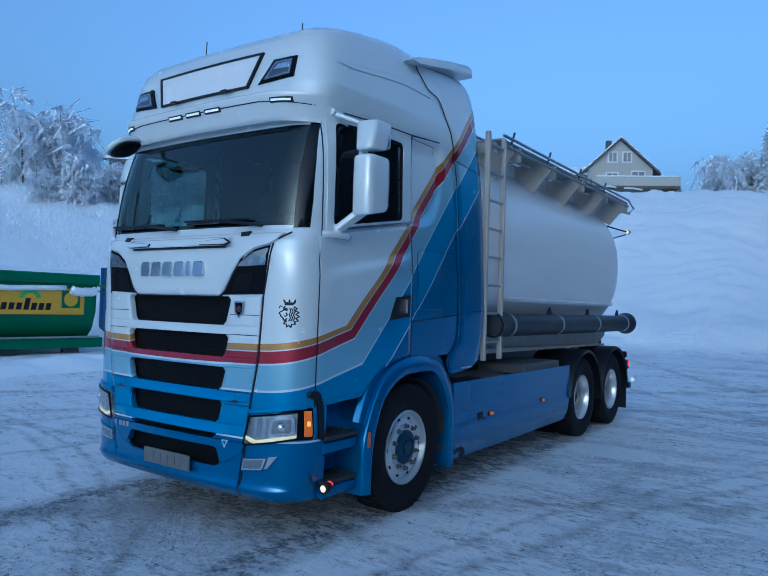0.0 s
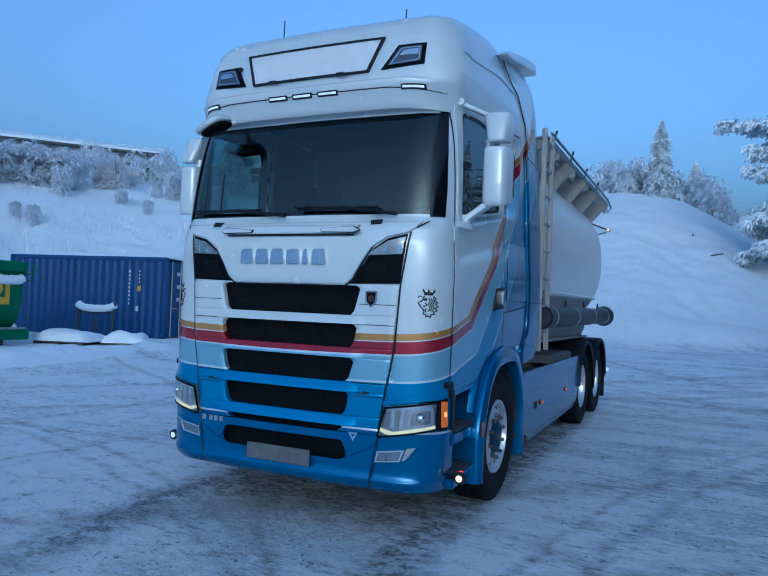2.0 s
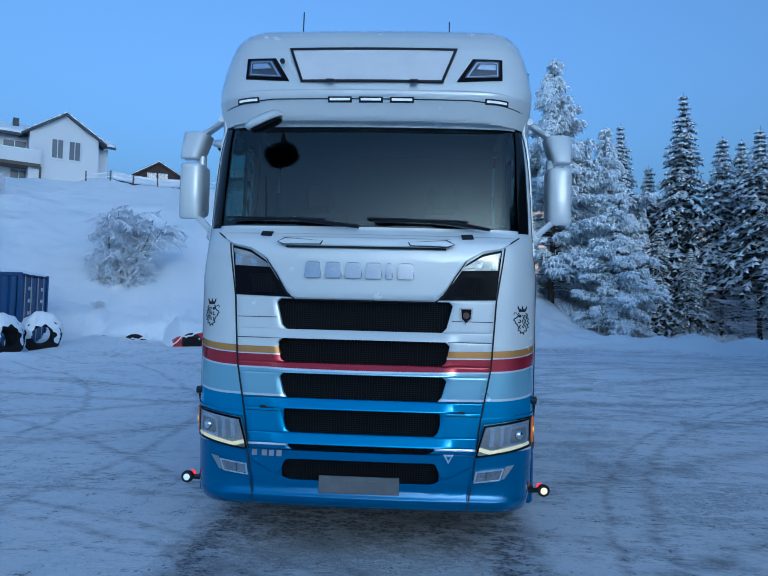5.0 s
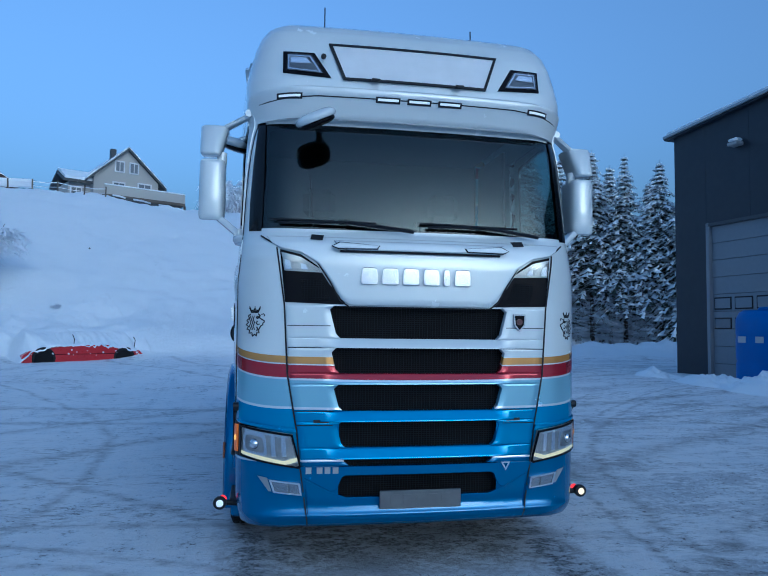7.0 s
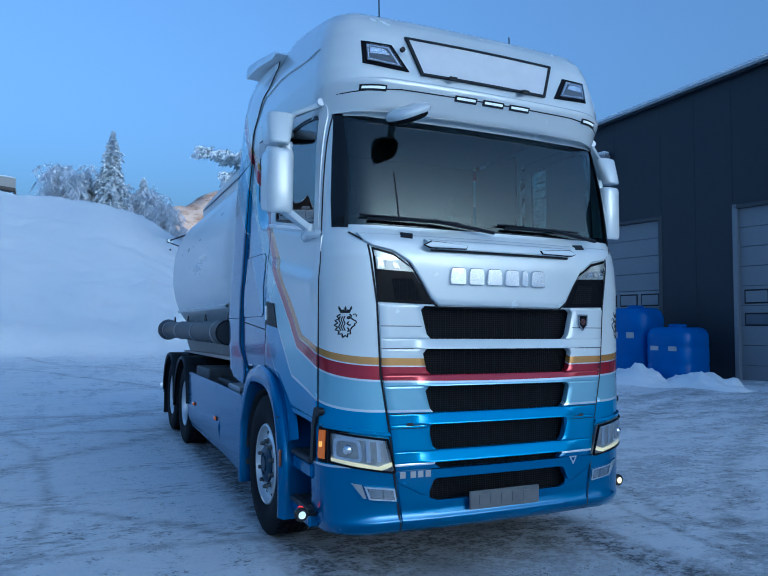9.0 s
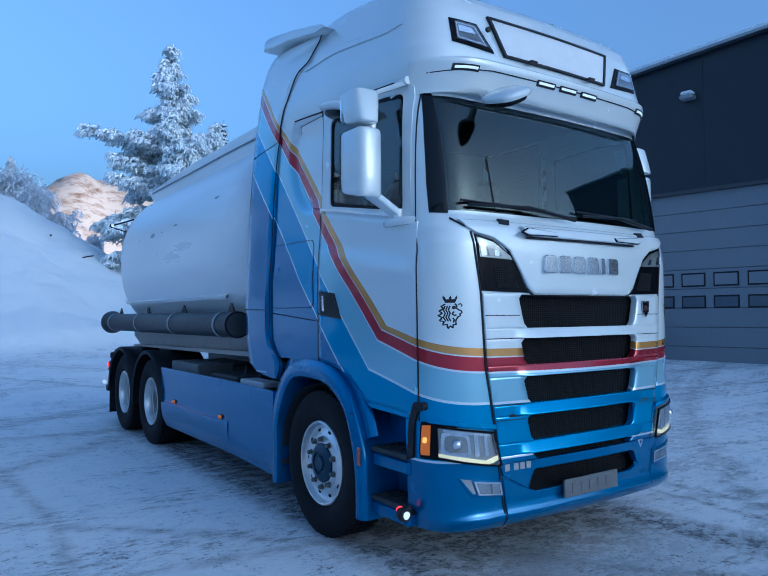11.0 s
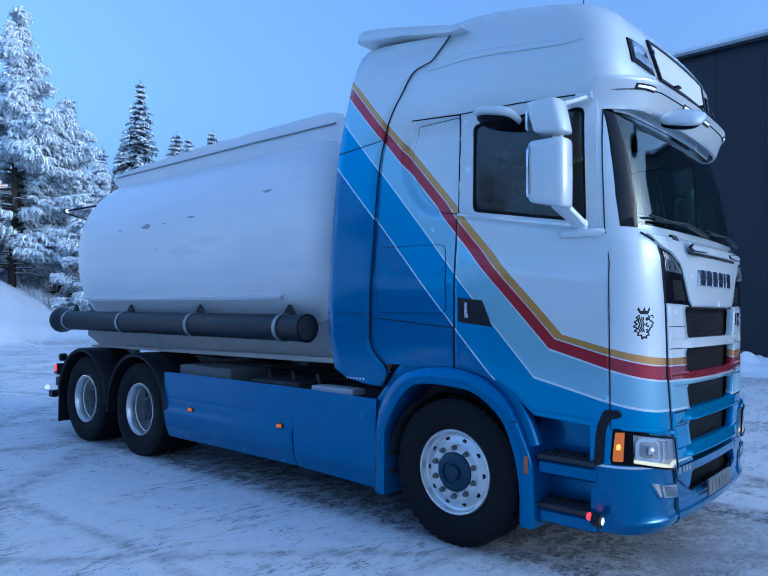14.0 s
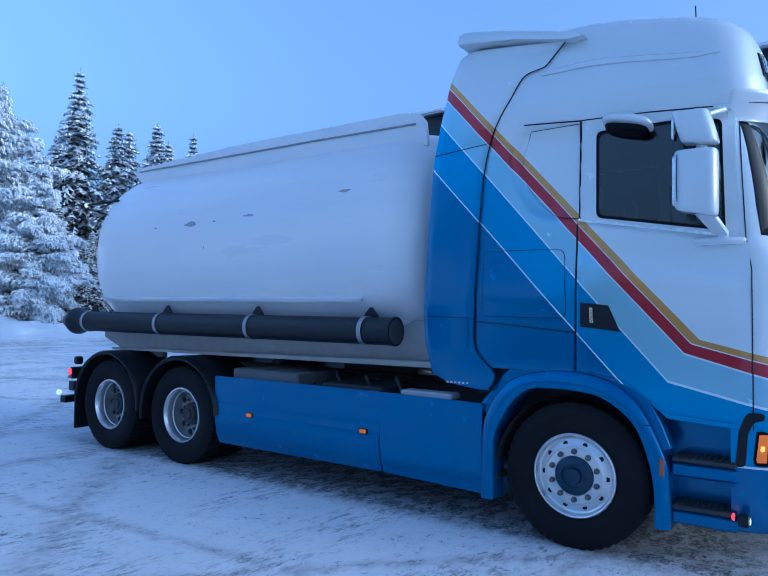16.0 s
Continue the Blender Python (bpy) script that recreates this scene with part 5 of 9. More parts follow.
# ---- wipers, mirrors ----
for x0, x1 in ((-0.95, -0.05), (0.05, 0.85)):
    g = geo()
    a, b = (x0, y_front(x0, 2.27) - 0.03, 2.275), (x1, y_front(x1, 2.235) - 0.05, 2.235)
    mid = ((x0 + x1) / 2, y_front(0.3, 2.28) - 0.05, 2.285)
    tube(g, [a, mid], 0.010, 6)
    tube(g, [mid, b], 0.014, 6)
    tube(g, [(x0 - 0.05, a[1] + 0.012, 2.30), (x0 + 0.65, y_front(0.3, 2.30) - 0.012, 2.29)], 0.008, 6)
    part("wiper", g, BLACK, truck, "black wiper")


def pod(lo, hi, lean=0.0, slant=0.0, narrow=0.0):
    """A softly rounded mirror housing; lean shifts its top backwards, slant lifts the rear of its underside, narrow draws its foot in."""
    g = geo()
    (x0, y0, z0), (x1, y1, z1) = lo, hi
    n, v, f = 12, [], []
    ks = [(0.0, 0.80), (0.012, 0.90), (0.04, 0.965), (0.10, 1.0), (0.5, 1.01), (0.92, 1.0), (0.965, 0.975), (0.988, 0.93), (1.0, 0.86)]
    out = 1 if x0 + x1 > 0 else -1
    for t, k in ks:
        for i in range(4 * n):
            a = 2 * math.pi * i / (4 * n)
            cx, cy = math.cos(a), math.sin(a)
            ex = 6.0
            m = (abs(cx) ** ex + abs(cy) ** ex) ** (-1 / ex)
            u, w = cx * m * k, cy * m * k
            x = (x0 + x1) / 2 + u * (x1 - x0) / 2
            if narrow and u * out < 0:
                x = (x0 + x1) / 2 + u * (x1 - x0) / 2 * (1 - narrow * (1 - t))
            # the front face is gently bowed
            y = (y0 + y1) / 2 + w * (y1 - y0) / 2 + lean * (t - 0.5) - (0.02 * (1 - u * u) if w < 0 else 0)
            v.append((x, y, z0 + (z1 - z0) * t + slant * (1 - t) * w))
    w = 4 * n
    for k in range(len(ks) - 1):
        for i in range(w):
            j = (i + 1) % w
            f.append((k * w + i, k * w + j, (k + 1) * w + j, (k + 1) * w + i))
    f += [list(range(w)), list(range((len(ks) - 1) * w, len(ks) * w))]
    return add(g, v, f)


def bar(g, a, b, wa, wb):
    """A flat tapering bar with chamfered long edges between two points; widths along y and across."""
    a, b = Vector(a), Vector(b)
    d = (b - a).normalized()
    u = (Vector((0, 1, 0)) - d * d.y).normalized()
    w = d.cross(u)
    v, f = [], []
    for p, (p1, p2) in ((a, wa), (b, wb)):
        for i in range(12):
            t = 2 * math.pi * (i + 0.5) / 12
            c, q = math.cos(t), math.sin(t)
            m = (abs(c) ** 4 + abs(q) ** 4) ** (-0.25)
            v.append(p + u * (c * m * p1) + w * (q * m * p2))
    f = [(i, (i + 1) % 12, 12 + (i + 1) % 12, 12 + i) for i in range(12)] + [list(range(12)), list(range(12, 24))]
    return add(g, v, f)


def around(a, b):
    return min(a, b), max(a, b)


for s in (-1, 1):
    x0, x1 = around(s * 1.315, s * 1.495)
    mir = part("main_mirror", pod((x0, 0.455, 2.355), (x1, 0.69, 2.765), 0.0, 0.028), WHITE_PAINT, truck, "white door mirror housing", angle=60)
    part("mirror_pane", prism(geo(), rounded([(s * 1.335, 2.41), (s * 1.475, 2.41), (s * 1.475, 2.735), (s * 1.335, 2.735)], 0.03), 'y', 0.685, 0.698), MIRROR, mir, "mirror glass")
    part("housing_gap", tube(geo(), [(s * 1.497, 0.665, 2.43), (s * 1.499, 0.668, 2.60), (s * 1.497, 0.665, 2.73)], 0.003, 5), SEAM, mir)
    x0, x1 = around(s * 1.295, s * 1.495)
    wide = part("wide_mirror", pod((x0, 0.475, 2.805), (x1, 0.68, 3.02), 0.06, 0.012, 0.55), WHITE_PAINT, truck, "white wide-angle mirror housing", angle=60)
    part("mirror_pane", prism(geo(), rounded([(s * 1.38, 2.84), (s * 1.475, 2.84), (s * 1.475, 2.99), (s * 1.33, 2.99)], 0.03), 'y', 0.690, 0.704), MIRROR, wide, "mirror glass")
    part("mirror_neck", tube(geo(), [(s * 1.345, 0.545, 2.74), (s * 1.345, 0.545, 2.83)], 0.035, 12), WHITE_PAINT, truck)
    part("mirror_arm", bar(geo(), (s * 1.375, 0.53, 2.375), (s * 1.215, 0.44, 2.235), (0.055, 0.024), (0.042, 0.024)), WHITE_PAINT, truck, angle=40)
    part("arm_joint", tube(geo(), [(s * 1.215, 0.44, 2.20), (s * 1.215, 0.44, 2.27)], 0.034, 14), WHITE_PAINT, truck)
    v = [(s * x, y, z) for z, g1 in ((2.168, 0.0), (2.185, 0.012), (2.205, 0.012), (2.216, 0.004)) for x, y in ((1.14, 0.30 - g1), (1.20 + g1, 0.33 - g1), (1.238 + g1, 0.42), (1.235 + g1, 0.53), (1.20 + g1, 0.60 + g1), (1.14, 0.62 + g1))]
    f = [(k * 6 + i, k * 6 + (i + 1) % 6, k * 6 + 6 + (i + 1) % 6, k * 6 + 6 + i) for k in range(3) for i in range(6)] + [list(range(6)), list(range(18, 24))]
    part("mirror_foot", add(geo(), v, f), WHITE_PAINT, truck, angle=40)
    part("mirror_arm", bar(geo(), (s * 1.32, 0.545, 3.015), (s * 1.15, 0.44, 3.085), (0.045, 0.016), (0.035, 0.018)), WHITE_PAINT, truck, angle=40)
    part("arm_joint", tube(geo(), [(s * 1.16, 0.40, 3.092), (s * 1.17, 0.50, 3.085)], 0.026, 12), WHITE_PAINT, truck)
# kerb mirror over the passenger door and front mirror under the visor
kerb = part("kerb_mirror", shell((-1.285, 1.03, 3.04), (0.115, 0.175, 0.046), (13, 14, 0), -0.55, 3.2), WHITE_PAINT, truck, "white kerb mirror above the passenger door")
part("mirror_pane", shell((-1.265, 1.04, 3.003), (0.092, 0.155, 0.03), (13, 14, 0), -1.0, 3.2), SHINY_BLACK, kerb)
part("mirror_arm", bar(geo(), (-1.24, 1.02, 3.055), (-1.14, 1.01, 3.10), (0.05, 0.02), (0.05, 0.02)), WHITE_PAINT, kerb)
fm = part("front_mirror", shell((-0.725, -0.03, 2.955), (0.135, 0.135, 0.044), (13, -25, 0), -0.5, 3.0), WHITE_PAINT, truck, "white front mirror above the windscreen")
part("mirror_pane", shell((-0.712, -0.012, 2.929), (0.118, 0.118, 0.028), (13, -25, 0), -1.0, 3.0), SHINY_BLACK, fm)
part("mirror_arm", tube(geo(), [(-0.70, 0.05, 2.965), (-0.68, 0.12, 3.0), (-0.68, 0.19, 3.03)], 0.026, 10), WHITE_PAINT, fm)

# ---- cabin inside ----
inner = part("cabin_lining", box(geo(), (-1.06, 2.05, 1.40), (1.06, 2.10, 3.45), 0.02), DIM_LINING, truck, "rear wall and lining of the cabin in a darkened colour")
part("headliner", box(geo(), (-1.02, 0.45, 3.20), (1.02, 2.06, 3.24), 0.01), DIM_LINING, inner)
part("cabin_floor", box(geo(), (-1.08, 0.15, 1.36), (1.08, 2.06, 1.42)), TRIM, inner)
part("bunk", box(geo(), (-1.0, 1.62, 1.9), (1.0, 2.04, 2.16), 0.05), TRIM, inner)
for s in (-1, 1):
    part("door_lining", box(geo(), (min(s * 1.09, s * 1.13), 0.42, 1.40), (max(s * 1.09, s * 1.13), 2.05, 2.22), 0.01), TRIM, inner)
    part("side_lining", box(geo(), (min(s * 1.08, s * 1.11), 1.36, 2.2), (max(s * 1.08, s * 1.11), 2.05, 3.2), 0.01), DIM_LINING, inner)
dash = part("dashboard", prism(geo(), [(0.13, 1.5), (0.15, 2.20), (0.30, 2.235), (0.55, 2.20), (0.68, 2.02), (0.60, 1.5)], 'x', -1.06, 1.06), TRIM, truck, "dark dashboard")
part("binnacle", prism(geo(), [(0.40, 2.2), (0.45, 2.30), (0.62, 2.27), (0.68, 2.1)], 'x', 0.30, 0.85), TRIM, dash)
g = geo()
lathe(g, [(0.20, 0.0), (0.215, 0.014), (0.23, 0.0), (0.215, -0.014)], (0, 0, 0), 'z', 28, 1, True)
tube(g, [(-0.21, 0, 0), (0.21, 0, 0)], 0.02, 8)
tube(g, [(0, 0, 0), (0, -0.21, 0)], 0.02, 8)
M = Matrix.Translation((0.56, 0.80, 2.22)) @ Euler((radians(28), 0, 0)).to_matrix().to_4x4()
part("steering_wheel", ([tuple(M @ Vector(v)) for v in g[0]], g[1]), TRIM, dash)
for s in (-1, 1):
    x = s * 0.56
    seat = part("seat", box(geo(), (x - 0.26, 0.92, 1.75), (x + 0.26, 1.42, 1.93), 0.06), TRIM, truck, "dark driver seat with a darkened headrest")
    part("backrest", prism(geo(), [(1.36, 1.9), (1.48, 2.55), (1.56, 2.55), (1.52, 1.85)], 'x', x - 0.25, x + 0.25), TRIM, seat)
    part("headrest", box(geo(), (x - 0.14, 1.44, 2.55), (x + 0.14, 1.55, 2.80), 0.05), DIM_LINING, seat, "headrest in a darkened colour")
    part("seat_foot", box(geo(), (x - 0.2, 0.98, 1.42), (x + 0.2, 1.36, 1.75)), TRIM, seat)
for x, w, h in ((-0.55, 0.03, 0.10), (-0.25, 0.025, 0.07), (0.05, 0.04, 0.06)):
    part("dash_bottle", lathe(geo(), [(w, 0), (w, h * 0.7), (w * 0.5, h * 0.85), (w * 0.5, h), (0, h)], (x, 0.27, 2.235), 'z', 12), GREYBOX, dash)
part("screen_aerial", tube(geo(), [(-0.72, 0.085, 2.26), (-0.74, 0.14, 2.60)], 0.004, 5), BLACK, dash)

# ---- steps and fenders ----
OUT = [(2.155, 0.26), (2.15, 0.60), (2.135, 0.83), (2.06, 1.02), (1.91, 1.185), (1.72, 1.255), (1.45, 1.283), (1.165, 1.228), (0.965, 1.078), (0.81, 0.80), (0.76, 0.605), (0.75, 0.27)]
INN = [(2.032, 0.26), (2.032, 0.60), (2.025, 0.76), (1.91, 0.985), (1.78, 1.11), (1.66, 1.142), (1.41, 1.140), (1.20, 1.102), (1.00, 0.955), (0.905, 0.75), (0.858, 0.525), (0.854, 0.27)]

OUT, INN = curve(OUT), curve(INN)
HIGH = curve([(2.19, 0.95), (2.06, 1.11), (1.945, 1.25), (1.80, 1.33), (1.5, 1.355), (1.19, 1.295), (0.98, 1.19), (0.85, 1.0), (0.77, 0.80)])
for s in (-1, 1):
    v, f, n = [], [], len(OUT)
    rows = [(0.98, OUT, 0.0), (1.235, OUT, 0.0), (1.262, OUT, 0.01), (1.276, OUT, 0.10), (1.280, OUT, 0.30), (1.290, OUT, 0.40), (1.292, OUT, 0.80), (1.284, OUT, 0.96), (1.265, OUT, 1.0), (0.98, OUT, 1.0)]
    for x, _, e in rows:
        for (y, z), (yi, zi) in zip(OUT, INN):
            v.append((s * x, y + (yi - y) * e, z + (zi - z) * e))
    for r in range(len(rows) - 1):
        for i in range(n - 1):
            f.append((r * n + i, r * n + i + 1, (r + 1) * n + i + 1, (r + 1) * n + i))
    f += [[r * n for r in range(len(rows))], [r * n + n - 1 for r in range(len(rows))]]
    fen = part("front_fender", add(geo(), v, f), BLUE, truck, "blue wheel arch fender", angle=50)
    # recessed shoulder between the fender and the cab
    v, f, m = [], [], len(HIGH)
    for i, (y, z) in enumerate(HIGH):
        d = Vector((y - 1.44, z - 0.5)).normalized()
        for x, o in ((1.17, 0.03), (1.215, 0.012), (1.225, 0.0), (1.225, -0.05), (1.215, -0.16), (1.0, -0.18)):
            v.append((s * x, y + d.x * o, z + d.y * o))
    f = [(i * 6 + k, (i + 1) * 6 + k, (i + 1) * 6 + k + 1, i * 6 + k + 1) for i in range(m - 1) for k in range(5)]
    part("fender_shoulder", add(geo(), v, f), BLUE, fen, angle=50)
    v, f = [], []
    for i in range(31):
        a = math.pi * (-0.05 + 1.1 * i / 30)
        for x in (0.80, 1.24):
            v.append((s * x, 1.43 + 0.605 * math.cos(a), 0.50 + 0.60 * math.sin(a)))
    part("arch_liner", add(geo(), v, [(i * 2, i * 2 + 1, i * 2 + 3, i * 2 + 2) for i in range(30)]), IRON, fen)
    part("arch_back", box(geo(), (min(s * 0.76, s * 0.80), 0.80, 0.45), (max(s * 0.76, s * 0.80), 2.05, 1.15)), IRON, fen)
    part("fender_gap", strip(geo(), [(1.985, 0.80), (2.085, 0.80)], 0.008, lambda y, z, o, s=s: (s * (1.2852 + o), y, z), 0.001, 0.004), SEAM, fen)
    part("fender_gap", strip(geo(), [(0.985, 0.94), (0.87, 0.955)], 0.008, lambda y, z, o, s=s: (s * (1.2852 + o), y, z), 0.001, 0.004), SEAM, fen)
    part("fender_reflector", box(geo(), (min(s * 1.28, s * 1.296), 0.785, 0.62), (max(s * 1.28, s * 1.296), 0.82, 0.74), 0.006), AMBER, fen, "dull amber reflector")
    g = box(geo(), (min(s * 0.88, s * 1.0), 0.34, 0.30), (max(s * 0.88, s * 1.0), 0.86, 1.02), 0.01)
    well = part("step_well", g, BLUE, truck, "blue step well below the door")
    g = box(geo(), (min(s * 0.95, s * 1.215), 0.36, 0.31), (max(s * 0.95, s * 1.215), 0.76, 0.40), 0.015)
    part("step_sill", g, BLUE, well)
    g = box(geo(), (min(s * 0.98, s * 1.21), 0.36, 0.62), (max(s * 0.98, s * 1.21), 0.76, 0.715), 0.015)
    part("step_sill", g, BLUE, well)
    for z in (0.405, 0.72):
        g = box(geo(), (min(s * 0.99, s * 1.225), 0.365, z), (max(s * 0.99, s * 1.225), 0.755, z + 0.03), 0.008)
        for i in range(10):
            for j in range(4):
                yy, xx = 0.385 + i * 0.038, s * (1.02 + j * 0.055)
                box(g, (xx - 0.012, yy - 0.008, z + 0.028), (xx + 0.012, yy + 0.008, z + 0.038))
        part("step_tread", g, IRON, well, "dark studded step")
    part("corner_duct", prism(geo(), rounded([(0.205, 1.085), (0.305, 1.085), (0.352, 0.97), (0.375, 0.73), (0.315, 0.74), (0.30, 0.95), (0.265, 1.03), (0.205, 1.04)], 0.03, 3), 'x', s * 1.10, s * 1.212), BLACK, truck, "black air duct")

# ---- wheels ----
def tyre(r, w, rim):
    """Tyre outline with grooves, turned about x; lugs on both shoulders."""
    h = w / 2
    prof = [(rim, -h * 0.75), (rim + 0.03, -h * 0.9), ((r + rim) / 2, -h), (r - 0.05, -h * 0.97), (r - 0.012, -h * 0.86), (r, -h * 0.80)]
    for c in (-0.5, -0.17, 0.17, 0.5):
        prof += [(r, h * (c - 0.06)), (r - 0.014, h * (c - 0.045)), (r - 0.014, h * (c + 0.045)), (r, h * (c + 0.06))]
    prof += [(r, h * 0.80), (r - 0.012, h * 0.86), (r - 0.05, h * 0.97), ((r + rim) / 2, h), (rim + 0.03, h * 0.9), (rim, h * 0.75)]
    return prof


def wheel(y, x_out, s, r, front, zc):
    hub = empty("wheel")
    hub.parent = truck
    hub["label"] = "front wheel with a polished dished rim" if front else "rear wheel with a deep polished rim"
    cx = s * (x_out - 0.155)
    g = lathe(geo(), tyre(r, 0.31, 0.30), (cx, y, zc), 'x', 150, s, True)
    # notches across the shoulders of the tread
    for k, p in enumerate(g[0]):
        turn, rad = k // 28, math.hypot(p[1] - y, p[2] - zc)
        if turn % 3 == 0 and rad > r - 0.02:
            d = (rad - 0.011) / rad
            g[0][k] = (p[0], y + (p[1] - y) * d, zc + (p[2] - zc) * d)
    part("tyre", g, RUBBER, hub, "winter tyre with snow in the tread")
    if not front:
        g = lathe(geo(), tyre(r, 0.30, 0.29), (cx - s * 0.34, y, zc), 'x', 56, s, True)
        part("inner_tyre", g, RUBBER, hub)
    if front:
        prof = [(0.309, 0.110), (0.306, 0.134), (0.298, 0.141), (0.288, 0.137), (0.283, 0.115), (0.275, 0.096), (0.262, 0.090), (0.250, 0.094), (0.215, 0.108), (0.205, 0.118), (0.146, 0.120), (0.142, 0.112), (0.0, 0.112)]
    else:
        prof = [(0.305, 0.115), (0.300, 0.135), (0.288, 0.138), (0.276, 0.118), (0.268, 0.10), (0.264, 0.04), (0.256, 0.032), (0.252, -0.05), (0.245, -0.07)]
    rim = part("rim", lathe(geo(), prof, (cx, y, zc), 'x', 64, s, False, False), ALU, hub, "polished aluminium rim")
    if not front:
        part("wheel_disc", lathe(geo(), [(0.25, -0.075), (0.235, -0.066), (0.205, -0.058), (0.16, -0.062), (0.0, -0.062)], (cx, y, zc), 'x', 48, s, False, False), DISC, rim, "dull wheel disc")
    fx = 0.118 if front else -0.062
    for i in range(10):
        a = 2 * math.pi * (i + 0.5) / 10
        rr = 0.174
        c = (cx + s * (fx - 0.006), y + rr * math.cos(a), zc + rr * math.sin(a))
        part("wheel_nut", lathe(geo(), [(0.022, 0.0), (0.022, 0.012), (0.016, 0.014), (0.016, 0.036), (0.010, 0.042), (0.0, 0.042)], c, 'x', 12, s), NUT, rim)
        a = 2 * math.pi * i / 10
        hh = (cx + s * (0.0985 if front else -0.0585), y + (0.232 if front else 0.222) * math.cos(a), zc + (0.232 if front else 0.222) * math.sin(a))
        part("hand_hole", lathe(geo(), [(0.0, 0.004), (0.018 if front else 0.030, 0.004), (0.020 if front else 0.032, -0.004)], hh, 'x', 12, s), SEAM, rim)
    if front:
        cap_ = [(0.140, 0.10), (0.140, 0.128), (0.125, 0.142), (0.085, 0.150), (0.082, 0.138), (0.06, 0.138), (0.055, 0.155), (0.0, 0.158)]
    else:
        cap_ = [(0.125, -0.06), (0.125, -0.01), (0.105, 0.0), (0.10, 0.03), (0.06, 0.036), (0.055, 0.05), (0.0, 0.052)]
    part("hub_cap", lathe(geo(), cap_, (cx, y, zc), 'x', 40, s), HUB if front else IRON, hub, "dark blue hub cap" if front else "")
    return hub


for s in (-1, 1):
    wheel(1.425, 1.245, s, 0.53, True, 0.522)
    wheel(5.84, 1.24, s, 0.535, False, 0.526)
    wheel(7.18, 1.24, s, 0.535, False, 0.526)
    # rear fenders
    for k, yc in enumerate((5.84, 7.18)):
        a0, a1 = (-0.15, math.pi * 0.97) if k == 0 else (0.04, math.pi + 0.02)
        pts = [(yc + 0.66 * math.cos(a0 + (a1 - a0) * i / 20), 0.53 + 0.65 * math.sin(a0 + (a1 - a0) * i / 20)) for i in range(21)]
        v, f = [], []
        for off, x0, x1 in ((0.0, 0.66, 1.30), (-0.02, 0.66, 1.285)):
            for (yy, zz) in pts:
                d = Vector((yy - yc, zz - 0.53)).normalized() * off
                v += [(s * x0, yy + d.x, zz + d.y), (s * (x1 - 0.03), yy + d.x, zz + d.y), (s * x1, yy + d.x * 1.4 - (yy - yc) * 0.03, zz + d.y * 1.4 - (zz - 0.53) * 0.03)]
        for i in range(20):
            for c in range(2):
                for o in (0, 63):
                    f.append((o + i * 3 + c, o + (i + 1) * 3 + c, o + (i + 1) * 3 + c + 1, o + i * 3 + c + 1))
            f.append((i * 3 + 2, (i + 1) * 3 + 2, 63 + (i + 1) * 3 + 2, 63 + i * 3 + 2))
        part("rear_fender", add(geo(), v, f), BLACK, truck, "black plastic rear mudguard")
    part("mud_flap", box(geo(), (min(s * 0.72, s * 1.27), 7.83, 0.17), (max(s * 0.72, s * 1.27), 7.855, 0.62), 0.005), BLACK, truck)
    tl = part("tail_lamp", box(geo(), (min(s * 0.85, s * 1.25), 7.95, 0.78), (max(s * 0.85, s * 1.25), 8.03, 0.93), 0.015), BLACK, truck, "tail lamp cluster")
    part("red_lens", box(geo(), (min(s * 1.0, s * 1.262), 7.97, 0.835), (max(s * 1.0, s * 1.262), 8.04, 0.915), 0.01), RED_ON, tl)
    part("amber_lens", box(geo(), (min(s * 1.0, s * 1.262), 7.97, 0.785), (max(s * 1.0, s * 1.262), 8.04, 0.825), 0.01), AMBER, tl)
    part("lamp_post", box(geo(), (min(s * 1.15, s * 1.25), 7.86, 0.97), (max(s * 1.15, s * 1.25), 7.94, 1.07), 0.02), BLACK, tl)
    bar = part("rear_lamp_bar", box(geo(), (min(s * 0.6, s * 1.24), 8.12, 0.46), (max(s * 0.6, s * 1.24), 8.24, 0.55), 0.01), BLACK, truck)
    part("rear_lamp", lathe(geo(), [(0.0, 0.015), (0.028, 0.012), (0.036, 0.0), (0.032, -0.03), (0.0, -0.036)], (s * 1.26, 8.24, 0.595), 'y', 16, 1), COOL_ON, bar, "lit round lamp on the rear bar")

# ---- side skirts ----
def skirt(s, y0, y1, fold):
    fn = lambda y, z, o: (s * (1.262 + o - 0.05 * smooth(0.45, 0.28, z) + (0.010 * smooth(0.640, 0.575, z) - 0.016 * smooth(0.575, 0.40, z) - 0.004 * math.exp(-((z - 0.72) / 0.008) ** 2) if fold else 0)), y, z)
    b0 = 0.30 if fold and s < 0 else 0.27
    return patch(geo(), rounded([(y0, b0), (y1, 0.30), (y1 + 0.03, 1.0), (y0, 1.0 if fold else 0.985)], 0.02, 3), fn, 0.0, 0.03, 0.1, 48, 0.006)


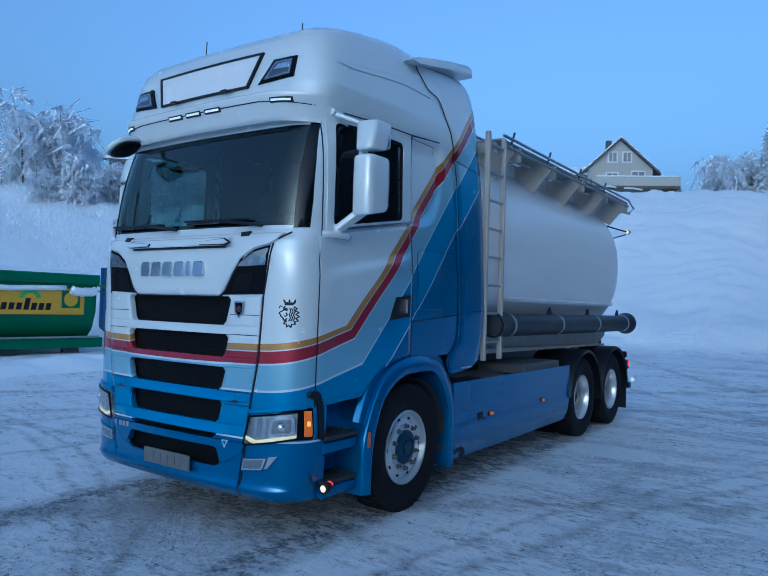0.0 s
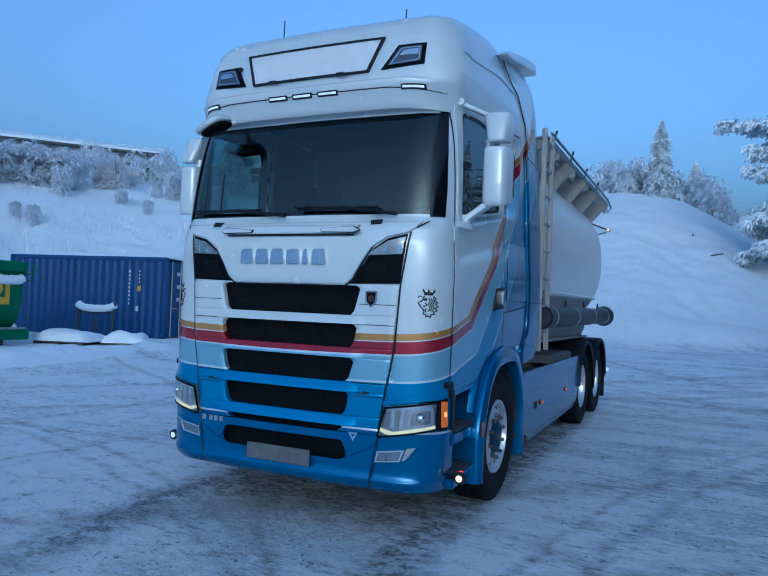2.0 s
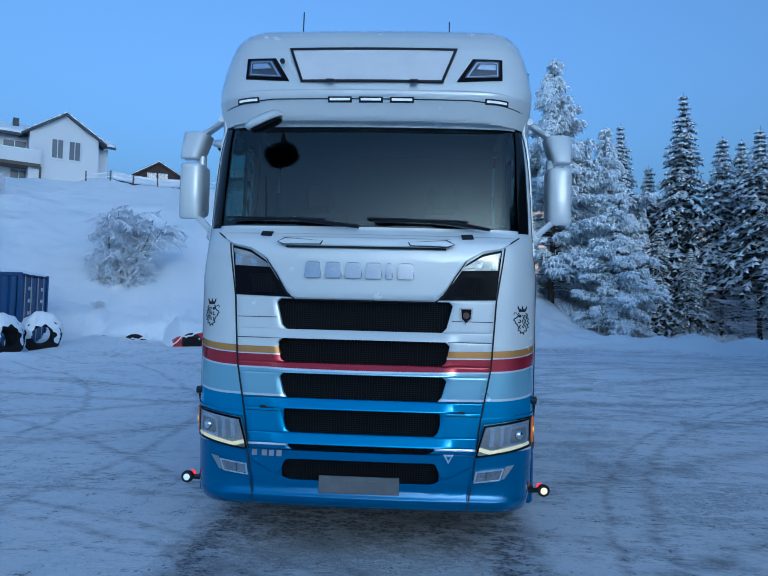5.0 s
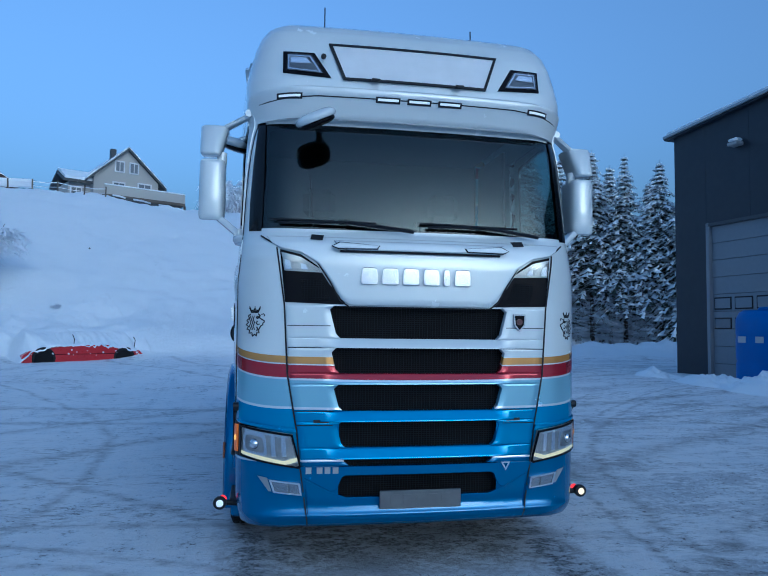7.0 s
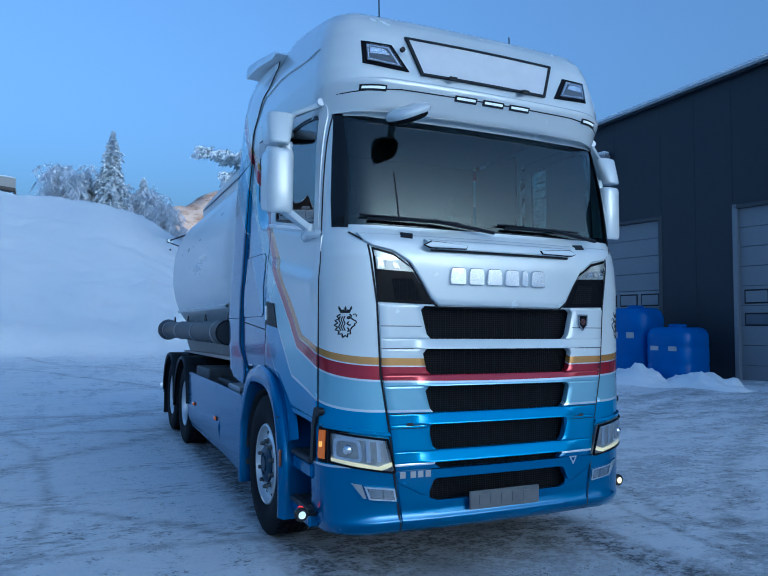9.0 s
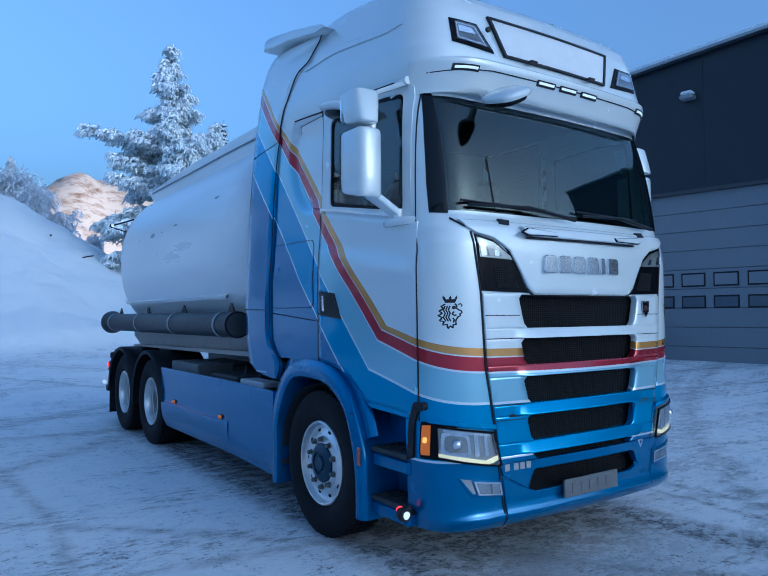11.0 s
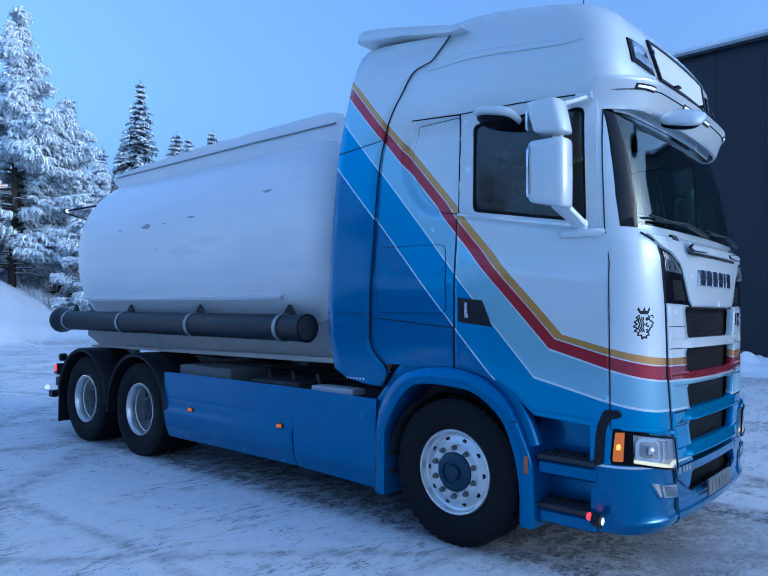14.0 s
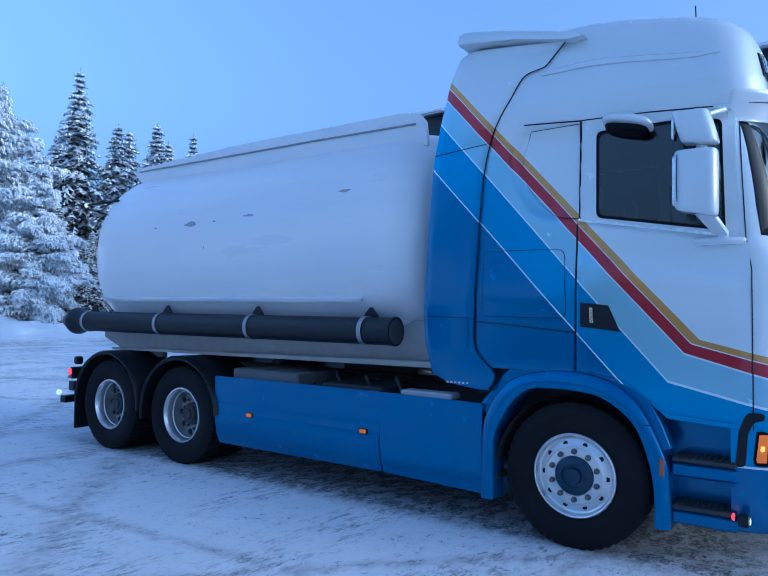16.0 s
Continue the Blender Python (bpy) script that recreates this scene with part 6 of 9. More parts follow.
for s in (-1, 1):
    if s < 0:
        part("side_skirt", skirt(s, 2.15, 3.115, False), BLUE, truck, "plain blue side skirt")
        sk = part("side_skirt", skirt(s, 3.135, 5.22, True), BLUE, truck, "blue side skirt with amber markers")
        lamps = (3.305, 4.724)
    else:
        sk = part("side_skirt", skirt(s, 2.15, 5.18, True), BLUE, truck, "blue side skirt with amber markers")
        part("skirt_recess", box(geo(), (1.25, 2.62, 0.55), (1.268, 2.75, 0.68), 0.01), BLACK, sk)
        part("skirt_recess", lathe(geo(), [(0.0, 0.012), (0.05, 0.010), (0.055, 0.0)], (1.24, 2.36, 0.33), 'x', 16), BLACK, sk)
        lamps = (2.92, 4.30)
    for y in lamps:
        lb = part("marker_base", box(geo(), (min(s * 1.25, s * 1.273), y - 0.05, 0.615), (max(s * 1.25, s * 1.273), y + 0.05, 0.665), 0.006), BLACK, sk)
        part("amber_marker", box(geo(), (min(s * 1.265, s * 1.286), y - 0.035, 0.622), (max(s * 1.265, s * 1.286), y + 0.035, 0.658), 0.008), AMBER_ON, sk, "lit amber side marker")

# ---- chassis ----
for s in (-1, 1):
    part("frame_rail", box(geo(), (min(s * 0.36, s * 0.45), 0.9, 0.72), (max(s * 0.36, s * 0.45), 8.1, 1.0), 0.01), IRON, truck)
    g = tube(geo(), [(s * 0.72, 2.9, 0.66), (s * 0.72, 4.9, 0.66)], 0.33, 20)
    part("fuel_tank", g, ALU if s > 0 else IRON, truck)
part("cross_deck", box(geo(), (-1.2, 2.2, 0.93), (1.2, 3.2, 0.96), 0.01), IRON, truck)
for y in (1.42, 5.84, 7.18):
    part("axle", tube(geo(), [(-1.0, y, 0.5), (1.0, y, 0.5)], 0.09, 12), IRON, truck)
part("gearbox", box(geo(), (-0.36, 0.7, 0.5), (0.36, 2.8, 1.25), 0.05), IRON, truck)
part("underfloor", box(geo(), (-0.95, 0.35, 0.62), (0.95, 0.8, 0.95), 0.03), IRON, truck)
part("battery_box", box(geo(), (-1.2, 4.15, 0.94), (-0.55, 5.05, 1.09), 0.015), DARKBOX, truck, "grey box on the frame")
part("valve_box", box(geo(), (-1.15, 3.2, 0.95), (-0.6, 3.9, 1.02), 0.02), IRON, truck)
part("pale_cover", box(geo(), (-1.22, 2.45, 0.975), (-1.05, 2.95, 1.03), 0.012), PLATE, truck, "pale box behind the cab")
part("step_box", box(geo(), (0.6, 3.9, 0.96), (1.2, 5.0, 1.07), 0.015), DARKBOX, truck)
for k in range(6):
    y = 3.1 + 0.35 * k
    part("air_line", tube(geo(), [(-0.95, y, 0.97), (-0.9, y + 0.1, 1.08), (-0.5, y + 0.18, 1.05)], 0.02, 6), IRON, truck)
part("rear_beam", box(geo(), (-1.2, 8.0, 0.62), (1.2, 8.12, 0.74), 0.01), IRON, truck)

# ---- tank ----
TZ, TW, TH, TN = 2.38, 1.25, 1.12, 2.35


def tank_scale(y):
    if y < 3.34:
        u = min(1.0, (3.34 - y) / 0.62)
        return 0.60 + 0.40 * (1 - u ** 2.3) ** (1 / 2.3)
    if y > 7.15:
        u = (y - 7.15) / 1.2
        return math.sqrt(max(0.0, 1 - min(1, u) ** 2))
    return 1.0


def tank_at(a, y, off=0.0):
    """a: angle round the tank from +x upwards."""
    k, c, s = tank_scale(y), math.cos(a), math.sin(a)
    m = (abs(c) ** TN + abs(s) ** TN) ** (-1 / TN)
    return (c * m * (TW * k + off), y, TZ + s * m * (TH * k + off) - 0.05 * (1 - k))


ys = [3.34 - 0.62 * math.sin(math.pi / 2 * (1 - i / 16)) for i in range(17)] + [3.65 + 0.35 * i for i in range(10)] + [7.15 + 1.2 * math.sin(math.pi / 2 * i / 16) for i in range(17)]
v, f, n = [], [], 96
for y in ys:
    v += [tank_at(2 * math.pi * i / n, y) for i in range(n)]
for j in range(len(ys) - 1):
    for i in range(n):
        k = (i + 1) % n
        f.append((j * n + i, j * n + k, (j + 1) * n + k, (j + 1) * n + i))
f.append(list(range(n)))
tank = part("tank", add(geo(), v, f), TANK, truck, "white tank with worn scratched paint", angle=60)
for sgn in (-1, 1):
    base = math.pi if sgn < 0 else 0.0
    on_tank = lambda y, a, o, b=base, s=sgn: tank_at(b + (a if s > 0 else -a), y, o)
    part("tank_ridge", strip(geo(), [(3.43, -0.505), (7.6, -0.505)], 0.028, on_tank, 0.035, 0.05, 0.2), TANK, tank)
    part("tank_ridge", strip(geo(), [(3.1, 1.02), (7.2, 1.02)], 0.02, on_tank, 0.006, 0.02, 0.2), TANK, tank)
for y, z, w, h in ((3.62, 2.83, 0.16, 0.03), (5.74, 2.64, 0.22, 0.06), (5.36, 2.65, 0.07, 0.02), (4.85, 2.68, 0.16, 0.03), (6.35, 2.63, 0.06, 0.02), (5.5, 2.36, 0.02, 0.04)):
    a = math.asin(min(1, (z - TZ) / 1.18))
    pts = [(y + w / 2 * math.cos(t) * random.uniform(0.55, 1.1), a + h / 2.2 * math.sin(t) * random.uniform(0.5, 1.2)) for t in [2 * math.pi * i / 11 for i in range(11)]]
    pts.sort(key=lambda p: p[0])
    up_, lo_ = [pts[0]] + [p for p in pts[1:-1] if p[1] > a] + [pts[-1]], [p for p in pts[1:-1] if p[1] <= a]
    part("paint_chip", patch(geo(), up_ + lo_[::-1], lambda yy, aa, o: tank_at(math.pi - aa, yy, o), 0.0015, 0.003, 0.05, 2), CHIP, tank, "bare chipped paint")
# coaming along the top, subframe and cradle
for s in (-1, 1):
    part("top_coaming", prism(geo(), [(2.97, 3.25), (7.25, 3.30), (7.42, 3.44), (7.34, 3.50), (6.6, 3.535), (5.4, 3.578), (3.35, 3.59), (3.18, 3.582), (3.06, 3.55), (3.00, 3.48)], 'x', s * 0.74, s * 0.79), TANK, tank)
    part("coaming_joint", tube(geo(), [(s * 0.80, 3.1, 3.462), (s * 0.80, 4.4, 3.468), (s * 0.80, 7.3, 3.455)], 0.010, 6), GREYBOX, tank)
    part("subframe", prism(geo(), [(2.78, 1.24), (7.42, 1.20), (7.76, 1.32), (7.80, 1.62), (2.78, 1.62)], 'x', s * 0.78, s * 0.93), SUBFRAME, truck, "beige tank subframe")
    part("frame_flange", prism(geo(), [(2.76, 1.215), (7.44, 1.175), (7.46, 1.20), (2.76, 1.265)], 'x', s * 0.80, s * 1.02), BEIGE, truck, "pale lower flange of the subframe")
    g = prism(geo(), [(6.75, 1.1), (7.12, 1.1), (7.45, 1.75), (6.75, 1.75)], 'x', s * 0.72, s * 0.79)
    part("tank_leg", g, SUBFRAME, truck)
    # hose tube along the side
    x = s * 1.22
    g = lathe(geo(), [(0.118, 0.0), (0.128, 0.0), (0.128, 0.02), (0.122, 0.03), (0.122, 4.70), (0.14, 4.78), (0.168, 4.87), (0.170, 4.91), (0.16, 4.94), (0.09, 5.10), (0.08, 5.13), (0.0, 5.13)], (x, 3.0, 1.525), 'y', 28)
    hose = part("hose_tube", g, HOSE, truck, "black hose tube strapped along the tank")
    part("tube_mouth", lathe(geo(), [(0.0, -0.012), (0.105, -0.010), (0.114, 0.004), (0.118, 0.02)], (x, 3.0, 1.525), 'y', 24), MOUTH, hose)
    for y in (3.32, 4.75, 6.2, 7.64):
        g = lathe(geo(), [(0.124, -0.022), (0.130, -0.022), (0.130, 0.022), (0.124, 0.022)], (x, y, 1.525), 'y', 28, 1, True)
        part("tube_strap", g, STEEL, hose, "steel strap")
        part("strap_bracket", prism(geo(), [(y - 0.11, 1.62), (y + 0.11, 1.62), (y + 0.012, 1.735), (y - 0.012, 1.735)], 'x', s * 1.145, s * 1.16), HOSE, hose)
    # work lamp on a stalk
    p0, p1 = tank_at(0.62 if s > 0 else math.pi - 0.62, 7.35), (s * 1.27, 7.75, 2.99)
    lamp = part("work_lamp", tube(geo(), [p0, (s * 1.16, 7.55, 3.02), p1], 0.012, 6), BLACK, truck, "small lit work lamp on a stalk")
    part("lamp_body", lathe(geo(), [(0.0, -0.03), (0.028, -0.026), (0.036, 0.0), (0.036, 0.03)], p1, 'y', 16), BLACK, lamp)
    part("lamp_bracket", tube(geo(), [p0, (s * 1.10, 7.45, 2.86), (s * 1.24, 7.74, 2.95)], 0.010, 6), BLACK, lamp)
    part("lamp_face", lathe(geo(), [(0.0, 0.0), (0.026, 0.0), (0.028, 0.01)], (p1[0], p1[1] - 0.036, p1[2]), 'y', 16), WARM_ON if s > 0 else COOL_ON, lamp, "lit lamp face")
part("rear_outlet", tube(geo(), [(0.0, 7.6, 1.30), (0.3, 8.1, 1.18), (0.7, 8.3, 1.15)], 0.07, 12), IRON, truck)
# ladder on the driver's side
ladder = part("ladder", geo() and box(geo(), (1.235, 2.70, 1.18), (1.285, 2.745, 3.47), 0.006), BEIGE, truck, "beige ladder up the side of the tank")
part("ladder_rail", box(geo(), (1.235, 3.07, 1.18), (1.285, 3.115, 3.47), 0.006), BEIGE, ladder)
for k in range(8):
    z = 1.36 + 0.285 * k
    part("rung", tube(geo(), [(1.26, 2.74, z), (1.26, 3.08, z)], 0.014, 8), STEEL, ladder)
part("ladder_bracket", box(geo(), (1.05, 2.88, 3.30), (1.25, 2.95, 3.40)), BEIGE, ladder)
# walkway with brackets along the top edge
walkway = part("walkway", box(geo(), (0.86, 3.12, 3.47), (1.22, 7.85, 3.495), 0.004), STEEL, truck, "galvanised walkway with brackets along the tank top")
for k in range(5):
    y = 3.35 + 1.06 * k
    part("bracket", prism(geo(), [(0.70, 3.46), (1.22, 3.47), (1.24, 3.36), (1.02, 3.10), (0.80, 3.22)], 'y', y, y + 0.035), BEIGE, walkway, "beige walkway bracket")
    part("bracket", prism(geo(), [(1.06, 3.30), (1.24, 3.32), (1.24, 3.48), (1.16, 3.48)], 'y', y + 0.20, y + 0.23), BEIGE, walkway)
    part("brace_bar", tube(geo(), [(1.16, y, 3.32), (1.14, y + 0.7, 3.36)], 0.015, 8), STEEL, walkway)
for x, z in ((1.24, 3.52), (1.24, 3.42), (0.9, 3.55)):
    part("walkway_rail", tube(geo(), [(x, 3.12, z), (x, 7.85, z)], 0.016, 8), STEEL, walkway)
for k in range(22):
    y = 3.2 + 0.21 * k
    part("walkway_slat", box(geo(), (0.88, y, 3.495), (1.20, y + 0.03, 3.51)), STEEL, walkway)
part("rail_end", tube(geo(), [(1.24, 7.85, 3.52), (1.27, 8.08, 3.41), (1.24, 7.9, 3.32)], 0.015, 8), STEEL, walkway)
for y in (3.35, 4.4, 5.5, 6.6):
    part("rail_stub", tube(geo(), [(1.22, y, 3.47), (1.25, y + 0.02, 3.60)], 0.012, 6), IRON, walkway)

# ---- the workshop building ----
BU = Vector((0.1439, -0.9896, 0))            # along the facade, towards the near end
B0 = Vector((12.35, 10.25, 0.32))
BM = Matrix.Translation(B0) @ Matrix(((BU.x, -BU.y, 0, 0), (BU.y, BU.x, 0, 0), (0, 0, 1, 0), (0, 0, 0, 1)))
# local axes: x along the facade, y away from the yard


def wall_part(name, lo, hi, material, parent, label="", bevel=0.0):
    return part(name, box(geo(), lo, hi, bevel), material, parent, label)


shed = empty("workshop_building", tuple(B0), "dark navy clad workshop with grey section doors", "building", turn=math.degrees(math.atan2(BU.y, BU.x)))


def shed_roof(x):
    return 7.36 + 0.068 * (x + 4.4)


DOORS = [(-3.1, 0.02), (2.1, 5.55)]
cuts = [-4.35, -3.1, 0.02, 2.1, 5.55, 5.97, 6.87, 22.0]
for a, b in zip(cuts, cuts[1:]):
    is_door, man = (a, b) in DOORS, a == 5.97
    bottom = 4.45 if is_door else (2.04 if man else -0.6)
    n = max(1, round((b - a) / (1.8 if is_door or man else 1.05)))
    for k in range(n):
        x0, x1 = a + (b - a) * k / n, a + (b - a) * (k + 1) / n
        part("cladding_panel", prism(geo(), [(x0 + 0.003, bottom), (x1 - 0.003, bottom), (x1 - 0.003, shed_roof(x1)), (x0 + 0.003, shed_roof(x0))], 'y', 0.0, 0.12), CLAD, shed)
wall_part("back_wall", (-4.3, 0.45, -0.3), (22, 0.6, 7.4), DARKFRAME, shed)
part("end_wall", prism(geo(), [(0.125, -0.6), (12, -0.6), (12, 7.3), (0.125, 7.5)], 'x', -4.35, -4.23), CLAD, shed)
part("roof", prism(geo(), [(-4.6, shed_roof(-4.6)), (22, shed_roof(22)), (22, shed_roof(22) + 0.12), (-4.6, shed_roof(-4.6) + 0.12)], 'y', -0.16, 12), CLAD, shed, "shallow pitched roof")
part("gutter", prism(geo(), [(-4.6, shed_roof(-4.6) + 0.05), (22, shed_roof(22) + 0.05), (22, shed_roof(22) + 0.125), (-4.6, shed_roof(-4.6) + 0.125)], 'y', -0.22, -0.15), STEEL, shed, "pale roof edge")
part("roof_snow", prism(geo(), [(-4.55, shed_roof(-4.55) + 0.12), (22, shed_roof(22) + 0.12), (22, shed_roof(22) + 0.25), (-4.5, shed_roof(-4.5) + 0.23)], 'y', -0.14, 11.9), SNOW, shed, "snow on the roof")
for (a, b) in DOORS:
    door = empty("section_door")
    door.parent = shed
    door["label"] = "grey section door with two rows of small windows"
    for k in range(9):
        z0 = -0.1 + k * 0.5
        wall_part("door_section", (a + 0.08, 0.10, z0 + 0.005), (b - 0.08, 0.15, z0 + 0.495), DOORGREY, door, "", 0.008)
    n = round((b - a) / 0.84)
    for z0, z1 in ((1.95, 2.31), (1.39, 1.72)):
        for k in range(n):
            xc = a + 0.1 + (b - a - 0.2) * (k + 0.5) / n
            wall_part("window_frame", (xc - 0.31, 0.085, z0), (xc + 0.31, 0.105, z1), BLACK, door, "", 0.01)
            wall_part("pane", (xc - 0.27, 0.078, z0 + 0.04), (xc + 0.27, 0.09, z1 - 0.04), PANE if z0 < 1.5 else DOORGREY, door)
    wall_part("door_jamb", (a - 0.02, -0.02, -0.3), (a + 0.10, 0.14, 4.5), DOORGREY, shed, "", 0.01)
    wall_part("door_jamb", (b - 0.10, -0.02, -0.3), (b + 0.02, 0.14, 4.5), DARKFRAME, shed, "", 0.01)
    wall_part("door_head", (a, -0.02, 4.39), (b, 0.14, 4.49), DARKFRAME, shed, "", 0.01)
md = wall_part("side_door", (6.0, 0.06, -0.1), (6.84, 0.11, 2.0), DOORGREY, shed, "plain grey steel door", 0.006)
wall_part("door_handle", (6.1, 0.02, 0.95), (6.14, 0.06, 1.07), STEEL, md)
for xl, zl in ((-1.84, 6.56), (3.5, 6.88)):
    lampb = wall_part("wall_lamp", (xl - 0.17, -0.32, zl - 0.07), (xl + 0.17, -0.02, zl + 0.04), GREYBOX, shed, "snow-topped wall lamp", 0.03)
    wall_part("lamp_snow", (xl - 0.16, -0.31, zl + 0.04), (xl + 0.16, -0.03, zl + 0.14), SNOW, lampb, "", 0.05)
box_l = wall_part("door_lamp", (6.26, -0.2, 2.17), (6.62, 0.0, 2.27), GREYBOX, shed, "snow-topped lamp over the steel door", 0.02)
wall_part("lamp_snow", (6.25, -0.2, 2.27), (6.63, 0.0, 2.44), SNOW, box_l, "", 0.05)
wall_part("downpipe", (5.72, -0.07, -0.3), (5.77, -0.02, 8.1), CLAD, shed)


# ---- blue plastic tanks beside the door ----
def moulded_tank(at, size, turn, label, snowcap):
    e = empty("plastic_tank", at, label, "tank", "blue plastic tanks", turn=turn)
    w, d, h = size
    g = geo()
    n, v, f = 40, [], []
    for t, s in ((0, 0.97), (0.06, 1.0), (0.3, 1.0), (0.34, 0.975), (0.38, 1.0), (0.62, 1.0), (0.66, 0.975), (0.70, 1.0), (0.88, 0.99), (0.96, 0.90), (1.0, 0.75)):
        for i in range(n):
            a = 2 * math.pi * i / n
            c, q = math.cos(a), math.sin(a)
            m = (abs(c) ** 4 + abs(q) ** 4) ** (-1 / 4)
            v.append((c * m * s * w / 2, q * m * s * d / 2, t * h))
    for k in range(10):
        for i in range(n):
            j = (i + 1) % n
            f.append((k * n + i, k * n + j, (k + 1) * n + j, (k + 1) * n + i))
    f += [list(range(n)), list(range(10 * n, 11 * n))]
    part("tank_shell", add(g, v, f), BARREL, e, angle=60)
    part("lid", lathe(geo(), [(0.22, 0.0), (0.22, 0.06), (0.18, 0.09), (0.0, 0.10)], (0, 0, h - 0.01), 'z', 20), BARREL, e)
    for x in (-w * 0.2, w * 0.2):
        part("sticker", box(geo(), (x - 0.11, -d / 2 - 0.006, h * 0.58), (x + 0.11, -d / 2 + 0.01, h * 0.66)), PLATE, e, "pale sticker")
    return e


fturn = math.degrees(math.atan2(BU.y, BU.x))


def by_wall(x, y):
    p = BM @ Vector((x, y, 0))
    return (p.x, p.y, 0.28)


moulded_tank(by_wall(0.1, -1.3), (1.25, 1.15, 1.88), fturn, "tall blue plastic tank beside the section door", True)
moulded_tank(by_wall(1.38, -1.35), (1.25, 1.2, 1.38), fturn, "low blue plastic tank beside the section door", True)


def heap(name, cx, cy, rx, ry, h, seed, label, turn=0.0, cat="snow heap"):
    """An uneven mound of snow."""
    v, f, n, m = [], [], 56, 20
    c, s = math.cos(turn), math.sin(turn)
    for k in range(m + 1):
        r = k / m
        for i in range(n):
            a = 2 * math.pi * i / n
            x, y = r * math.cos(a), r * math.sin(a)
            q = noise.noise((x * 2.2 + seed, y * 2.2, seed)) * 0.35 + noise.noise((x * 5 + seed, y * 5, seed)) * 0.30 + noise.noise((x * 12 + seed, y * 12, seed)) * 0.16
            z = h * max(0, (1 - r ** 2) ** 1.2) * (1 + q * 1.6) - 0.1 * r
            X, Y = x * rx * (1 + q * 0.3), y * ry * (1 + q * 0.3)
            v.append((cx + X * c - Y * s, cy + X * s + Y * c, ground_z(cx, cy) + z))
    for k in range(m):
        for i in range(n):
            j = (i + 1) % n
            f.append((k * n + i, k * n + j, (k + 1) * n + j, (k + 1) * n + i))
    ob = part(name, (v, f), SNOW, angle=180)
    return tagged(ob, label, cat)


for k, (x, y, rx, ry, h) in enumerate(((-0.6, -2.3, 1.5, 0.6, 0.28), (0.8, -2.4, 1.5, 0.6, 0.32), (2.4, -1.9, 1.5, 0.6, 0.28), (7.8, -1.0, 1.8, 0.8, 0.34), (-3.2, -1.8, 1.2, 0.6, 0.2))):
    p = by_wall(x, y)
    heap("snow_mound", p[0], p[1], rx, ry, h, 3.1 * k + 1, "lumpy cleared snow along the workshop wall", math.radians(fturn))


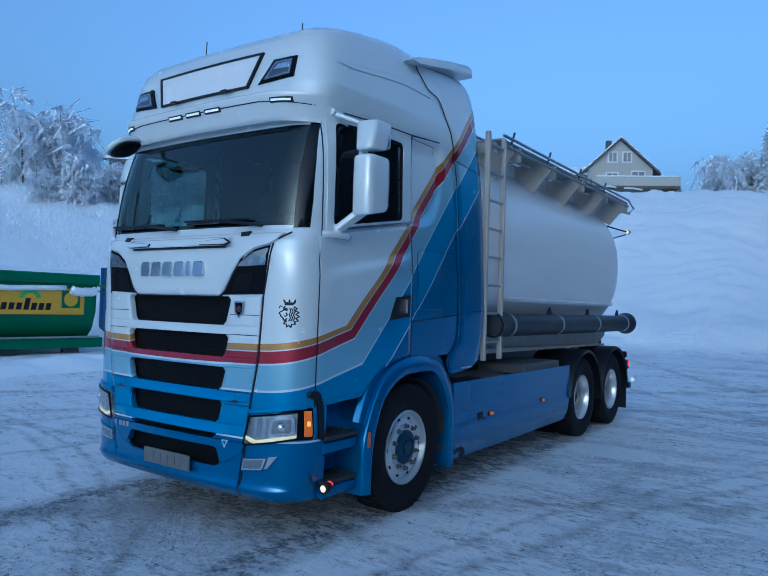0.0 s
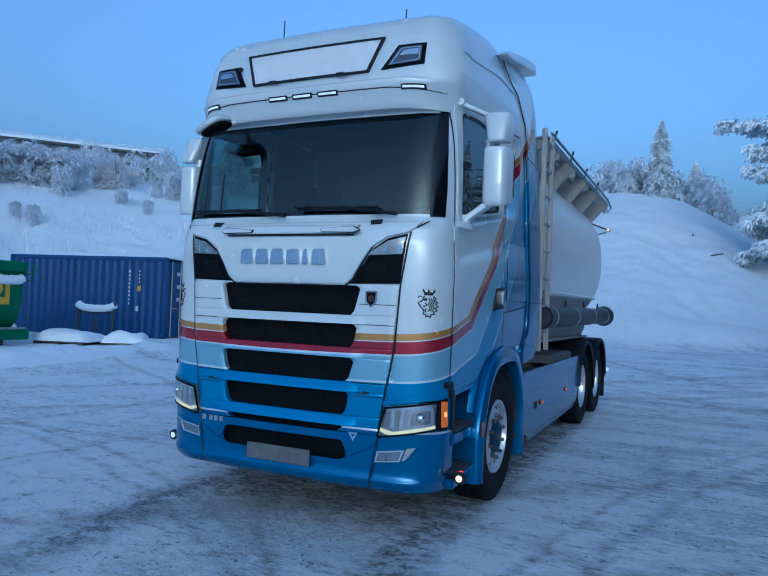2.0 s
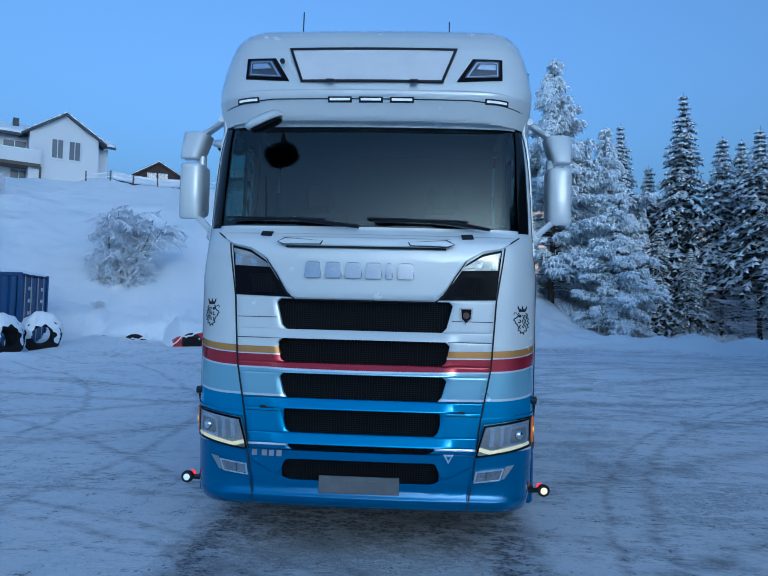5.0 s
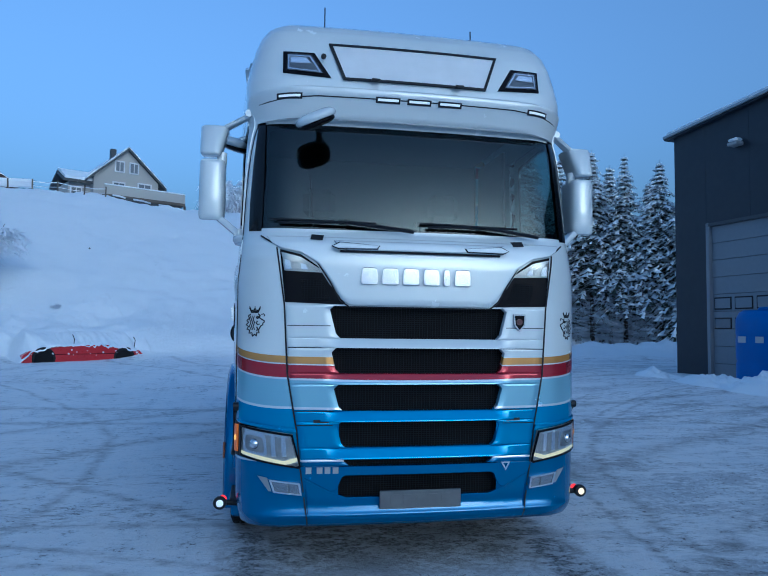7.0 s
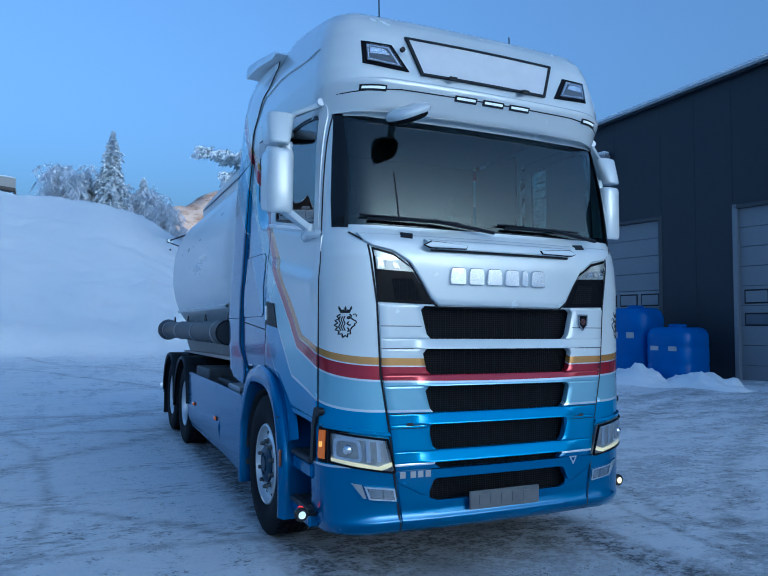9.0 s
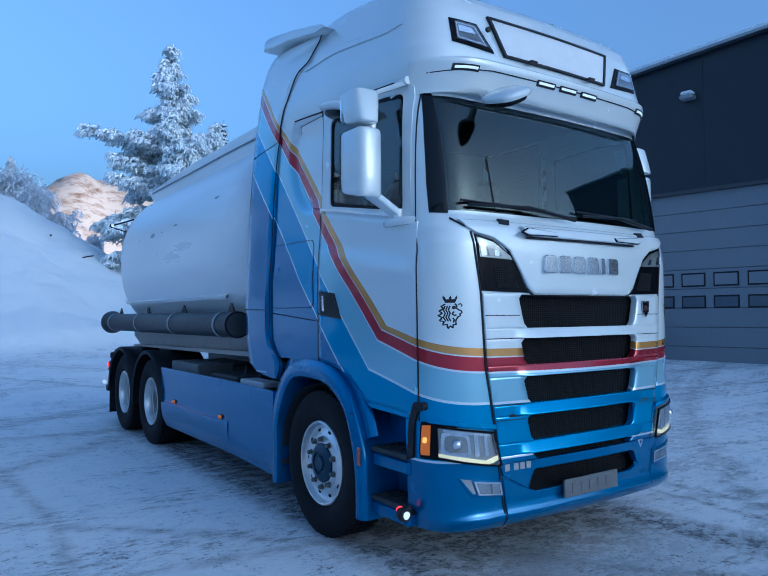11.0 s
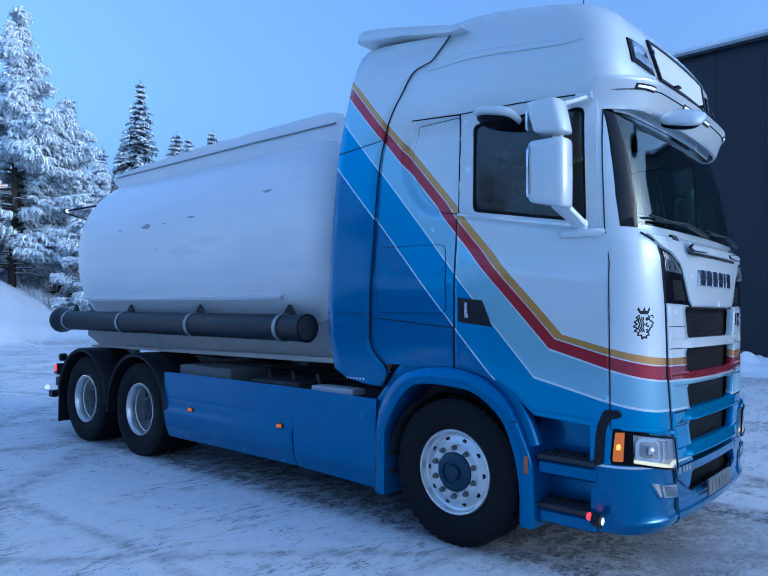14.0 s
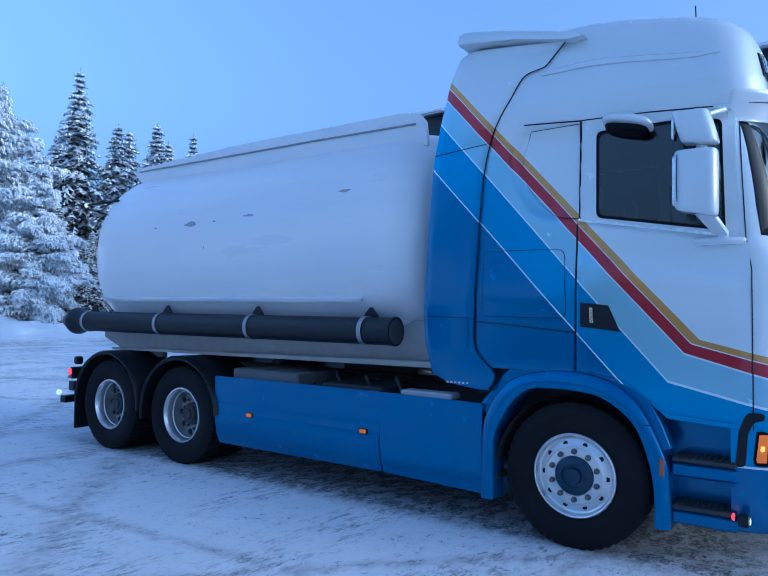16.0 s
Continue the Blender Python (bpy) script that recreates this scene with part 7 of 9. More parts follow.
# ---- shipping containers ----
def container(corner, turn, label):
    """Corner of the door end at the yard side; the side runs along local -x, doors face +y... built from origin."""
    e = empty("shipping_container", (*corner, 0.07), label, "container", "blue containers", turn=turn)
    L, Wd, Hh = 6.06, 2.44, 2.72
    # side wall with ribs, facing -y
    for name, y0, sg in (("side_wall", 0.03, -1), ("side_wall", Wd - 0.03, 1)):
        v, x, pts = [], -L + 0.12, []
        k = 0
        while x < -0.12:
            d = 0.036 if k % 2 else 0.0
            pts += [(x, d), (x + 0.07, d)]
            x += 0.139
            k += 1
        g = geo()
        n = len(pts)
        vv = [(px, y0 - sg * pd, 0.14) for px, pd in pts] + [(px, y0 - sg * pd, Hh - 0.1) for px, pd in pts]
        part(name, add(g, vv, [(i, i + 1, n + i + 1, n + i) for i in range(n - 1)]), CONT, e, "ribbed steel side", soft=False)
    for x in (-L, -0.12):
        for y in (0.0, Wd - 0.12):
            part("corner_post", box(geo(), (x, y, 0), (x + 0.12, y + 0.12, Hh), 0.012), CONT, e)
    for y in (0.0, Wd - 0.1):
        part("rail", box(geo(), (-L, y, 0), (0, y + 0.1, 0.15), 0.01), CONT, e)
        part("rail", box(geo(), (-L, y, Hh - 0.12), (0, y + 0.1, Hh), 0.01), CONT, e)
    part("roof", box(geo(), (-L + 0.05, 0.05, Hh - 0.06), (-0.05, Wd - 0.05, Hh - 0.02)), CONT, e)
    part("rear_end", box(geo(), (-L + 0.02, 0.1, 0.1), (-L + 0.06, Wd - 0.1, Hh - 0.05)), CONT, e)
    for k in range(2):
        y0 = 0.12 + k * 1.105
        d = part("door", box(geo(), (-0.10, y0, 0.15), (-0.05, y0 + 1.095, Hh - 0.12), 0.012), CONT, e, "steel container door")
        for q in range(2):
            yb = y0 + 0.28 + q * 0.52
            part("lock_rod", tube(geo(), [(-0.025, yb, 0.12), (-0.025, yb, Hh - 0.08)], 0.022, 8), STEEL, d, "galvanised lock rod")
            part("rod_handle", box(geo(), (-0.02, yb - 0.02, 1.05 + 0.06 * q), (0.0, yb + 0.32, 1.09 + 0.06 * q)), STEEL, d)
        for q in range(3):
            part("marking_bar", box(geo(), (-0.052, y0 + 0.62, 2.15 - q * 0.42), (-0.044, y0 + 0.92, 2.27 - q * 0.42)), LETTER, d)
    # rows of small pale marks as plain bars on the side
    for k in range(9):
        z = 2.2 - k * 0.13
        part("marking_bar", box(geo(), (-1.35, -0.012, z), (-1.30, -0.004, z + 0.07)), LETTER, e)
    for k in range(4):
        part("marking_bar", box(geo(), (-0.98, -0.012, 2.22 - k * 0.12), (-0.94, -0.004, 2.29 - k * 0.12)), LETTER, e)
    part("warning_label", box(geo(), (-1.02, -0.012, 1.60), (-0.90, -0.004, 1.78)), YELLOW, e, "yellow label")
    part("marking_bar", box(geo(), (-1.06, -0.012, 0.95), (-0.96, -0.004, 1.12)), LETTER, e)
    # snow on the roof
    v, f, nx, ny = [], [], 30, 12
    for j in range(ny + 1):
        for i in range(nx + 1):
            x, y = -L + L * i / nx, Wd * j / ny
            ed = min(i, nx - i, 3) / 3 * min(j, ny - j, 2) / 2
            v.append((x - 0.0, y, Hh - 0.03 + 0.16 * ed ** 0.5 + 0.03 * noise.noise((x * 2, y * 2, corner[1])) - (0.04 * abs(noise.noise((x * 5, y * 5, 1.0))) if ed == 0 else 0)))
    for j in range(ny):
        for i in range(nx):
            a = j * (nx + 1) + i
            f.append((a, a + 1, a + nx + 2, a + nx + 1))
    part("roof_snow", (v, f), SNOW, e, "snow on the container roof", angle=180)
    return e


container((-12.85, 12.35), 11, "dark blue ribbed shipping container with snow on its roof")
container((-12.85, 17.0), 10, "second dark blue shipping container behind the first")


# big tyres leaning by the containers, heaped with snow
def big_tyre(x, y, tilt, turn, label, r=0.85):
    z = ground_z(x, y)
    e = empty("loader_tyre", (x, y, z), label, "tyre", "snowy tyres", turn=turn)
    prof = [(r * 0.5, -0.22), (r * 0.7, -0.27), (r * 0.93, -0.25), (r, -0.18), (r, 0.18), (r * 0.93, 0.25), (r * 0.7, 0.27), (r * 0.5, 0.22)]
    M = Matrix.Translation((0, 0, r * 0.78)) @ Euler((radians(tilt), 0, 0)).to_matrix().to_4x4()
    g = lathe(geo(), prof, (0, 0, 0), 'y', 36, 1, True)
    part("carcass", ([tuple(M @ Vector(v)) for v in g[0]], g[1]), RUBBER, e)
    v, f, n = [], [], 64
    for i in range(n + 1):
        a = math.pi * (-0.16 + 1.22 * i / n)
        for k in range(7):
            w = (k / 6 - 0.5) * 0.64
            rr = r + 0.02 + 0.15 * max(0.0, math.sin(a)) ** 1.5 * (1 - (2 * abs(k / 6 - 0.5)) ** 2) + 0.07 * noise.noise((a * 4, w * 4, x))
            if k in (0, 6):
                rr = r * (0.60 + 0.18 * noise.noise((a * 2.5, 2.0, x)) + 0.04 * noise.noise((a * 9, 2.0, x)))
            p = M @ Vector((rr * math.cos(a), w, rr * math.sin(a)))
            v.append(tuple(p))
    for i in range(n):
        for k in range(6):
            f.append((i * 7 + k, i * 7 + k + 1, (i + 1) * 7 + k + 1, (i + 1) * 7 + k))
    part("snow_cap", (v, f), SNOW, e, "thick snow on the tyre", angle=180)
    return e


big_tyre(-12.05, 14.9, -10, 75, "large tyre thick with snow beside the container", 0.62)
big_tyre(-11.85, 16.6, 6, 40, "large tyre thick with snow by the second container", 0.6)


# ---- green skip ----
def skip(at, turn):
    e = empty("waste_skip", at, "green steel skip with a yellow side panel, snow inside", "skip", turn=turn)
    L = 6.0
    side = [(-0.0, 0.45), (0.10, 0.75), (0.10, 2.10), (0.0, 2.10), (-2.2, 2.10), (-2.3, 2.10), (-2.3, 0.75), (-2.2, 0.45)]
    hull = [(0.0, 0.42), (0.22, 0.62), (0.40, 1.1), (0.42, 1.9), (0.36, 1.9), (0.34, 1.12), (0.17, 0.68), (-0.02, 0.5)]
    body = part("hull", prism(geo(), [(p[0] - 0.42, p[1]) for p in hull], 'y', 0.0, L), GREEN, e, "curved green side")
    part("hull", prism(geo(), [(-2.0 - p[0], p[1]) for p in hull], 'y', 0.0, L), GREEN, e)
    part("floor", box(geo(), (-2.0, 0.0, 0.42), (-0.42, L, 0.5)), GREEN, e)
    for y in (0.0, L - 0.06):
        part("end_wall", prism(geo(), [(-2.0, 0.45), (-0.42, 0.45), (-0.2, 0.65), (-0.02, 1.1), (0.0, 1.9), (-2.42, 1.9), (-2.4, 1.1), (-2.2, 0.65)], 'y', y, y + 0.06), GREEN, e)
    part("rim", box(geo(), (-0.06, -0.05, 1.86), (0.10, L + 0.05, 2.12), 0.03), GREEN, e, "green rim")
    part("rim", box(geo(), (-2.5, -0.05, 1.86), (-2.36, L + 0.05, 2.12), 0.03), GREEN, e)
    panel = part("side_panel", box(geo(), (-0.02, 0.4, 1.02), (0.018, L - 0.35, 1.72), 0.01), YELLOW, e, "yellow advertising panel")
    for k in range(9):
        y, tall = 4.66 - 0.185 * k, 0.30 if k in (3, 7) else 0.18
        g = box(geo(), (0.017, y - 0.065, 1.14), (0.022, y + 0.065, 1.14 + tall), 0.002)
        part("letter_bar", ([(p, q + 0.18 * (r - 1.14), r) for p, q, r in g[0]], g[1]), BLACK, panel)
    part("logo_square", box(geo(), (0.017, L - 0.98, 1.2), (0.023, L - 0.48, 1.66)), GREEN, panel)
    part("logo_disc", lathe(geo(), [(0.0, 0.003), (0.19, 0.003), (0.19, -0.006)], (0.022, L - 0.73, 1.43), 'x', 24), YELLOW, panel)
    g = lathe(geo(), [(0.17, 0.0), (0.28, 0.0), (0.28, 0.004), (0.17, 0.004)], (0.0185, 4.2, 1.40), 'x', 40, 1, True)
    g = (g[0], [q for q in g[1] if all(g[0][i][2] > 1.42 for i in q)])
    part("logo_arc", g, plain("logo_light_green", (0.12, 0.45, 0.08), 0.5), panel)
    part("skid", box(geo(), (-0.32, -0.1, 0.12), (-0.02, L + 0.25, 0.40), 0.03), GREEN, e, "green base skid")
    part("skid", box(geo(), (-2.4, -0.1, 0.12), (-2.1, L + 0.25, 0.40), 0.03), GREEN, e)
    part("skid_rail", tube(geo(), [(0.02, 0.0, 0.42), (0.02, L + 0.1, 0.42)], 0.03, 8), STEEL, e)
    for k in range(4):
        part("skid_foot", box(geo(), (-0.3, 0.4 + 1.6 * k, 0.0), (-0.1, 0.8 + 1.6 * k, 0.14)), IRON, e)
    part("hook", tube(geo(), [(-0.02, L + 0.02, 1.85), (0.03, L + 0.22, 1.80), (0.05, L + 0.26, 2.05)], 0.035, 8), GREEN, e)
    part("hook", tube(geo(), [(0.05, L - 0.1, 1.72), (0.09, L + 0.18, 1.62), (0.08, L + 0.20, 1.9)], 0.03, 8), GREEN, e)
    # snow heaped inside and clinging to the side
    v, f = [], []
    for j in range(25):
        for i in range(11):
            x, y = -2.4 + 2.42 * i / 10, L * j / 24
            v.append((x, y, 1.95 + 0.30 * math.sin(math.pi * i / 10) + 0.08 * noise.noise((x * 2, y * 2, 4.0)) + 0.10 * noise.noise((y * 0.7, 2.0, 1.0))))
    for j in range(24):
        for i in range(10):
            a = j * 11 + i
            f.append((a, a + 1, a + 12, a + 11))
    part("snow_load", (v, f), SNOW, e, "snow filling the skip", angle=180)
    g = geo()
    for y0, y1, z, r in ((0.2, L - 0.9, 1.74, 0.07), (L - 0.75, L - 0.05, 1.70, 0.12)):
        pts = [(0.05, y0 + (y1 - y0) * k / 14, z + 0.05 * noise.noise((k * 0.6, y0, 3.0)) - 0.07 * math.sin(math.pi * k / 14)) for k in range(15)]
        tube(g, pts, r, 8)
    part("clinging_snow", g, SNOW, e, "snow clinging to the side", angle=180)
    return e


skip((-13.3, 1.45, 0.18), -3)

# snowed-over pallets and a frame between skip and container
for k, (x, y, w, d, h) in enumerate(((-12.9, 8.9, 1.5, 1.1, 0.22), (-11.9, 9.9, 1.1, 0.8, 0.18))):
    z = ground_z(x, y)
    e = empty("pallet_stack", (x, y, z - 0.1), "low wooden pallets buried under snow", "pallet", "snowy pallets", turn=20 + 15 * k)
    for q in range(3):
        part("board", box(geo(), (-w / 2, -d / 2 + q * d / 2.6, h - 0.06), (w / 2, -d / 2 + q * d / 2.6 + 0.14, h), 0.005), WOOD, e)
    for q in range(3):
        part("block", box(geo(), (-w / 2 + q * w / 2.4, -d / 2, -0.05), (-w / 2 + q * w / 2.4 + 0.12, d / 2, h - 0.06)), WOOD, e)
    v, f = [], []
    for j in range(13):
        for i in range(17):
            x_, y_ = (i / 16 - 0.5) * w * 1.1, (j / 12 - 0.5) * d * 1.1
            ed = (1 - (2 * abs(i / 16 - 0.5)) ** 4) * (1 - (2 * abs(j / 12 - 0.5)) ** 4)
            v.append((x_, y_, h - 0.03 + 0.28 * ed ** 0.6 * (1 + 0.5 * noise.noise((x_ * 2, y_ * 2, k + 1.0)))))
    f = [(j * 17 + i, j * 17 + i + 1, (j + 1) * 17 + i + 1, (j + 1) * 17 + i) for j in range(12) for i in range(16)]
    part("snow_cover", (v, f), SNOW, e, "thick snow cover", angle=180)
fz = ground_z(-13.4, 10.1)
rack = empty("steel_rack", (-13.4, 10.1, fz), "steel rack bar heaped with snow before the container", "rack", turn=12)
for x in (-0.75, 0.75):
    part("post", tube(geo(), [(x * 0.75, 0, -0.1), (x * 0.82, 0.05, 1.15)], 0.04, 8), IRON, rack)
part("post", tube(geo(), [(0.0, 0, -0.1), (0.0, 0.05, 0.8)], 0.03, 8), IRON, rack)
part("bar", tube(geo(), [(-0.62, 0.05, 0.85), (0.62, 0.05, 0.85)], 0.04, 8), IRON, rack)
g = tube(geo(), [(-0.62 + 1.24 * k / 16, 0.05, 0.95 + 0.13 * abs(k / 8 - 1) ** 4 + 0.02 * noise.noise((k * 0.9, 0, 2.0))) for k in range(17)], 0.115, 8)
part("snow_bar", g, SNOW, rack, "thick roll of snow", angle=180)

# crumbly ridge left by the plough along the edge of the yard
v, f, nj, nk = [], [], 150, 12
for j in range(nj + 1):
    y = -3.0 + 17.0 * j / nj
    xc = -10.1 - 0.08 * (y - 6) + 0.25 * noise.noise((y * 0.4, 2.0, 1.0))
    tall = (0.16 + 0.10 * noise.noise((y * 0.9, 5.0, 2.0))) * (1 - 0.75 * smooth(5.5, 8.5, y))
    for k in range(nk + 1):
        u = 2 * k / nk - 1
        x = xc + u * 0.75
        lump = noise.noise((x * 3.0, y * 3.0, 3.0)) * 0.07 + noise.noise((x * 8.0, y * 8.0, 3.0)) * 0.03
        lump *= 1 - 0.6 * smooth(5.5, 8.5, y)
        v.append((x, y, ground_z(x, y) - 0.03 + (tall + lump) * (1 - u * u) ** 0.8))
f = [(j * (nk + 1) + k, j * (nk + 1) + k + 1, (j + 1) * (nk + 1) + k + 1, (j + 1) * (nk + 1) + k) for j in range(nj) for k in range(nk)]
tagged(part("snow_ridge", (v, f), SNOW, angle=180), "low crumbly ridge of ploughed snow at the yard edge", "snow ridge", kind="stuff")

# ---- red car buried in the bank ----
def snow_over(mid, turn, half, deep, band, parent, seed):
    """Snow drift that covers a thing from its open side back into the bank."""
    c, q = math.cos(radians(turn)), math.sin(radians(turn))
    v, f, nx, ny = [], [], 150, 26
    for j in range(ny + 1):
        for i in range(nx + 1):
            x, y = (2 * i / nx - 1) * (half + 1.6), deep * (j / ny) ** 1.6
            wx, wy = mid[0] + x * c - y * q, mid[1] + x * q + y * c
            on = 1.0 - smooth(half - 0.45, half + 0.35, abs(x))
            top = (band + 0.10 * noise.noise((x * 1.6, y, seed)) + 0.06 * noise.noise((x * 5, y * 3, seed)) + 0.05 * noise.noise((x * 13, y * 3, seed)) + 0.04 * noise.noise((x * 31, y * 6, seed)) - 0.22 * smooth(0.95, 1.7, abs(x) * 2.05 / half) * (1 - smooth(0, 0.8, y)) + 0.42 * smooth(0, 1.3, y)) * on * (1.0 - smooth(1.8, deep, y))
            z = max(ground_z(wx, wy) - (0.06 if on < 0.02 else 0.02), mid[2] + top - (0.05 if j == 0 else 0))
            v.append((x, y - 0.05, z - mid[2]))
    f = [(j * (nx + 1) + i, j * (nx + 1) + i + 1, (j + 1) * (nx + 1) + i + 1, (j + 1) * (nx + 1) + i) for j in range(ny) for i in range(nx)]
    part("snow_cover", (v, f), SNOW, parent, "deep snow lying over it", angle=180)


CAR = (-6.85, 20.5, 0.22)
car = empty("buried_car", CAR, "red car almost buried in the snow bank", "car", turn=30)
prof = [(-2.0, 0.08), (-1.98, 0.36), (-1.8, 0.50), (-0.95, 0.62), (-0.6, 0.70), (0.75, 0.70), (1.05, 0.60), (1.85, 0.50), (2.0, 0.36), (2.0, 0.08)]
part("body", prism(geo(), prof, 'y', 0.02, 1.6), REDCAR, car, "red car side")
for x in (-1.33, 1.32):
    part("wheel_arch", lathe(geo(), [(0.0, -0.012), (0.36, -0.012), (0.38, 0.04)], (x, 0.0, 0.26), 'y', 20, 1), SEAM, car)
    part("tyre", lathe(geo(), [(0.19, -0.05), (0.29, -0.06), (0.31, -0.02)], (x, 0.0, 0.22), 'y', 20), RUBBER, car)
    part("wheel_disc", lathe(geo(), [(0.0, -0.03), (0.18, -0.035), (0.19, -0.02)], (x, 0.0, 0.22), 'y', 18), GREYBOX, car)
part("side_trim", box(geo(), (-1.2, 0.008, 0.385), (1.15, 0.03, 0.405), 0.003), SHINY_BLACK, car)
snow_over(CAR, 30, 2.05, 5.0, 0.70, car, 6.0)
rc = random.Random(8)
for q in range(34):
    x = rc.uniform(-1.95, 1.95)
    r = rc.uniform(0.012, 0.04)
    z = rc.choice((0.40, 0.44, 0.10, 0.5)) + rc.uniform(-0.05, 0.05)
    part("snow_clump", lathe(geo(), [(0.0, -r), (r, -r * 0.3), (r * 0.9, r * 0.4), (0.0, r * 0.7)], (x, 0.005, z), 'z', 7), SNOW, car)
for k, (x, h) in enumerate(((-0.35, 0.20), (1.75, 0.12))):
    part("twig", tube(geo(), [(x, 0.25, 0.60), (x + 0.03, 0.25, 0.80 + h * 0.5), (x - 0.05, 0.22, 0.86 + h)], 0.016, 5), IRON, car)
WRECK = (-10.7, 20.2, 0.26)
tyre2 = empty("old_tyre", WRECK, "old tyre half buried in the snow bank", "tyre", turn=20)
part("carcass", lathe(geo(), [(0.20, -0.10), (0.36, -0.12), (0.46, -0.08), (0.48, 0.0), (0.46, 0.1), (0.3, 0.12)], (0.35, 0.1, 0.0), 'y', 28, 1, True), RUBBER, tyre2)
part("carcass", lathe(geo(), [(0.20, -0.10), (0.32, -0.12), (0.38, -0.08), (0.38, 0.1), (0.3, 0.12)], (-0.75, 0.15, 0.02), 'y', 28, 1, True), RUBBER, tyre2)
snow_over(WRECK, 20, 1.25, 4.0, 0.36, tyre2, 9.0)

# ---- trees ----
def spray(dark, snow, a, d, length, width, rng, drop=0.25, seg=5, snowy=0.8):
    """A bough from a along d: a jagged, drooping strip of needles with snow lying on it."""
    d = d.normalized()
    side = d.cross(Vector((0, 0, 1)))
    side = side.normalized() if side.length > 1e-3 else Vector((1, 0, 0))
    prev = a
    for k in range(seg):
        t0, t1 = k / seg, (k + 1) / seg
        p = a + d * length * t1 - Vector((0, 0, drop * length * t1 * t1))
        w = width * (0.5 + 0.9 * t1) * (1.15 - t1) * 1.4
        for s in (-1, 1):
            tip = prev.lerp(p, rng.uniform(0.7, 1.2)) + side * s * w * rng.uniform(0.7, 1.3) - Vector((0, 0, w * rng.uniform(0.15, 0.6)))
            add(dark, [prev, p, tip], [(0, 1, 2)])
            if rng.random() < snowy:
                up = Vector((0, 0, 0.05 + 0.04 * rng.random()))
                q = prev.lerp(p, 0.5)
                tip2 = q + (tip - q) * rng.uniform(0.75, 1.05) + up * 0.6
                add(snow, [prev + up, p + up, tip2, q + up * 2.2], [(0, 3, 2), (3, 1, 2)])
        if rng.random() < snowy * 0.7:
            r = width * rng.uniform(0.35, 0.7)
            c = prev.lerp(p, rng.random()) + Vector((rng.uniform(-0.3, 0.3) * width, rng.uniform(-0.3, 0.3) * width, 0.02))
            rim = [c + Vector((math.cos(q) * r * rng.uniform(0.8, 1.2), math.sin(q) * r * rng.uniform(0.8, 1.2), -0.25 * r)) for q in (0, 1.26, 2.51, 3.77, 5.03)]
            add(snow, rim + [c + Vector((0, 0, r * 0.5))], [(i, (i + 1) % 5, 5) for i in range(5)])
        prev = p


def spruce(h, rad, seed, bare=0.0):
    rng = random.Random(seed)
    trunk, dark, snow, twig = tube(geo(), [(0, 0, -0.4), (0.02, 0.03, h * 0.4), (0, 0, h)], 0.16 * h / 12, 8, True, 0.01), geo(), geo(), geo()
    z = h * (0.06 + bare)
    while z < h * 0.985:
        t = z / h
        R = rad * (1 - t) ** 0.8 * rng.uniform(0.65, 1.15)
        n = 12 if t < 0.8 else 8
        off = rng.random() * 7
        for i in range(n):
            a = off + 2 * math.pi * i / n + rng.uniform(-0.3, 0.3)
            L = R * rng.uniform(0.7, 1.12) + 0.08
            d = Vector((math.cos(a), math.sin(a), 0.35 * t - 0.25 + rng.uniform(-0.12, 0.1)))
            spray(dark, snow, Vector((0, 0, z + rng.uniform(-0.32, 0.32) * (1.1 - t))), d, L, 0.13 + L * 0.17, rng, 0.30 + 0.25 * (1 - t), 6 if L > 0.7 else 4, 0.55)
        z += (0.36 if t < 0.7 else 0.27) * h / 13
    z = 0.6
    while bare and z < h * (0.06 + bare) + 1.2:
        for i in range(9):
            a = rng.random() * 7
            L = rad * rng.uniform(0.35, 0.85)
            p = Vector((0, 0, z))
            e = Vector((math.cos(a) * L, math.sin(a) * L, z + rng.uniform(-0.1, 0.35) * L))
            m = p.lerp(e, 0.5) - Vector((0, 0, 0.06))
            tube(twig, [p, m, e], 0.022, 3, False, 0.008)
            for q in range(5):
                b = m.lerp(e, q / 5) if q > 1 else p.lerp(m, 0.5 + 0.25 * q)
                c = b + Vector((math.cos(a + rng.choice((-1, 1)) * 0.9), math.sin(a + rng.choice((-1, 1)) * 0.9), rng.uniform(-0.2, 0.35))) * L * 0.3
                tube(twig, [b, c], 0.012, 3, False, 0.005)
        z += 0.22
    return trunk, dark, snow, twig


def tree_thing(name, parts, loc, label, cat, group, names, mats):
    e = empty(name, loc, label, cat, group)
    for g, nm, m in zip(parts, names, mats):
        if g[1]:
            me = bpy.data.meshes.new(nm)
            me.from_pydata(g[0], [], g[1])
            me.materials.append(m)
            o = new(nm, me)
            o.parent = e
    return e


S_NAMES, S_MATS = ("trunk", "crown", "snow_load", "frosted_crown"), (BARK, NEEDLE, SNOW, FROST)


def put_tree(src, x, y, h, base_h, turn, sink=0.2):
    s = h / base_h
    c = copy_thing(src, Matrix.Identity(4))
    c.matrix_world = Matrix.Translation((x, y, ground_z(x, y) - sink)) @ Euler((0, 0, turn)).to_matrix().to_4x4() @ Matrix.Diagonal((s, s, s * 1.0, 1))
    return c


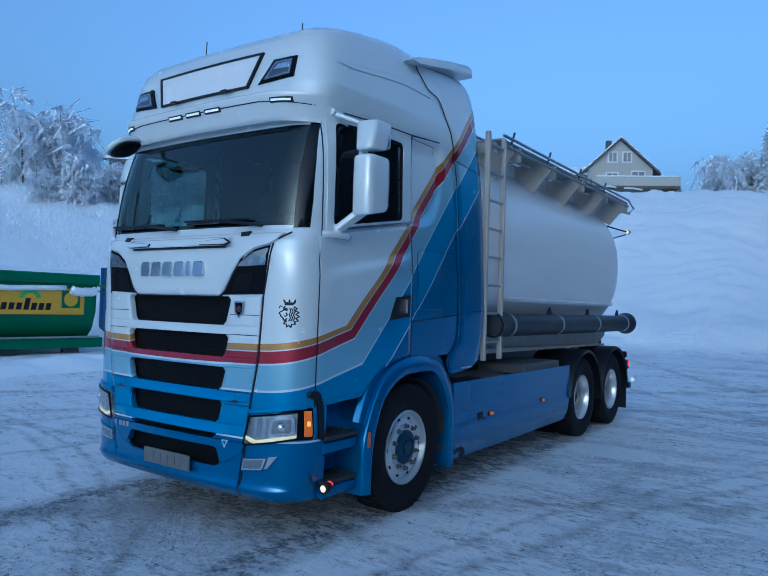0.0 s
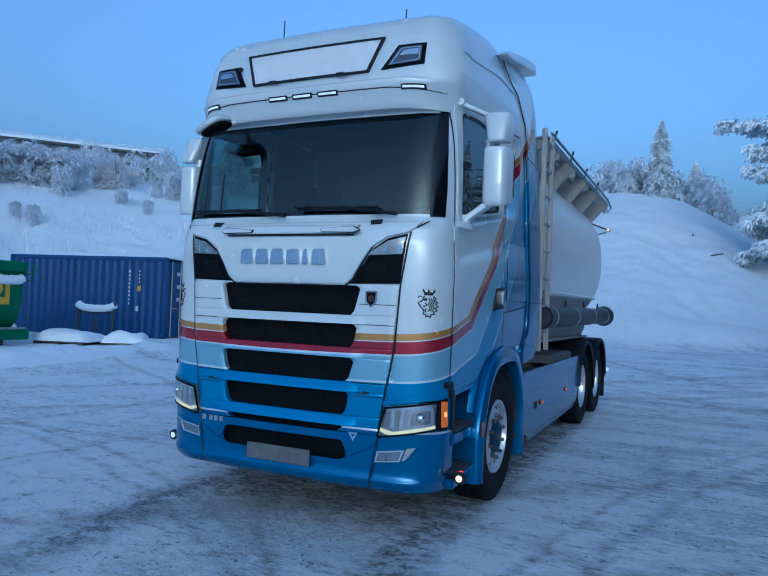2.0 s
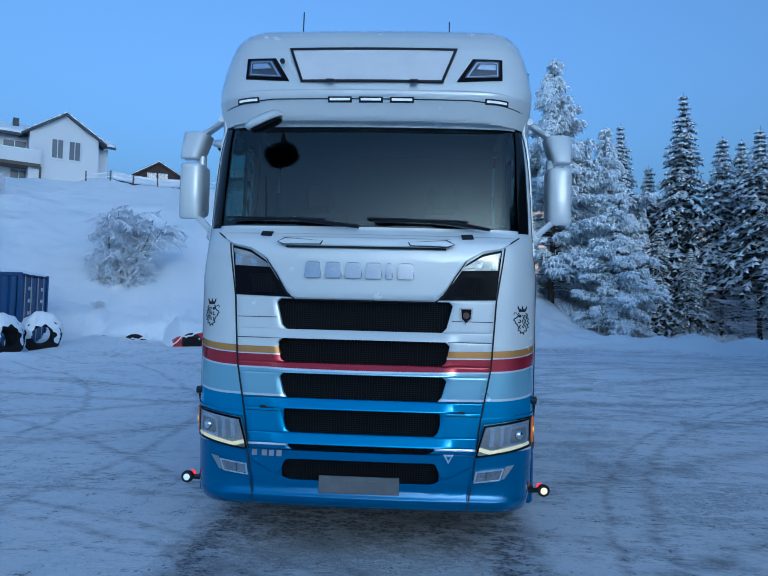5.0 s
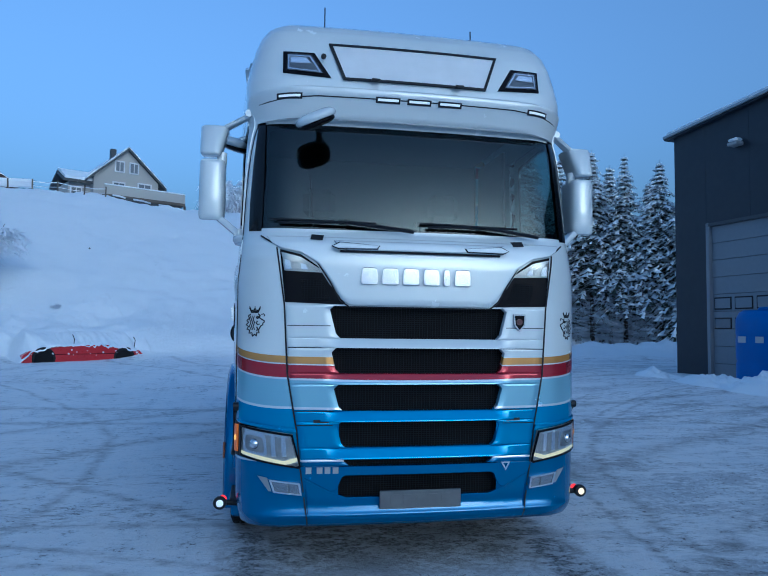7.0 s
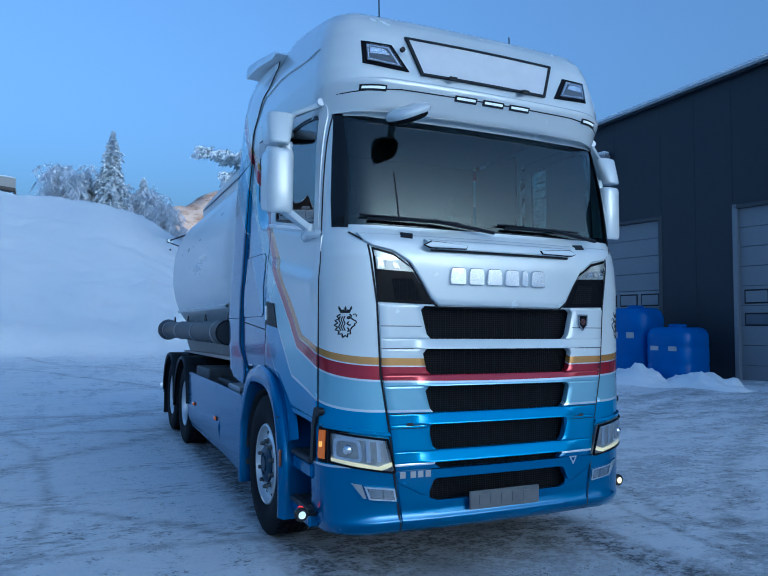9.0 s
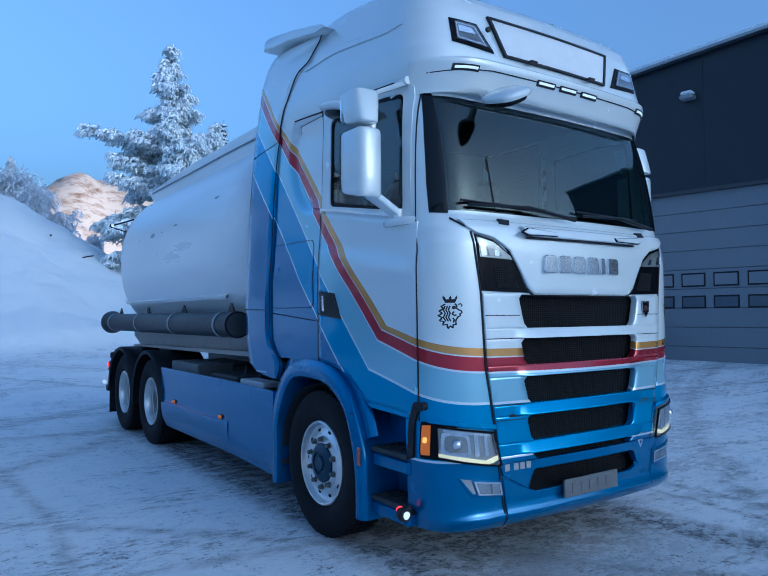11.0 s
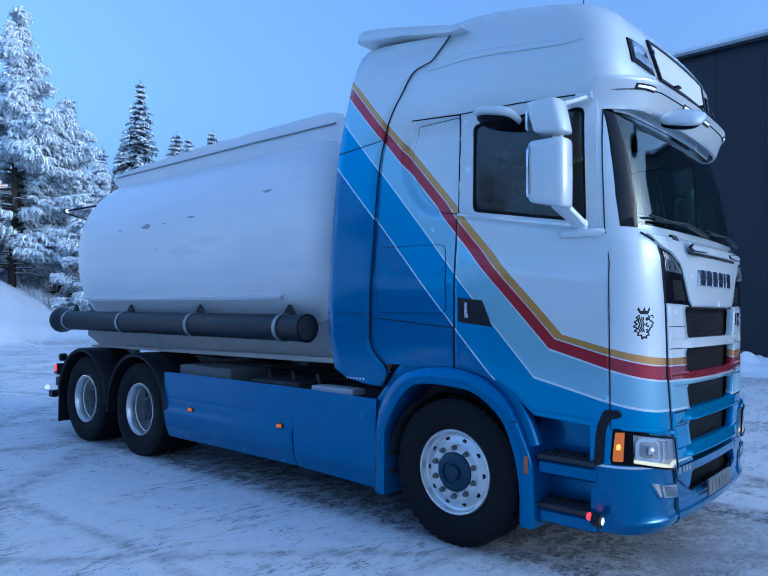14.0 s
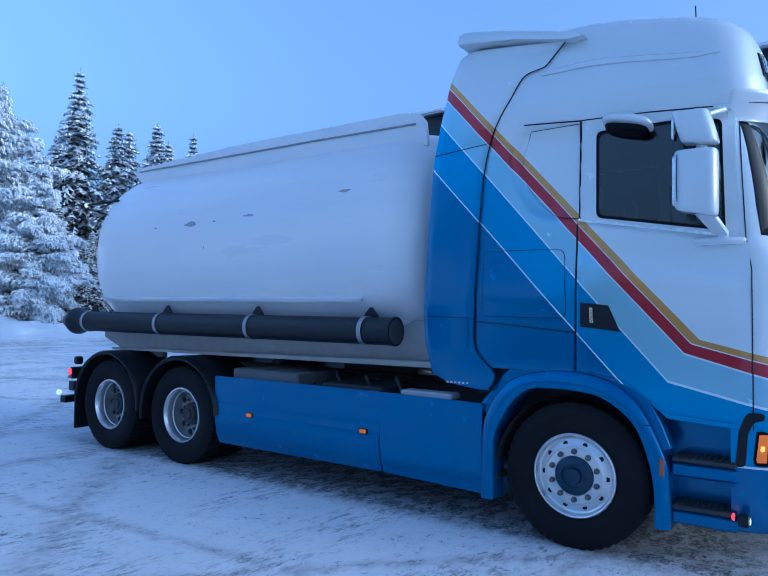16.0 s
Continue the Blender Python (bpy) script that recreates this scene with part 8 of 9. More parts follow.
g1 = "spruces behind the yard"
sp_a = tree_thing("spruce_tree", spruce(16.2, 3.7, 11, 0.22), (16.6, 38.4, ground_z(16.6, 38.4) - 0.2), "tall dark spruce loaded with snow", "tree", g1, S_NAMES, S_MATS)
sp_b = tree_thing("spruce_tree", spruce(13.0, 3.4, 23, 0.28), (18.4, 37.0, ground_z(18.4, 37.0) - 0.2), "dark spruce loaded with snow over bare frosted twigs", "tree", g1, S_NAMES, S_MATS)
sp_c = tree_thing("spruce_tree", spruce(13.0, 3.5, 37, 0.12), (12.9, 39.5, ground_z(12.9, 39.5) - 0.2), "dark spruce loaded with snow", "tree", g1, S_NAMES, S_MATS)
for k, (x, y, h, src) in enumerate(((13.6, 41.5, 15.0, sp_a), (19.4, 34.5, 12.6, sp_b), (20.5, 32.5, 12.2, sp_a), (21.6, 30.6, 11.4, sp_b), (22.4, 28.6, 11.6, sp_c), (20.2, 38.5, 13.2, sp_c), (21.8, 36.6, 12.6, sp_b), (23.6, 34.4, 11.5, sp_a), (15.2, 40.6, 12.0, sp_b), (17.6, 42.4, 13.0, sp_c), (23.2, 40.5, 12.4, sp_b), (25.2, 37.5, 11.8, sp_c), (25.0, 31.0, 12.0, sp_a), (26.5, 34.0, 11.0, sp_b), (11.8, 43.5, 12.5, sp_c), (14.5, 36.5, 7.5, sp_c), (16.0, 35.6, 6.0, sp_b))):
    base = {sp_a: 16.2, sp_b: 13.0, sp_c: 13.0}[src]
    put_tree(src, x, y, h, base, k * 1.7)
# conifers on the far side of the yard, mirrored in the truck's side windows
g2 = "trees across the yard"
for k, (x, y, h) in enumerate(((-24, -4, 9), (-26, -8, 11), (-23, -12, 10), (-28, 0, 10), (-25, -17, 12), (24, -16, 11), (27, -12, 12), (22, -21, 10), (29, -7, 11))):
    put_tree((sp_a, sp_b, sp_c)[k % 3], x, y, h, 13.5, k * 2.1)["group"] = g2


def pine(h, seed):
    """An old pine: whorls of heavy drooping boughs, clumped and loaded with snow, with gaps between them."""
    rng = random.Random(seed)
    trunk = tube(geo(), [(0, 0, -1.2), (0.08, 0.02, h * 0.3), (-0.05, 0.05, h * 0.6), (0.03, 0, h)], 0.20, 10, True, 0.03)
    dark, snow, limb = geo(), geo(), geo()
    boughs = [(0.60, math.radians(172), 4.4)]
    for w in range(17):
        t = 0.11 + 0.86 * w / 16
        prof = lerp([(0.15, 0.85), (0.3, 1.05), (0.45, 0.95), (0.6, 0.72), (0.75, 0.40), (0.86, 0.19), (1, 0.05)], t)
        for i in range(7):
            boughs.append((t + rng.uniform(-0.045, 0.045), rng.random() * 7, 3.7 * prof * rng.uniform(0.6, 1.15)))
    for t, a, L in boughs:
        d = Vector((math.cos(a), math.sin(a), rng.uniform(-0.05, 0.55)))
        p = Vector((0, 0, h * t))
        pts = [p + d * L * q - Vector((0, 0, 0.30 * L * q * q * (1.15 - t))) for q in (0, 0.25, 0.5, 0.75, 1.0)]
        tube(limb, pts, 0.06 * (1.1 - t) + 0.015, 5, False, 0.012)
        for k in range(max(5, int(L * 25))):
            q = rng.uniform(0.22, 1.0) * 3.99
            b = pts[int(q)].lerp(pts[int(q) + 1], q - int(q))
            sw = (0.10 + 0.20 * L * math.sin(math.pi * (0.15 + 0.8 * q / 4))) * rng.uniform(-1, 1)
            b = b + Vector((-math.sin(a), math.cos(a), 0)) * sw - Vector((0, 0, 0.25 * abs(sw) + rng.uniform(-0.28, 0.25)))
            # a clump of needles with a cap of snow on it
            r = rng.uniform(0.14, 0.32)
            for m in range(16):
                e = b + Vector((rng.gauss(0, 1), rng.gauss(0, 1), rng.gauss(-0.25, 0.6))).normalized() * r * rng.uniform(0.8, 1.5)
                wv = Vector((rng.uniform(-1, 1), rng.uniform(-1, 1), rng.uniform(-1, 1))) * 0.032
                add(dark, [b - wv, b + wv, e + wv * 0.6, e - wv * 0.6], [(0, 1, 2, 3)])
            # snow lies along the shoots in drooping fingers
            for m in range(3):
                w2 = a + rng.uniform(-1.1, 1.1)
                d2 = Vector((math.cos(w2), math.sin(w2), 0)) * r * rng.uniform(1.0, 1.9)
                up = Vector((0, 0, r * rng.uniform(0.15, 0.35)))
                tube(snow, [b - d2 * 0.2 + up * 0.4, b + d2 * 0.35 + up, b + d2 * 0.75 + up * 0.3, b + d2 - Vector((0, 0, r * rng.uniform(0.3, 0.9)))], r * rng.uniform(0.32, 0.46), 5, True, 0.03)
    for k in range(34):
        z = rng.uniform(0.6, h * 0.34)
        a = rng.random() * 7
        L = rng.uniform(1.0, 2.8)
        e = Vector((math.cos(a) * L, math.sin(a) * L, z + rng.uniform(-0.25, 0.5)))
        tube(limb, [Vector((0, 0, z)), Vector((e.x * 0.5, e.y * 0.5, z + 0.02)), e], 0.03, 4, False, 0.008)
        tube(snow, [Vector((0, 0, z + 0.04)), Vector((e.x * 0.5, e.y * 0.5, z + 0.06)), e + Vector((0, 0, 0.03))], 0.035, 4, False, 0.01)
    return trunk, dark, snow, limb


P_NAMES, P_MATS = ("trunk", "crown", "snow_load", "branchwork"), (BARK, PINE, SNOW, BARK)
pine_a = tree_thing("pine_tree", pine(13.4, 5), (7.7, 34.2, 2.7), "broad old pine heavy with snow on the bank", "tree", "pines", P_NAMES, P_MATS)
pine_a.matrix_world = Matrix.Translation((7.7, 34.2, 2.7))
for limbs in pine_a.children:
    if limbs.name.startswith("branchwork"):
        limbs["kind"] = "stuff"
p2 = copy_thing(pine_a, Matrix.Identity(4))
p2.matrix_world = Matrix.Translation((11.6, 37.6, ground_z(11.6, 37.6) - 0.2)) @ Euler((0, 0, 2.2)).to_matrix().to_4x4() @ Matrix.Diagonal((0.85, 0.85, 0.92, 1))
p3 = copy_thing(pine_a, Matrix.Identity(4))
p3.matrix_world = Matrix.Translation((10.6, 31.2, ground_z(10.6, 31.2) - 0.2)) @ Euler((0, 0, 4.4)).to_matrix().to_4x4() @ Matrix.Diagonal((0.62, 0.62, 0.6, 1))


def frosted(h, spread, seed, weep=0.5, dense_=1.0, stems=0, fat=1.0, low=0.2):
    """A leafless tree or shrub, every twig thick with hoar frost."""
    rng = random.Random(seed)
    wood, frost = geo(), geo()
    stems = stems or max(2, int(3 * spread / h * 2))
    for s in range(stems):
        a = rng.random() * 7
        p = Vector((rng.uniform(-0.15, 0.15) * spread, rng.uniform(-0.15, 0.15) * spread, -0.2))
        d = Vector((math.cos(a) * 0.35 * spread / h, math.sin(a) * 0.35 * spread / h, 1)).normalized()
        stem = [p]
        for k in range(5):
            d = (d + Vector((rng.uniform(-0.2, 0.2), rng.uniform(-0.2, 0.2), 0.05))).normalized()
            stem.append(stem[-1] + d * h * rng.uniform(0.14, 0.2))
        tube(wood, stem, 0.05 * h / 4, 5, False, 0.012)
        for k in range(int(22 * dense_)):
            q = rng.uniform(low, 1.0) * 4.99
            b = stem[int(q)].lerp(stem[int(q) + 1], q - int(q))
            a2 = rng.random() * 7
            L = spread * rng.uniform(0.2, 0.5)
            dd = Vector((math.cos(a2), math.sin(a2), rng.uniform(0.1, 0.8)))
            pts = [b + dd * L * t - Vector((0, 0, weep * L * t * t)) for t in (0, 0.4, 0.75, 1.0)]
            tube(frost, pts, 0.03, 3, False, 0.01)
            for m in range(int(16 * dense_)):
                t = rng.uniform(0.2, 1.0)
                c = pts[0].lerp(pts[3], t) + (pts[1] - pts[0].lerp(pts[3], 0.4)) * math.sin(math.pi * t)
                a3 = rng.random() * 7
                l2 = L * rng.uniform(0.15, 0.4)
                e = c + Vector((math.cos(a3), math.sin(a3), rng.uniform(-1.2, 0.5) * (0.4 + weep))) * l2
                wd = Vector((math.sin(a3), -math.cos(a3), 0.4)) * rng.uniform(0.03, 0.085) * fat
                add(frost, [c - wd, c + wd, e + wd * 0.3, e - wd * 0.3], [(0, 1, 2, 3)])
    return wood, frost


F_NAMES, F_MATS = ("trunk", "frosted_crown"), (WOOD, FROST)
g3 = "frosted shrubs on the bank"
fr_a = tree_thing("frosted_birch", frosted(7.0, 5.5, 3, 1.0, 1.9, 0, 1.25), (-40.0, 19.5, hill(-40, 19.5) - 0.2), "weeping birch white with hoar frost", "tree", g3, F_NAMES, F_MATS)
fr_b = tree_thing("frosted_shrub", frosted(3.9, 2.5, 9, 0.55, 1.9, 11, 0.62, 0.02), (-13.2, 24.8, hill(-13.2, 24.8) - 0.2), "bushy shrub white with hoar frost on the bank", "shrub", g3, F_NAMES, F_MATS)
fr_c = tree_thing("frosted_birch", frosted(4.6, 2.0, 17, 1.0, 2.1, 4, 1.1), (-27.0, 33.2, hill(-27.0, 33.2) - 0.2), "slim birch white with hoar frost", "tree", g3, F_NAMES, F_MATS)


def put_frost(src, x, y, s, turn):
    c = copy_thing(src, Matrix.Identity(4))
    c.matrix_world = Matrix.Translation((x, y, hill(x, y) - 0.25)) @ Euler((0, 0, turn)).to_matrix().to_4x4() @ Matrix.Diagonal((s, s, s, 1))
    return c


rs = random.Random(77)
for x, y, s, src in ((-44, 24, 0.7, fr_a), (-34.6, 17.3, 0.6, fr_b), (-33.2, 19.0, 0.62, fr_b), (-33.4, 18.6, 0.8, fr_c), (-33.7, 21.3, 0.8, fr_b), (-32.9, 22.5, 0.85, fr_b), (-31.8, 23.7, 0.8, fr_b), (-30.6, 26.2, 0.7, fr_b), (-27.6, 28.8, 0.55, fr_b), (-36, 21.5, 0.4, fr_a), (-35, 27, 0.4, fr_a), (-30, 22, 0.5, fr_c), (-26.5, 27.5, 0.6, fr_b), (-32, 30.5, 0.42, fr_a), (-34, 34, 0.42, fr_a), (-38, 31, 0.42, fr_a), (-41, 29, 0.6, fr_c), (-30, 35.5, 0.4, fr_a), (-24.5, 33.0, 0.4, fr_c),
                     (-3.5, 52, 0.62, fr_a), (-1.5, 54, 0.55, fr_a), (1.6, 52.5, 0.55, fr_a), (3.2, 50.5, 0.45, fr_a), (5.0, 50, 0.34, fr_a), (-5.0, 53.5, 0.5, fr_c), (6.4, 47, 0.40, fr_b), (7.6, 44.5, 0.32, fr_b), (9.5, 43, 0.34, fr_b), (8.6, 39.5, 0.55, fr_b), (9.4, 36.2, 0.5, fr_b), (10.6, 33.4, 0.42, fr_b), (9.2, 32.4, 0.3, fr_b),
                     (-13.8, 26.3, 0.35, fr_b), (-12.6, 21.9, 0.16, fr_b), (-9.0, 24.7, 0.12, fr_b)):
    put_frost(src, x, y, s, rs.random() * 6)
# rimed grass and brush on the slope above the containers
rb = random.Random(31)
g = geo()
while len(g[1]) < 26000:
    x, y = rb.uniform(-46, -21), rb.uniform(6, 33)
    z = hill(x, y)
    if z < 2.2 or z > 11.5 or noise.noise((x * 0.25, y * 0.25, 8.0)) + 0.25 * noise.noise((x * 0.9, y * 0.9, 3.0)) < -0.25 + 0.75 * smooth(19, 25, y) + rb.uniform(-0.15, 0.15):
        continue
    for q in range(rb.randint(2, 5)):
        a, h = rb.random() * 7, rb.uniform(0.08, 0.34)
        b0 = Vector((x + rb.uniform(-0.25, 0.25), y + rb.uniform(-0.25, 0.25), z - 0.08))
        d = Vector((math.cos(a), math.sin(a), 0)) * h * rb.uniform(0.1, 0.7)
        m1, tip = b0 + d * 0.4 + Vector((0, 0, h * 0.75)), b0 + d + Vector((0, 0, h * rb.uniform(0.7, 1.0)))
        wv = Vector((-math.sin(a), math.cos(a), 0.2)) * rb.uniform(0.008, 0.022)
        add(g, [b0 - wv * 0.6, b0 + wv * 0.6, m1 + wv, m1 - wv, tip], [(0, 1, 2, 3), (3, 2, 4)])
while len(g[1]) < 60000:
    x = rb.uniform(8, 24)
    y = 32.6 - 0.12 * (x - 13) + rb.gauss(0, 0.7)
    z = ground_z(x, y)
    for q in range(rb.randint(2, 5)):
        a, h = rb.random() * 7, rb.uniform(0.12, 0.6)
        b0 = Vector((x + rb.uniform(-0.2, 0.2), y + rb.uniform(-0.2, 0.2), z - 0.08))
        d = Vector((math.cos(a), math.sin(a), 0)) * h * rb.uniform(0.2, 0.6)
        m1, tip = b0 + d * 0.4 + Vector((0, 0, h * 0.75)), b0 + d + Vector((0, 0, h * rb.uniform(0.8, 1.1)))
        wv = Vector((-math.sin(a), math.cos(a), 0.2)) * rb.uniform(0.015, 0.04)
        add(g, [b0 - wv * 0.6, b0 + wv * 0.6, m1 + wv, m1 - wv, tip], [(0, 1, 2, 3), (3, 2, 4)])
tagged(part("frosted_brush", g, TWIG, soft=False), "low brush and grass white with rime on the slope", "brush", kind="stuff")
for k in range(16):
    x, y = rs.uniform(-38, -24), rs.uniform(16, 30)
    if hill(x, y) > 4.5:
        put_frost(fr_c, x, y, rs.uniform(0.25, 0.42), rs.random() * 6)
R_MATS = (BARK, RIME, SNOW, FROST)
tree_thing("spruce_tree", spruce(6.8, 2.0, 61, 0.0), (-0.6, 52.0, ground_z(-0.6, 52.0) - 0.2), "slender spruce white with rime on the crest", "tree", "rimed trees on the crest", S_NAMES, R_MATS)
rim_b = tree_thing("spruce_tree", spruce(4.2, 1.5, 67, 0.0), (1.9, 54.0, ground_z(1.9, 54.0) - 0.2), "small spruce white with rime on the crest", "tree", "rimed trees on the crest", S_NAMES, R_MATS)
put_tree(rim_b, -2.3, 53.5, 3.6, 4.2, 2.4)

# ---- fence posts, sticks and stones on the bank ----
for k, (x, y) in enumerate(((-31.8, 30.2), (-26.3, 29.4), (-36, 24), (-38.5, 21.3), (-34, 26.4), (-29, 30), (-41, 18))):
    z = hill(x, y)
    tagged(part("fence_post", tube(geo(), [(x, y, z - 0.3), (x, y, z + 1.15)], 0.09, 8), WOOD), "weathered fence post in the snow", "fence post", "fence posts")
rf = random.Random(12)
NET = [-25.3, -23.5, -21.8, -19.95, -18.2, -16.7, -15.1, -13.4, -12.0]
for k, x in enumerate(NET):
    y = 46.5 + 0.12 * (x + 12)
    z = ground_z(x, y)
    f_ = empty("fence_post", (x, y, z), "dark garden fence post with a snow-covered net", "fence post", "garden fence posts")
    lean = rf.uniform(-0.06, 0.06)
    part("post", tube(geo(), [(0, 0, -0.3), (lean, 0, 0.78)], 0.055, 6), WOOD, f_)
    if k < len(NET) - 1:
        x1 = NET[k + 1]
        y1 = 46.5 + 0.12 * (x1 + 12)
        d = Vector((x1 - x, y1 - y, ground_z(x1, y1) - z))
        part("rail", tube(geo(), [Vector((0, 0, 0.62)), d * 0.5 + Vector((0, 0, 0.56)), d + Vector((0, 0, 0.62))], 0.03, 5), FROST, f_)
        part("rail", tube(geo(), [Vector((0, 0, 0.30)), d * 0.5 + Vector((0, 0, 0.27)), d + Vector((0, 0, 0.30))], 0.02, 5), FROST, f_)
        if 1 <= k <= 4:
            v = [tuple(d * (i / 12) + Vector((0, 0.10 + off, (0.18, 0.80)[j] + 0.03 * noise.noise((i * 0.8 + k * 7, j, 2.0))))) for off in (0.0, 0.07) for j in (0, 1) for i in range(13)]
            f = [(i, i + 1, i + 14, i + 13) for i in range(12)] + [(i + 39, i + 40, i + 27, i + 26) for i in range(12)] + [(i + 13, i + 14, i + 40, i + 39) for i in range(12)] + [(i + 27, i + 1, i, i + 26) for i in range(12)]
            part("snow_net", (v, f), FROST, f_, "net filled with frozen snow", angle=180)
sx, sy = 3.2, 33.0
tagged(part("stick", tube(geo(), [(sx - 0.35, sy, hill(sx, sy) + 0.05), (sx, sy, hill(sx, sy) + 0.14), (sx + 0.35, sy + 0.1, hill(sx + .3, sy) + 0.32)], 0.035, 6), BARK), "bare stick lying on the snow bank", "stick")
for x, y, r in ((2.1, 36.5, 0.06), (-9.2, 30.5, 0.045), (4.6, 37, 0.055)):
    g = lathe(geo(), [(0.0, -r), (r, -r * 0.3), (r * 0.9, r * 0.4), (0.3 * r, r * 0.8), (0, r * 0.8)], (x, y, hill(x, y) + r * 0.4), 'z', 9)
    tagged(part("stone", g, IRON), "dark stone poking out of the snow", "stone", "stones on the bank")


# ---- houses on the plateau ----
def house(at, turn, w, d, wall_h, roof_h, material, label, wins, deck=None, gable_front=True, chimney=True):
    """Gable faces local -y. w: gable width, d: depth."""
    e = empty("house", at, label, "house", "houses above the bank", turn=turn)
    front = [(-w / 2, -1.5), (w / 2, -1.5), (w / 2, wall_h), (0, wall_h + roof_h), (-w / 2, wall_h)] if gable_front else [(-w / 2, -1.5), (w / 2, -1.5), (w / 2, wall_h), (-w / 2, wall_h)]
    if gable_front:
        part("wall", prism(geo(), front, 'y', 0, d), material, e)
        for s in (-1, 1):
            k = Vector((w / 2, -roof_h)).normalized()
            q = [(s * -0.0, wall_h + roof_h + 0.12), (s * (w / 2 + 0.6), wall_h - roof_h * 1.2 / w + 0.12), (s * (w / 2 + 0.6), wall_h - roof_h * 1.2 / w - 0.08), (0, wall_h + roof_h - 0.08)]
            part("roof", prism(geo(), q, 'y', -0.34, d + 0.5), H_BROWN if material is H_BROWN else DARKFRAME, e)
            part("roof_snow", prism(geo(), [(p[0], p[1] + 0.12) for p in q], 'y', -0.28, d + 0.4), SNOW, e, "snow on the roof")
    else:
        part("wall", prism(geo(), front, 'y', 0, d), material, e)
        for s, y0 in ((-1, -0.7), (1, d + 0.7)):
            q = [(y0, wall_h - 0.1), (d / 2, wall_h + roof_h), (d / 2, wall_h + roof_h + 0.2), (y0, wall_h + 0.12)]
            part("roof", prism(geo(), q, 'x', -w / 2 - 0.5, w / 2 + 0.5), DARKFRAME, e)
            part("roof_snow", prism(geo(), [(p[0], p[1] + 0.22) for p in q], 'x', -w / 2 - 0.4, w / 2 + 0.4), SNOW, e, "snow on the roof")
    for x, z, ww, hh in wins:
        wd = part("window", box(geo(), (x - ww / 2 - 0.12, -0.07, z - hh / 2 - 0.12), (x + ww / 2 + 0.12, 0.0, z + hh / 2 + 0.12), 0.02), H_WHITE, e, "white framed window")
        part("pane", box(geo(), (x - ww / 2, -0.09, z - hh / 2), (x - 0.03, -0.03, z + hh / 2)), PANE, wd)
        part("pane", box(geo(), (x + 0.03, -0.09, z - hh / 2), (x + ww / 2, -0.03, z + hh / 2)), PANE, wd)
    if chimney:
        part("chimney", box(geo(), (-w * 0.1 - 0.22, d * 0.24, wall_h), (-w * 0.1 + 0.22, d * 0.24 + 0.45, wall_h + roof_h + 0.42), 0.02), DARKFRAME, e)
    if deck:
        x0, x1, y0, z, rail = deck
        part("deck", box(geo(), (x0, y0, z - 0.25), (x1, 0.1, z)), WOOD, e, "wooden deck")
        part("deck_rail", box(geo(), (x0, y0, z), (x1, y0 + 0.08, z + rail)), H_WHITE if material is H_WHITE else H_GREY, e)
        part("rail_snow", box(geo(), (x0, y0 - 0.05, z + rail), (x1, y0 + 0.14, z + rail + 0.1), 0.03), SNOW, e)
        n = max(2, int((x1 - x0) / 2.2))
        for k in range(n + 1):
            xx = x0 + (x1 - x0) * k / n
            part("deck_post", box(geo(), (xx - 0.08, y0, z - 2.4), (xx + 0.08, y0 + 0.16, z - 0.2)), WOOD, e)
    return e


house((-11.87, 53.47, 10.2), 28, 5.2, 8.5, 3.5, 2.4, H_GREY, "grey wooden house with a snowy gable roof and a deck", ((-0.62, 4.41, 0.58, 0.74), (0.53, 4.41, 0.58, 0.74), (-0.65, 2.78, 0.8, 0.5), (1.44, 2.72, 0.95, 0.9)), (-2.2, 4.35, -1.6, 1.75, 0.72))
house((-15.25, 52.8, 10.3), 28, 1.9, 3.4, 2.75, 0.9, H_GREY, "low grey wing with snow on its roof", ((-0.35, 1.9, 0.7, 0.8),), None, False, False)
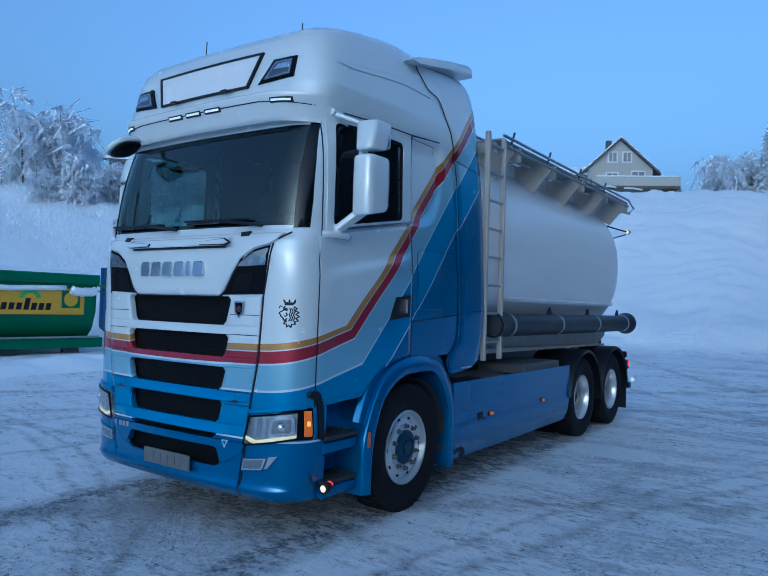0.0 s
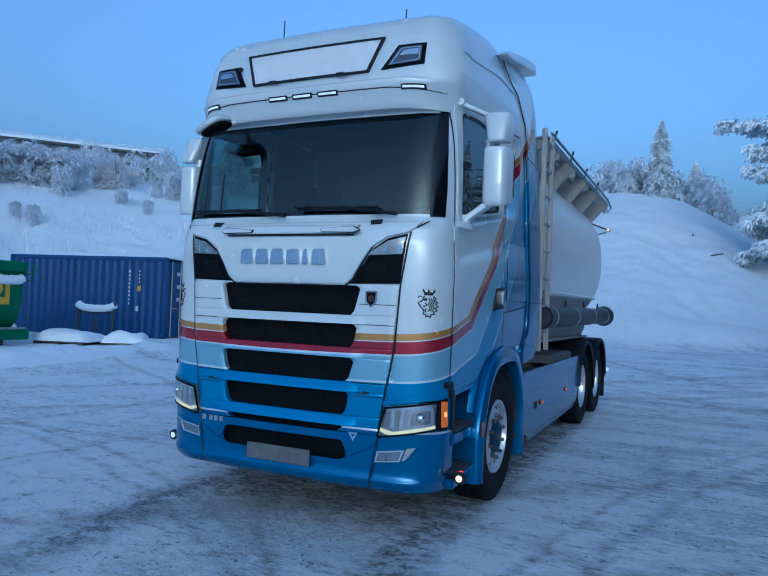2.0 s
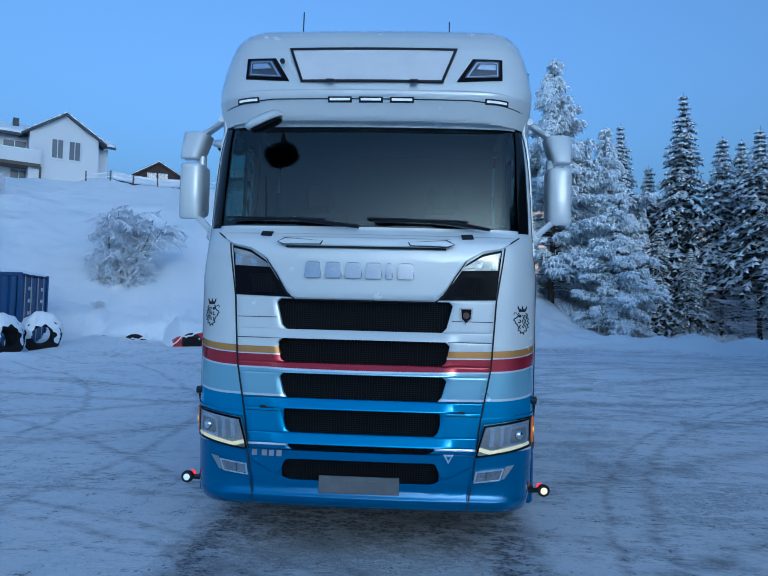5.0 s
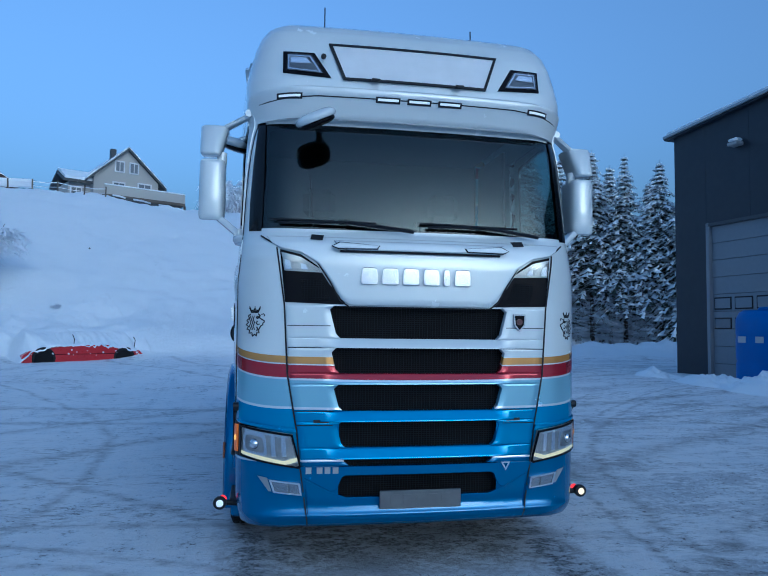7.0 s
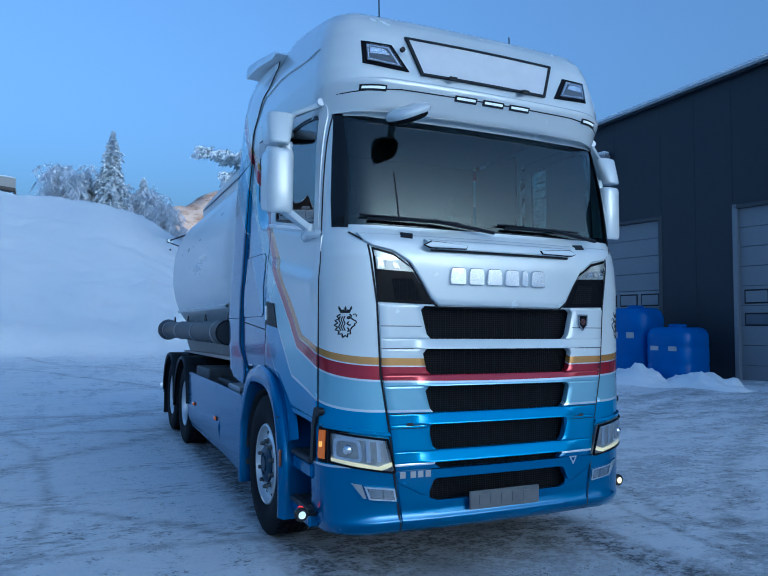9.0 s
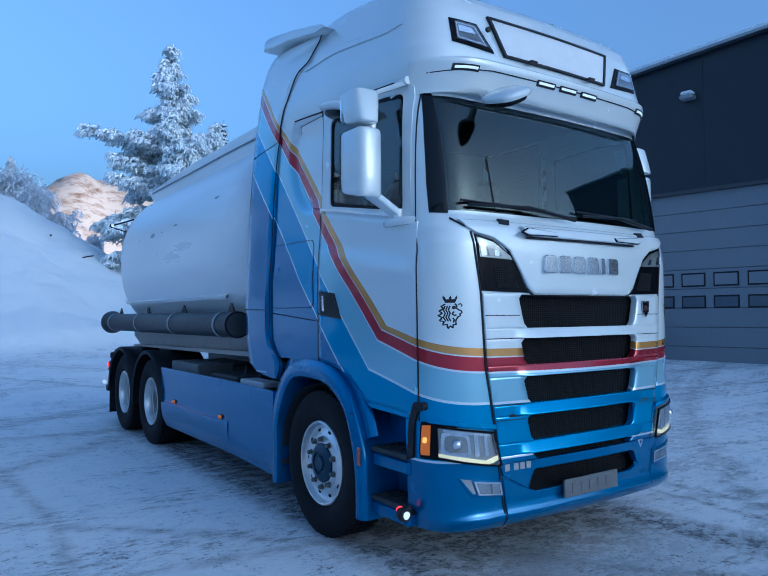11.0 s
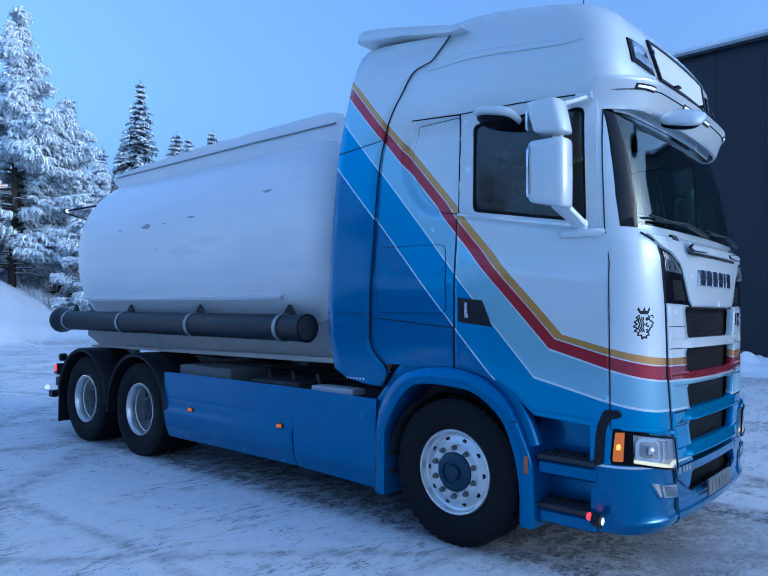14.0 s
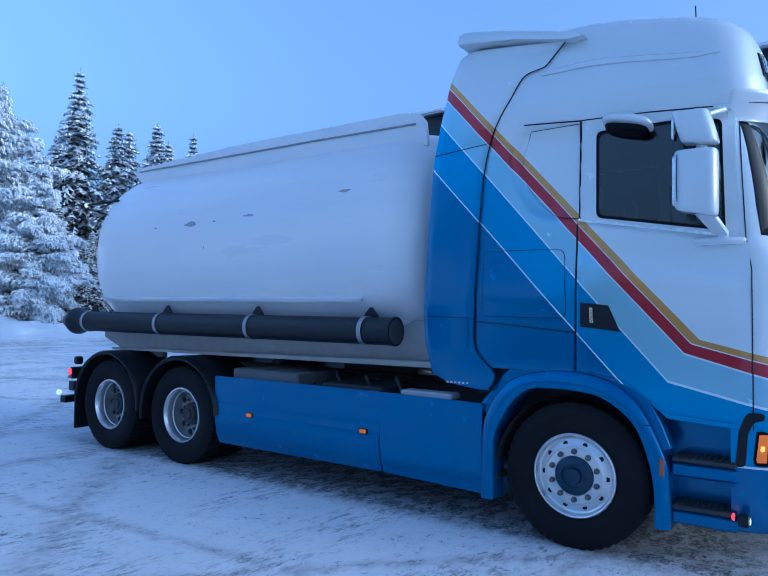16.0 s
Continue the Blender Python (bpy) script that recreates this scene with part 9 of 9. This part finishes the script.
# dark planks stacked on the slope below the deck
stack = empty("timber_stack", (-11.87, 53.47, 10.2), "dark planks stacked under the deck with snow on them", "timber", turn=28)
for k in range(5):
    g = box(geo(), (-1.75 + 0.45 * k, -2.02 - 0.03 * (k % 2), 1.50 - 0.17 * k), (4.2 - 0.12 * k, -1.72, 1.64 - 0.17 * k), 0.015)
    g = ([(x, y, z - 0.085 * (x + 1.5)) for x, y, z in g[0]], g[1])
    part("plank", g, DARKFRAME, stack)
for x, w in ((-1.2, 0.5), (0.6, 0.7), (2.4, 0.45), (3.6, 0.3)):
    g = tube(geo(), [(x - w, -2.02, 1.60 - 0.085 * (x + 1.5 - w)), (x, -2.04, 1.63 - 0.085 * (x + 1.5)), (x + w, -2.02, 1.58 - 0.085 * (x + 1.5 + w))], 0.07, 8)
    part("snow_lump", g, SNOW, stack, "snow caught on the planks", angle=180)
house((-29.4, 69.0, 14.2), 20, 6.8, 9.0, 2.0, 2.0, H_BROWN, "dark brown wooden house with a snowy roof", ((-0.75, 2.45, 0.75, 0.6), (0.45, 2.45, 0.75, 0.6)), None, True, False)
house((-31.6, 48.4, 11.9), 38.7, 11.5, 8.0, 3.6, 1.5, H_WHITE, "white wooden house with a long balcony", ((-3.6, 2.4, 1.2, 1.5), (-1.4, 2.4, 1.6, 1.5), (-3.4, 0.3, 1.6, 1.0), (-1.0, 0.3, 1.2, 1.0)), (-6.2, 0.3, -1.8, 1.2, 1.0), False)
house((-29.1, 48.6, 11.9), 38.7, 5.2, 7.0, 3.9, 1.7, H_WHITE, "white gable wing with tall windows", ((-0.55, 2.7, 0.8, 1.5), (0.75, 2.7, 0.8, 1.5)), None, True, False)
house((-44.0, 35.0, 10.4), 48, 13.0, 8.0, 3.0, 1.1, H_GREY, "low grey house with a wide snowy roof and a veranda", ((-3.0, 1.5, 2.0, 1.4), (1.0, 1.5, 2.0, 1.4), (4.0, 1.5, 1.4, 1.4)), (-6.4, 6.4, -2.4, 0.4, 0.95), False, False)
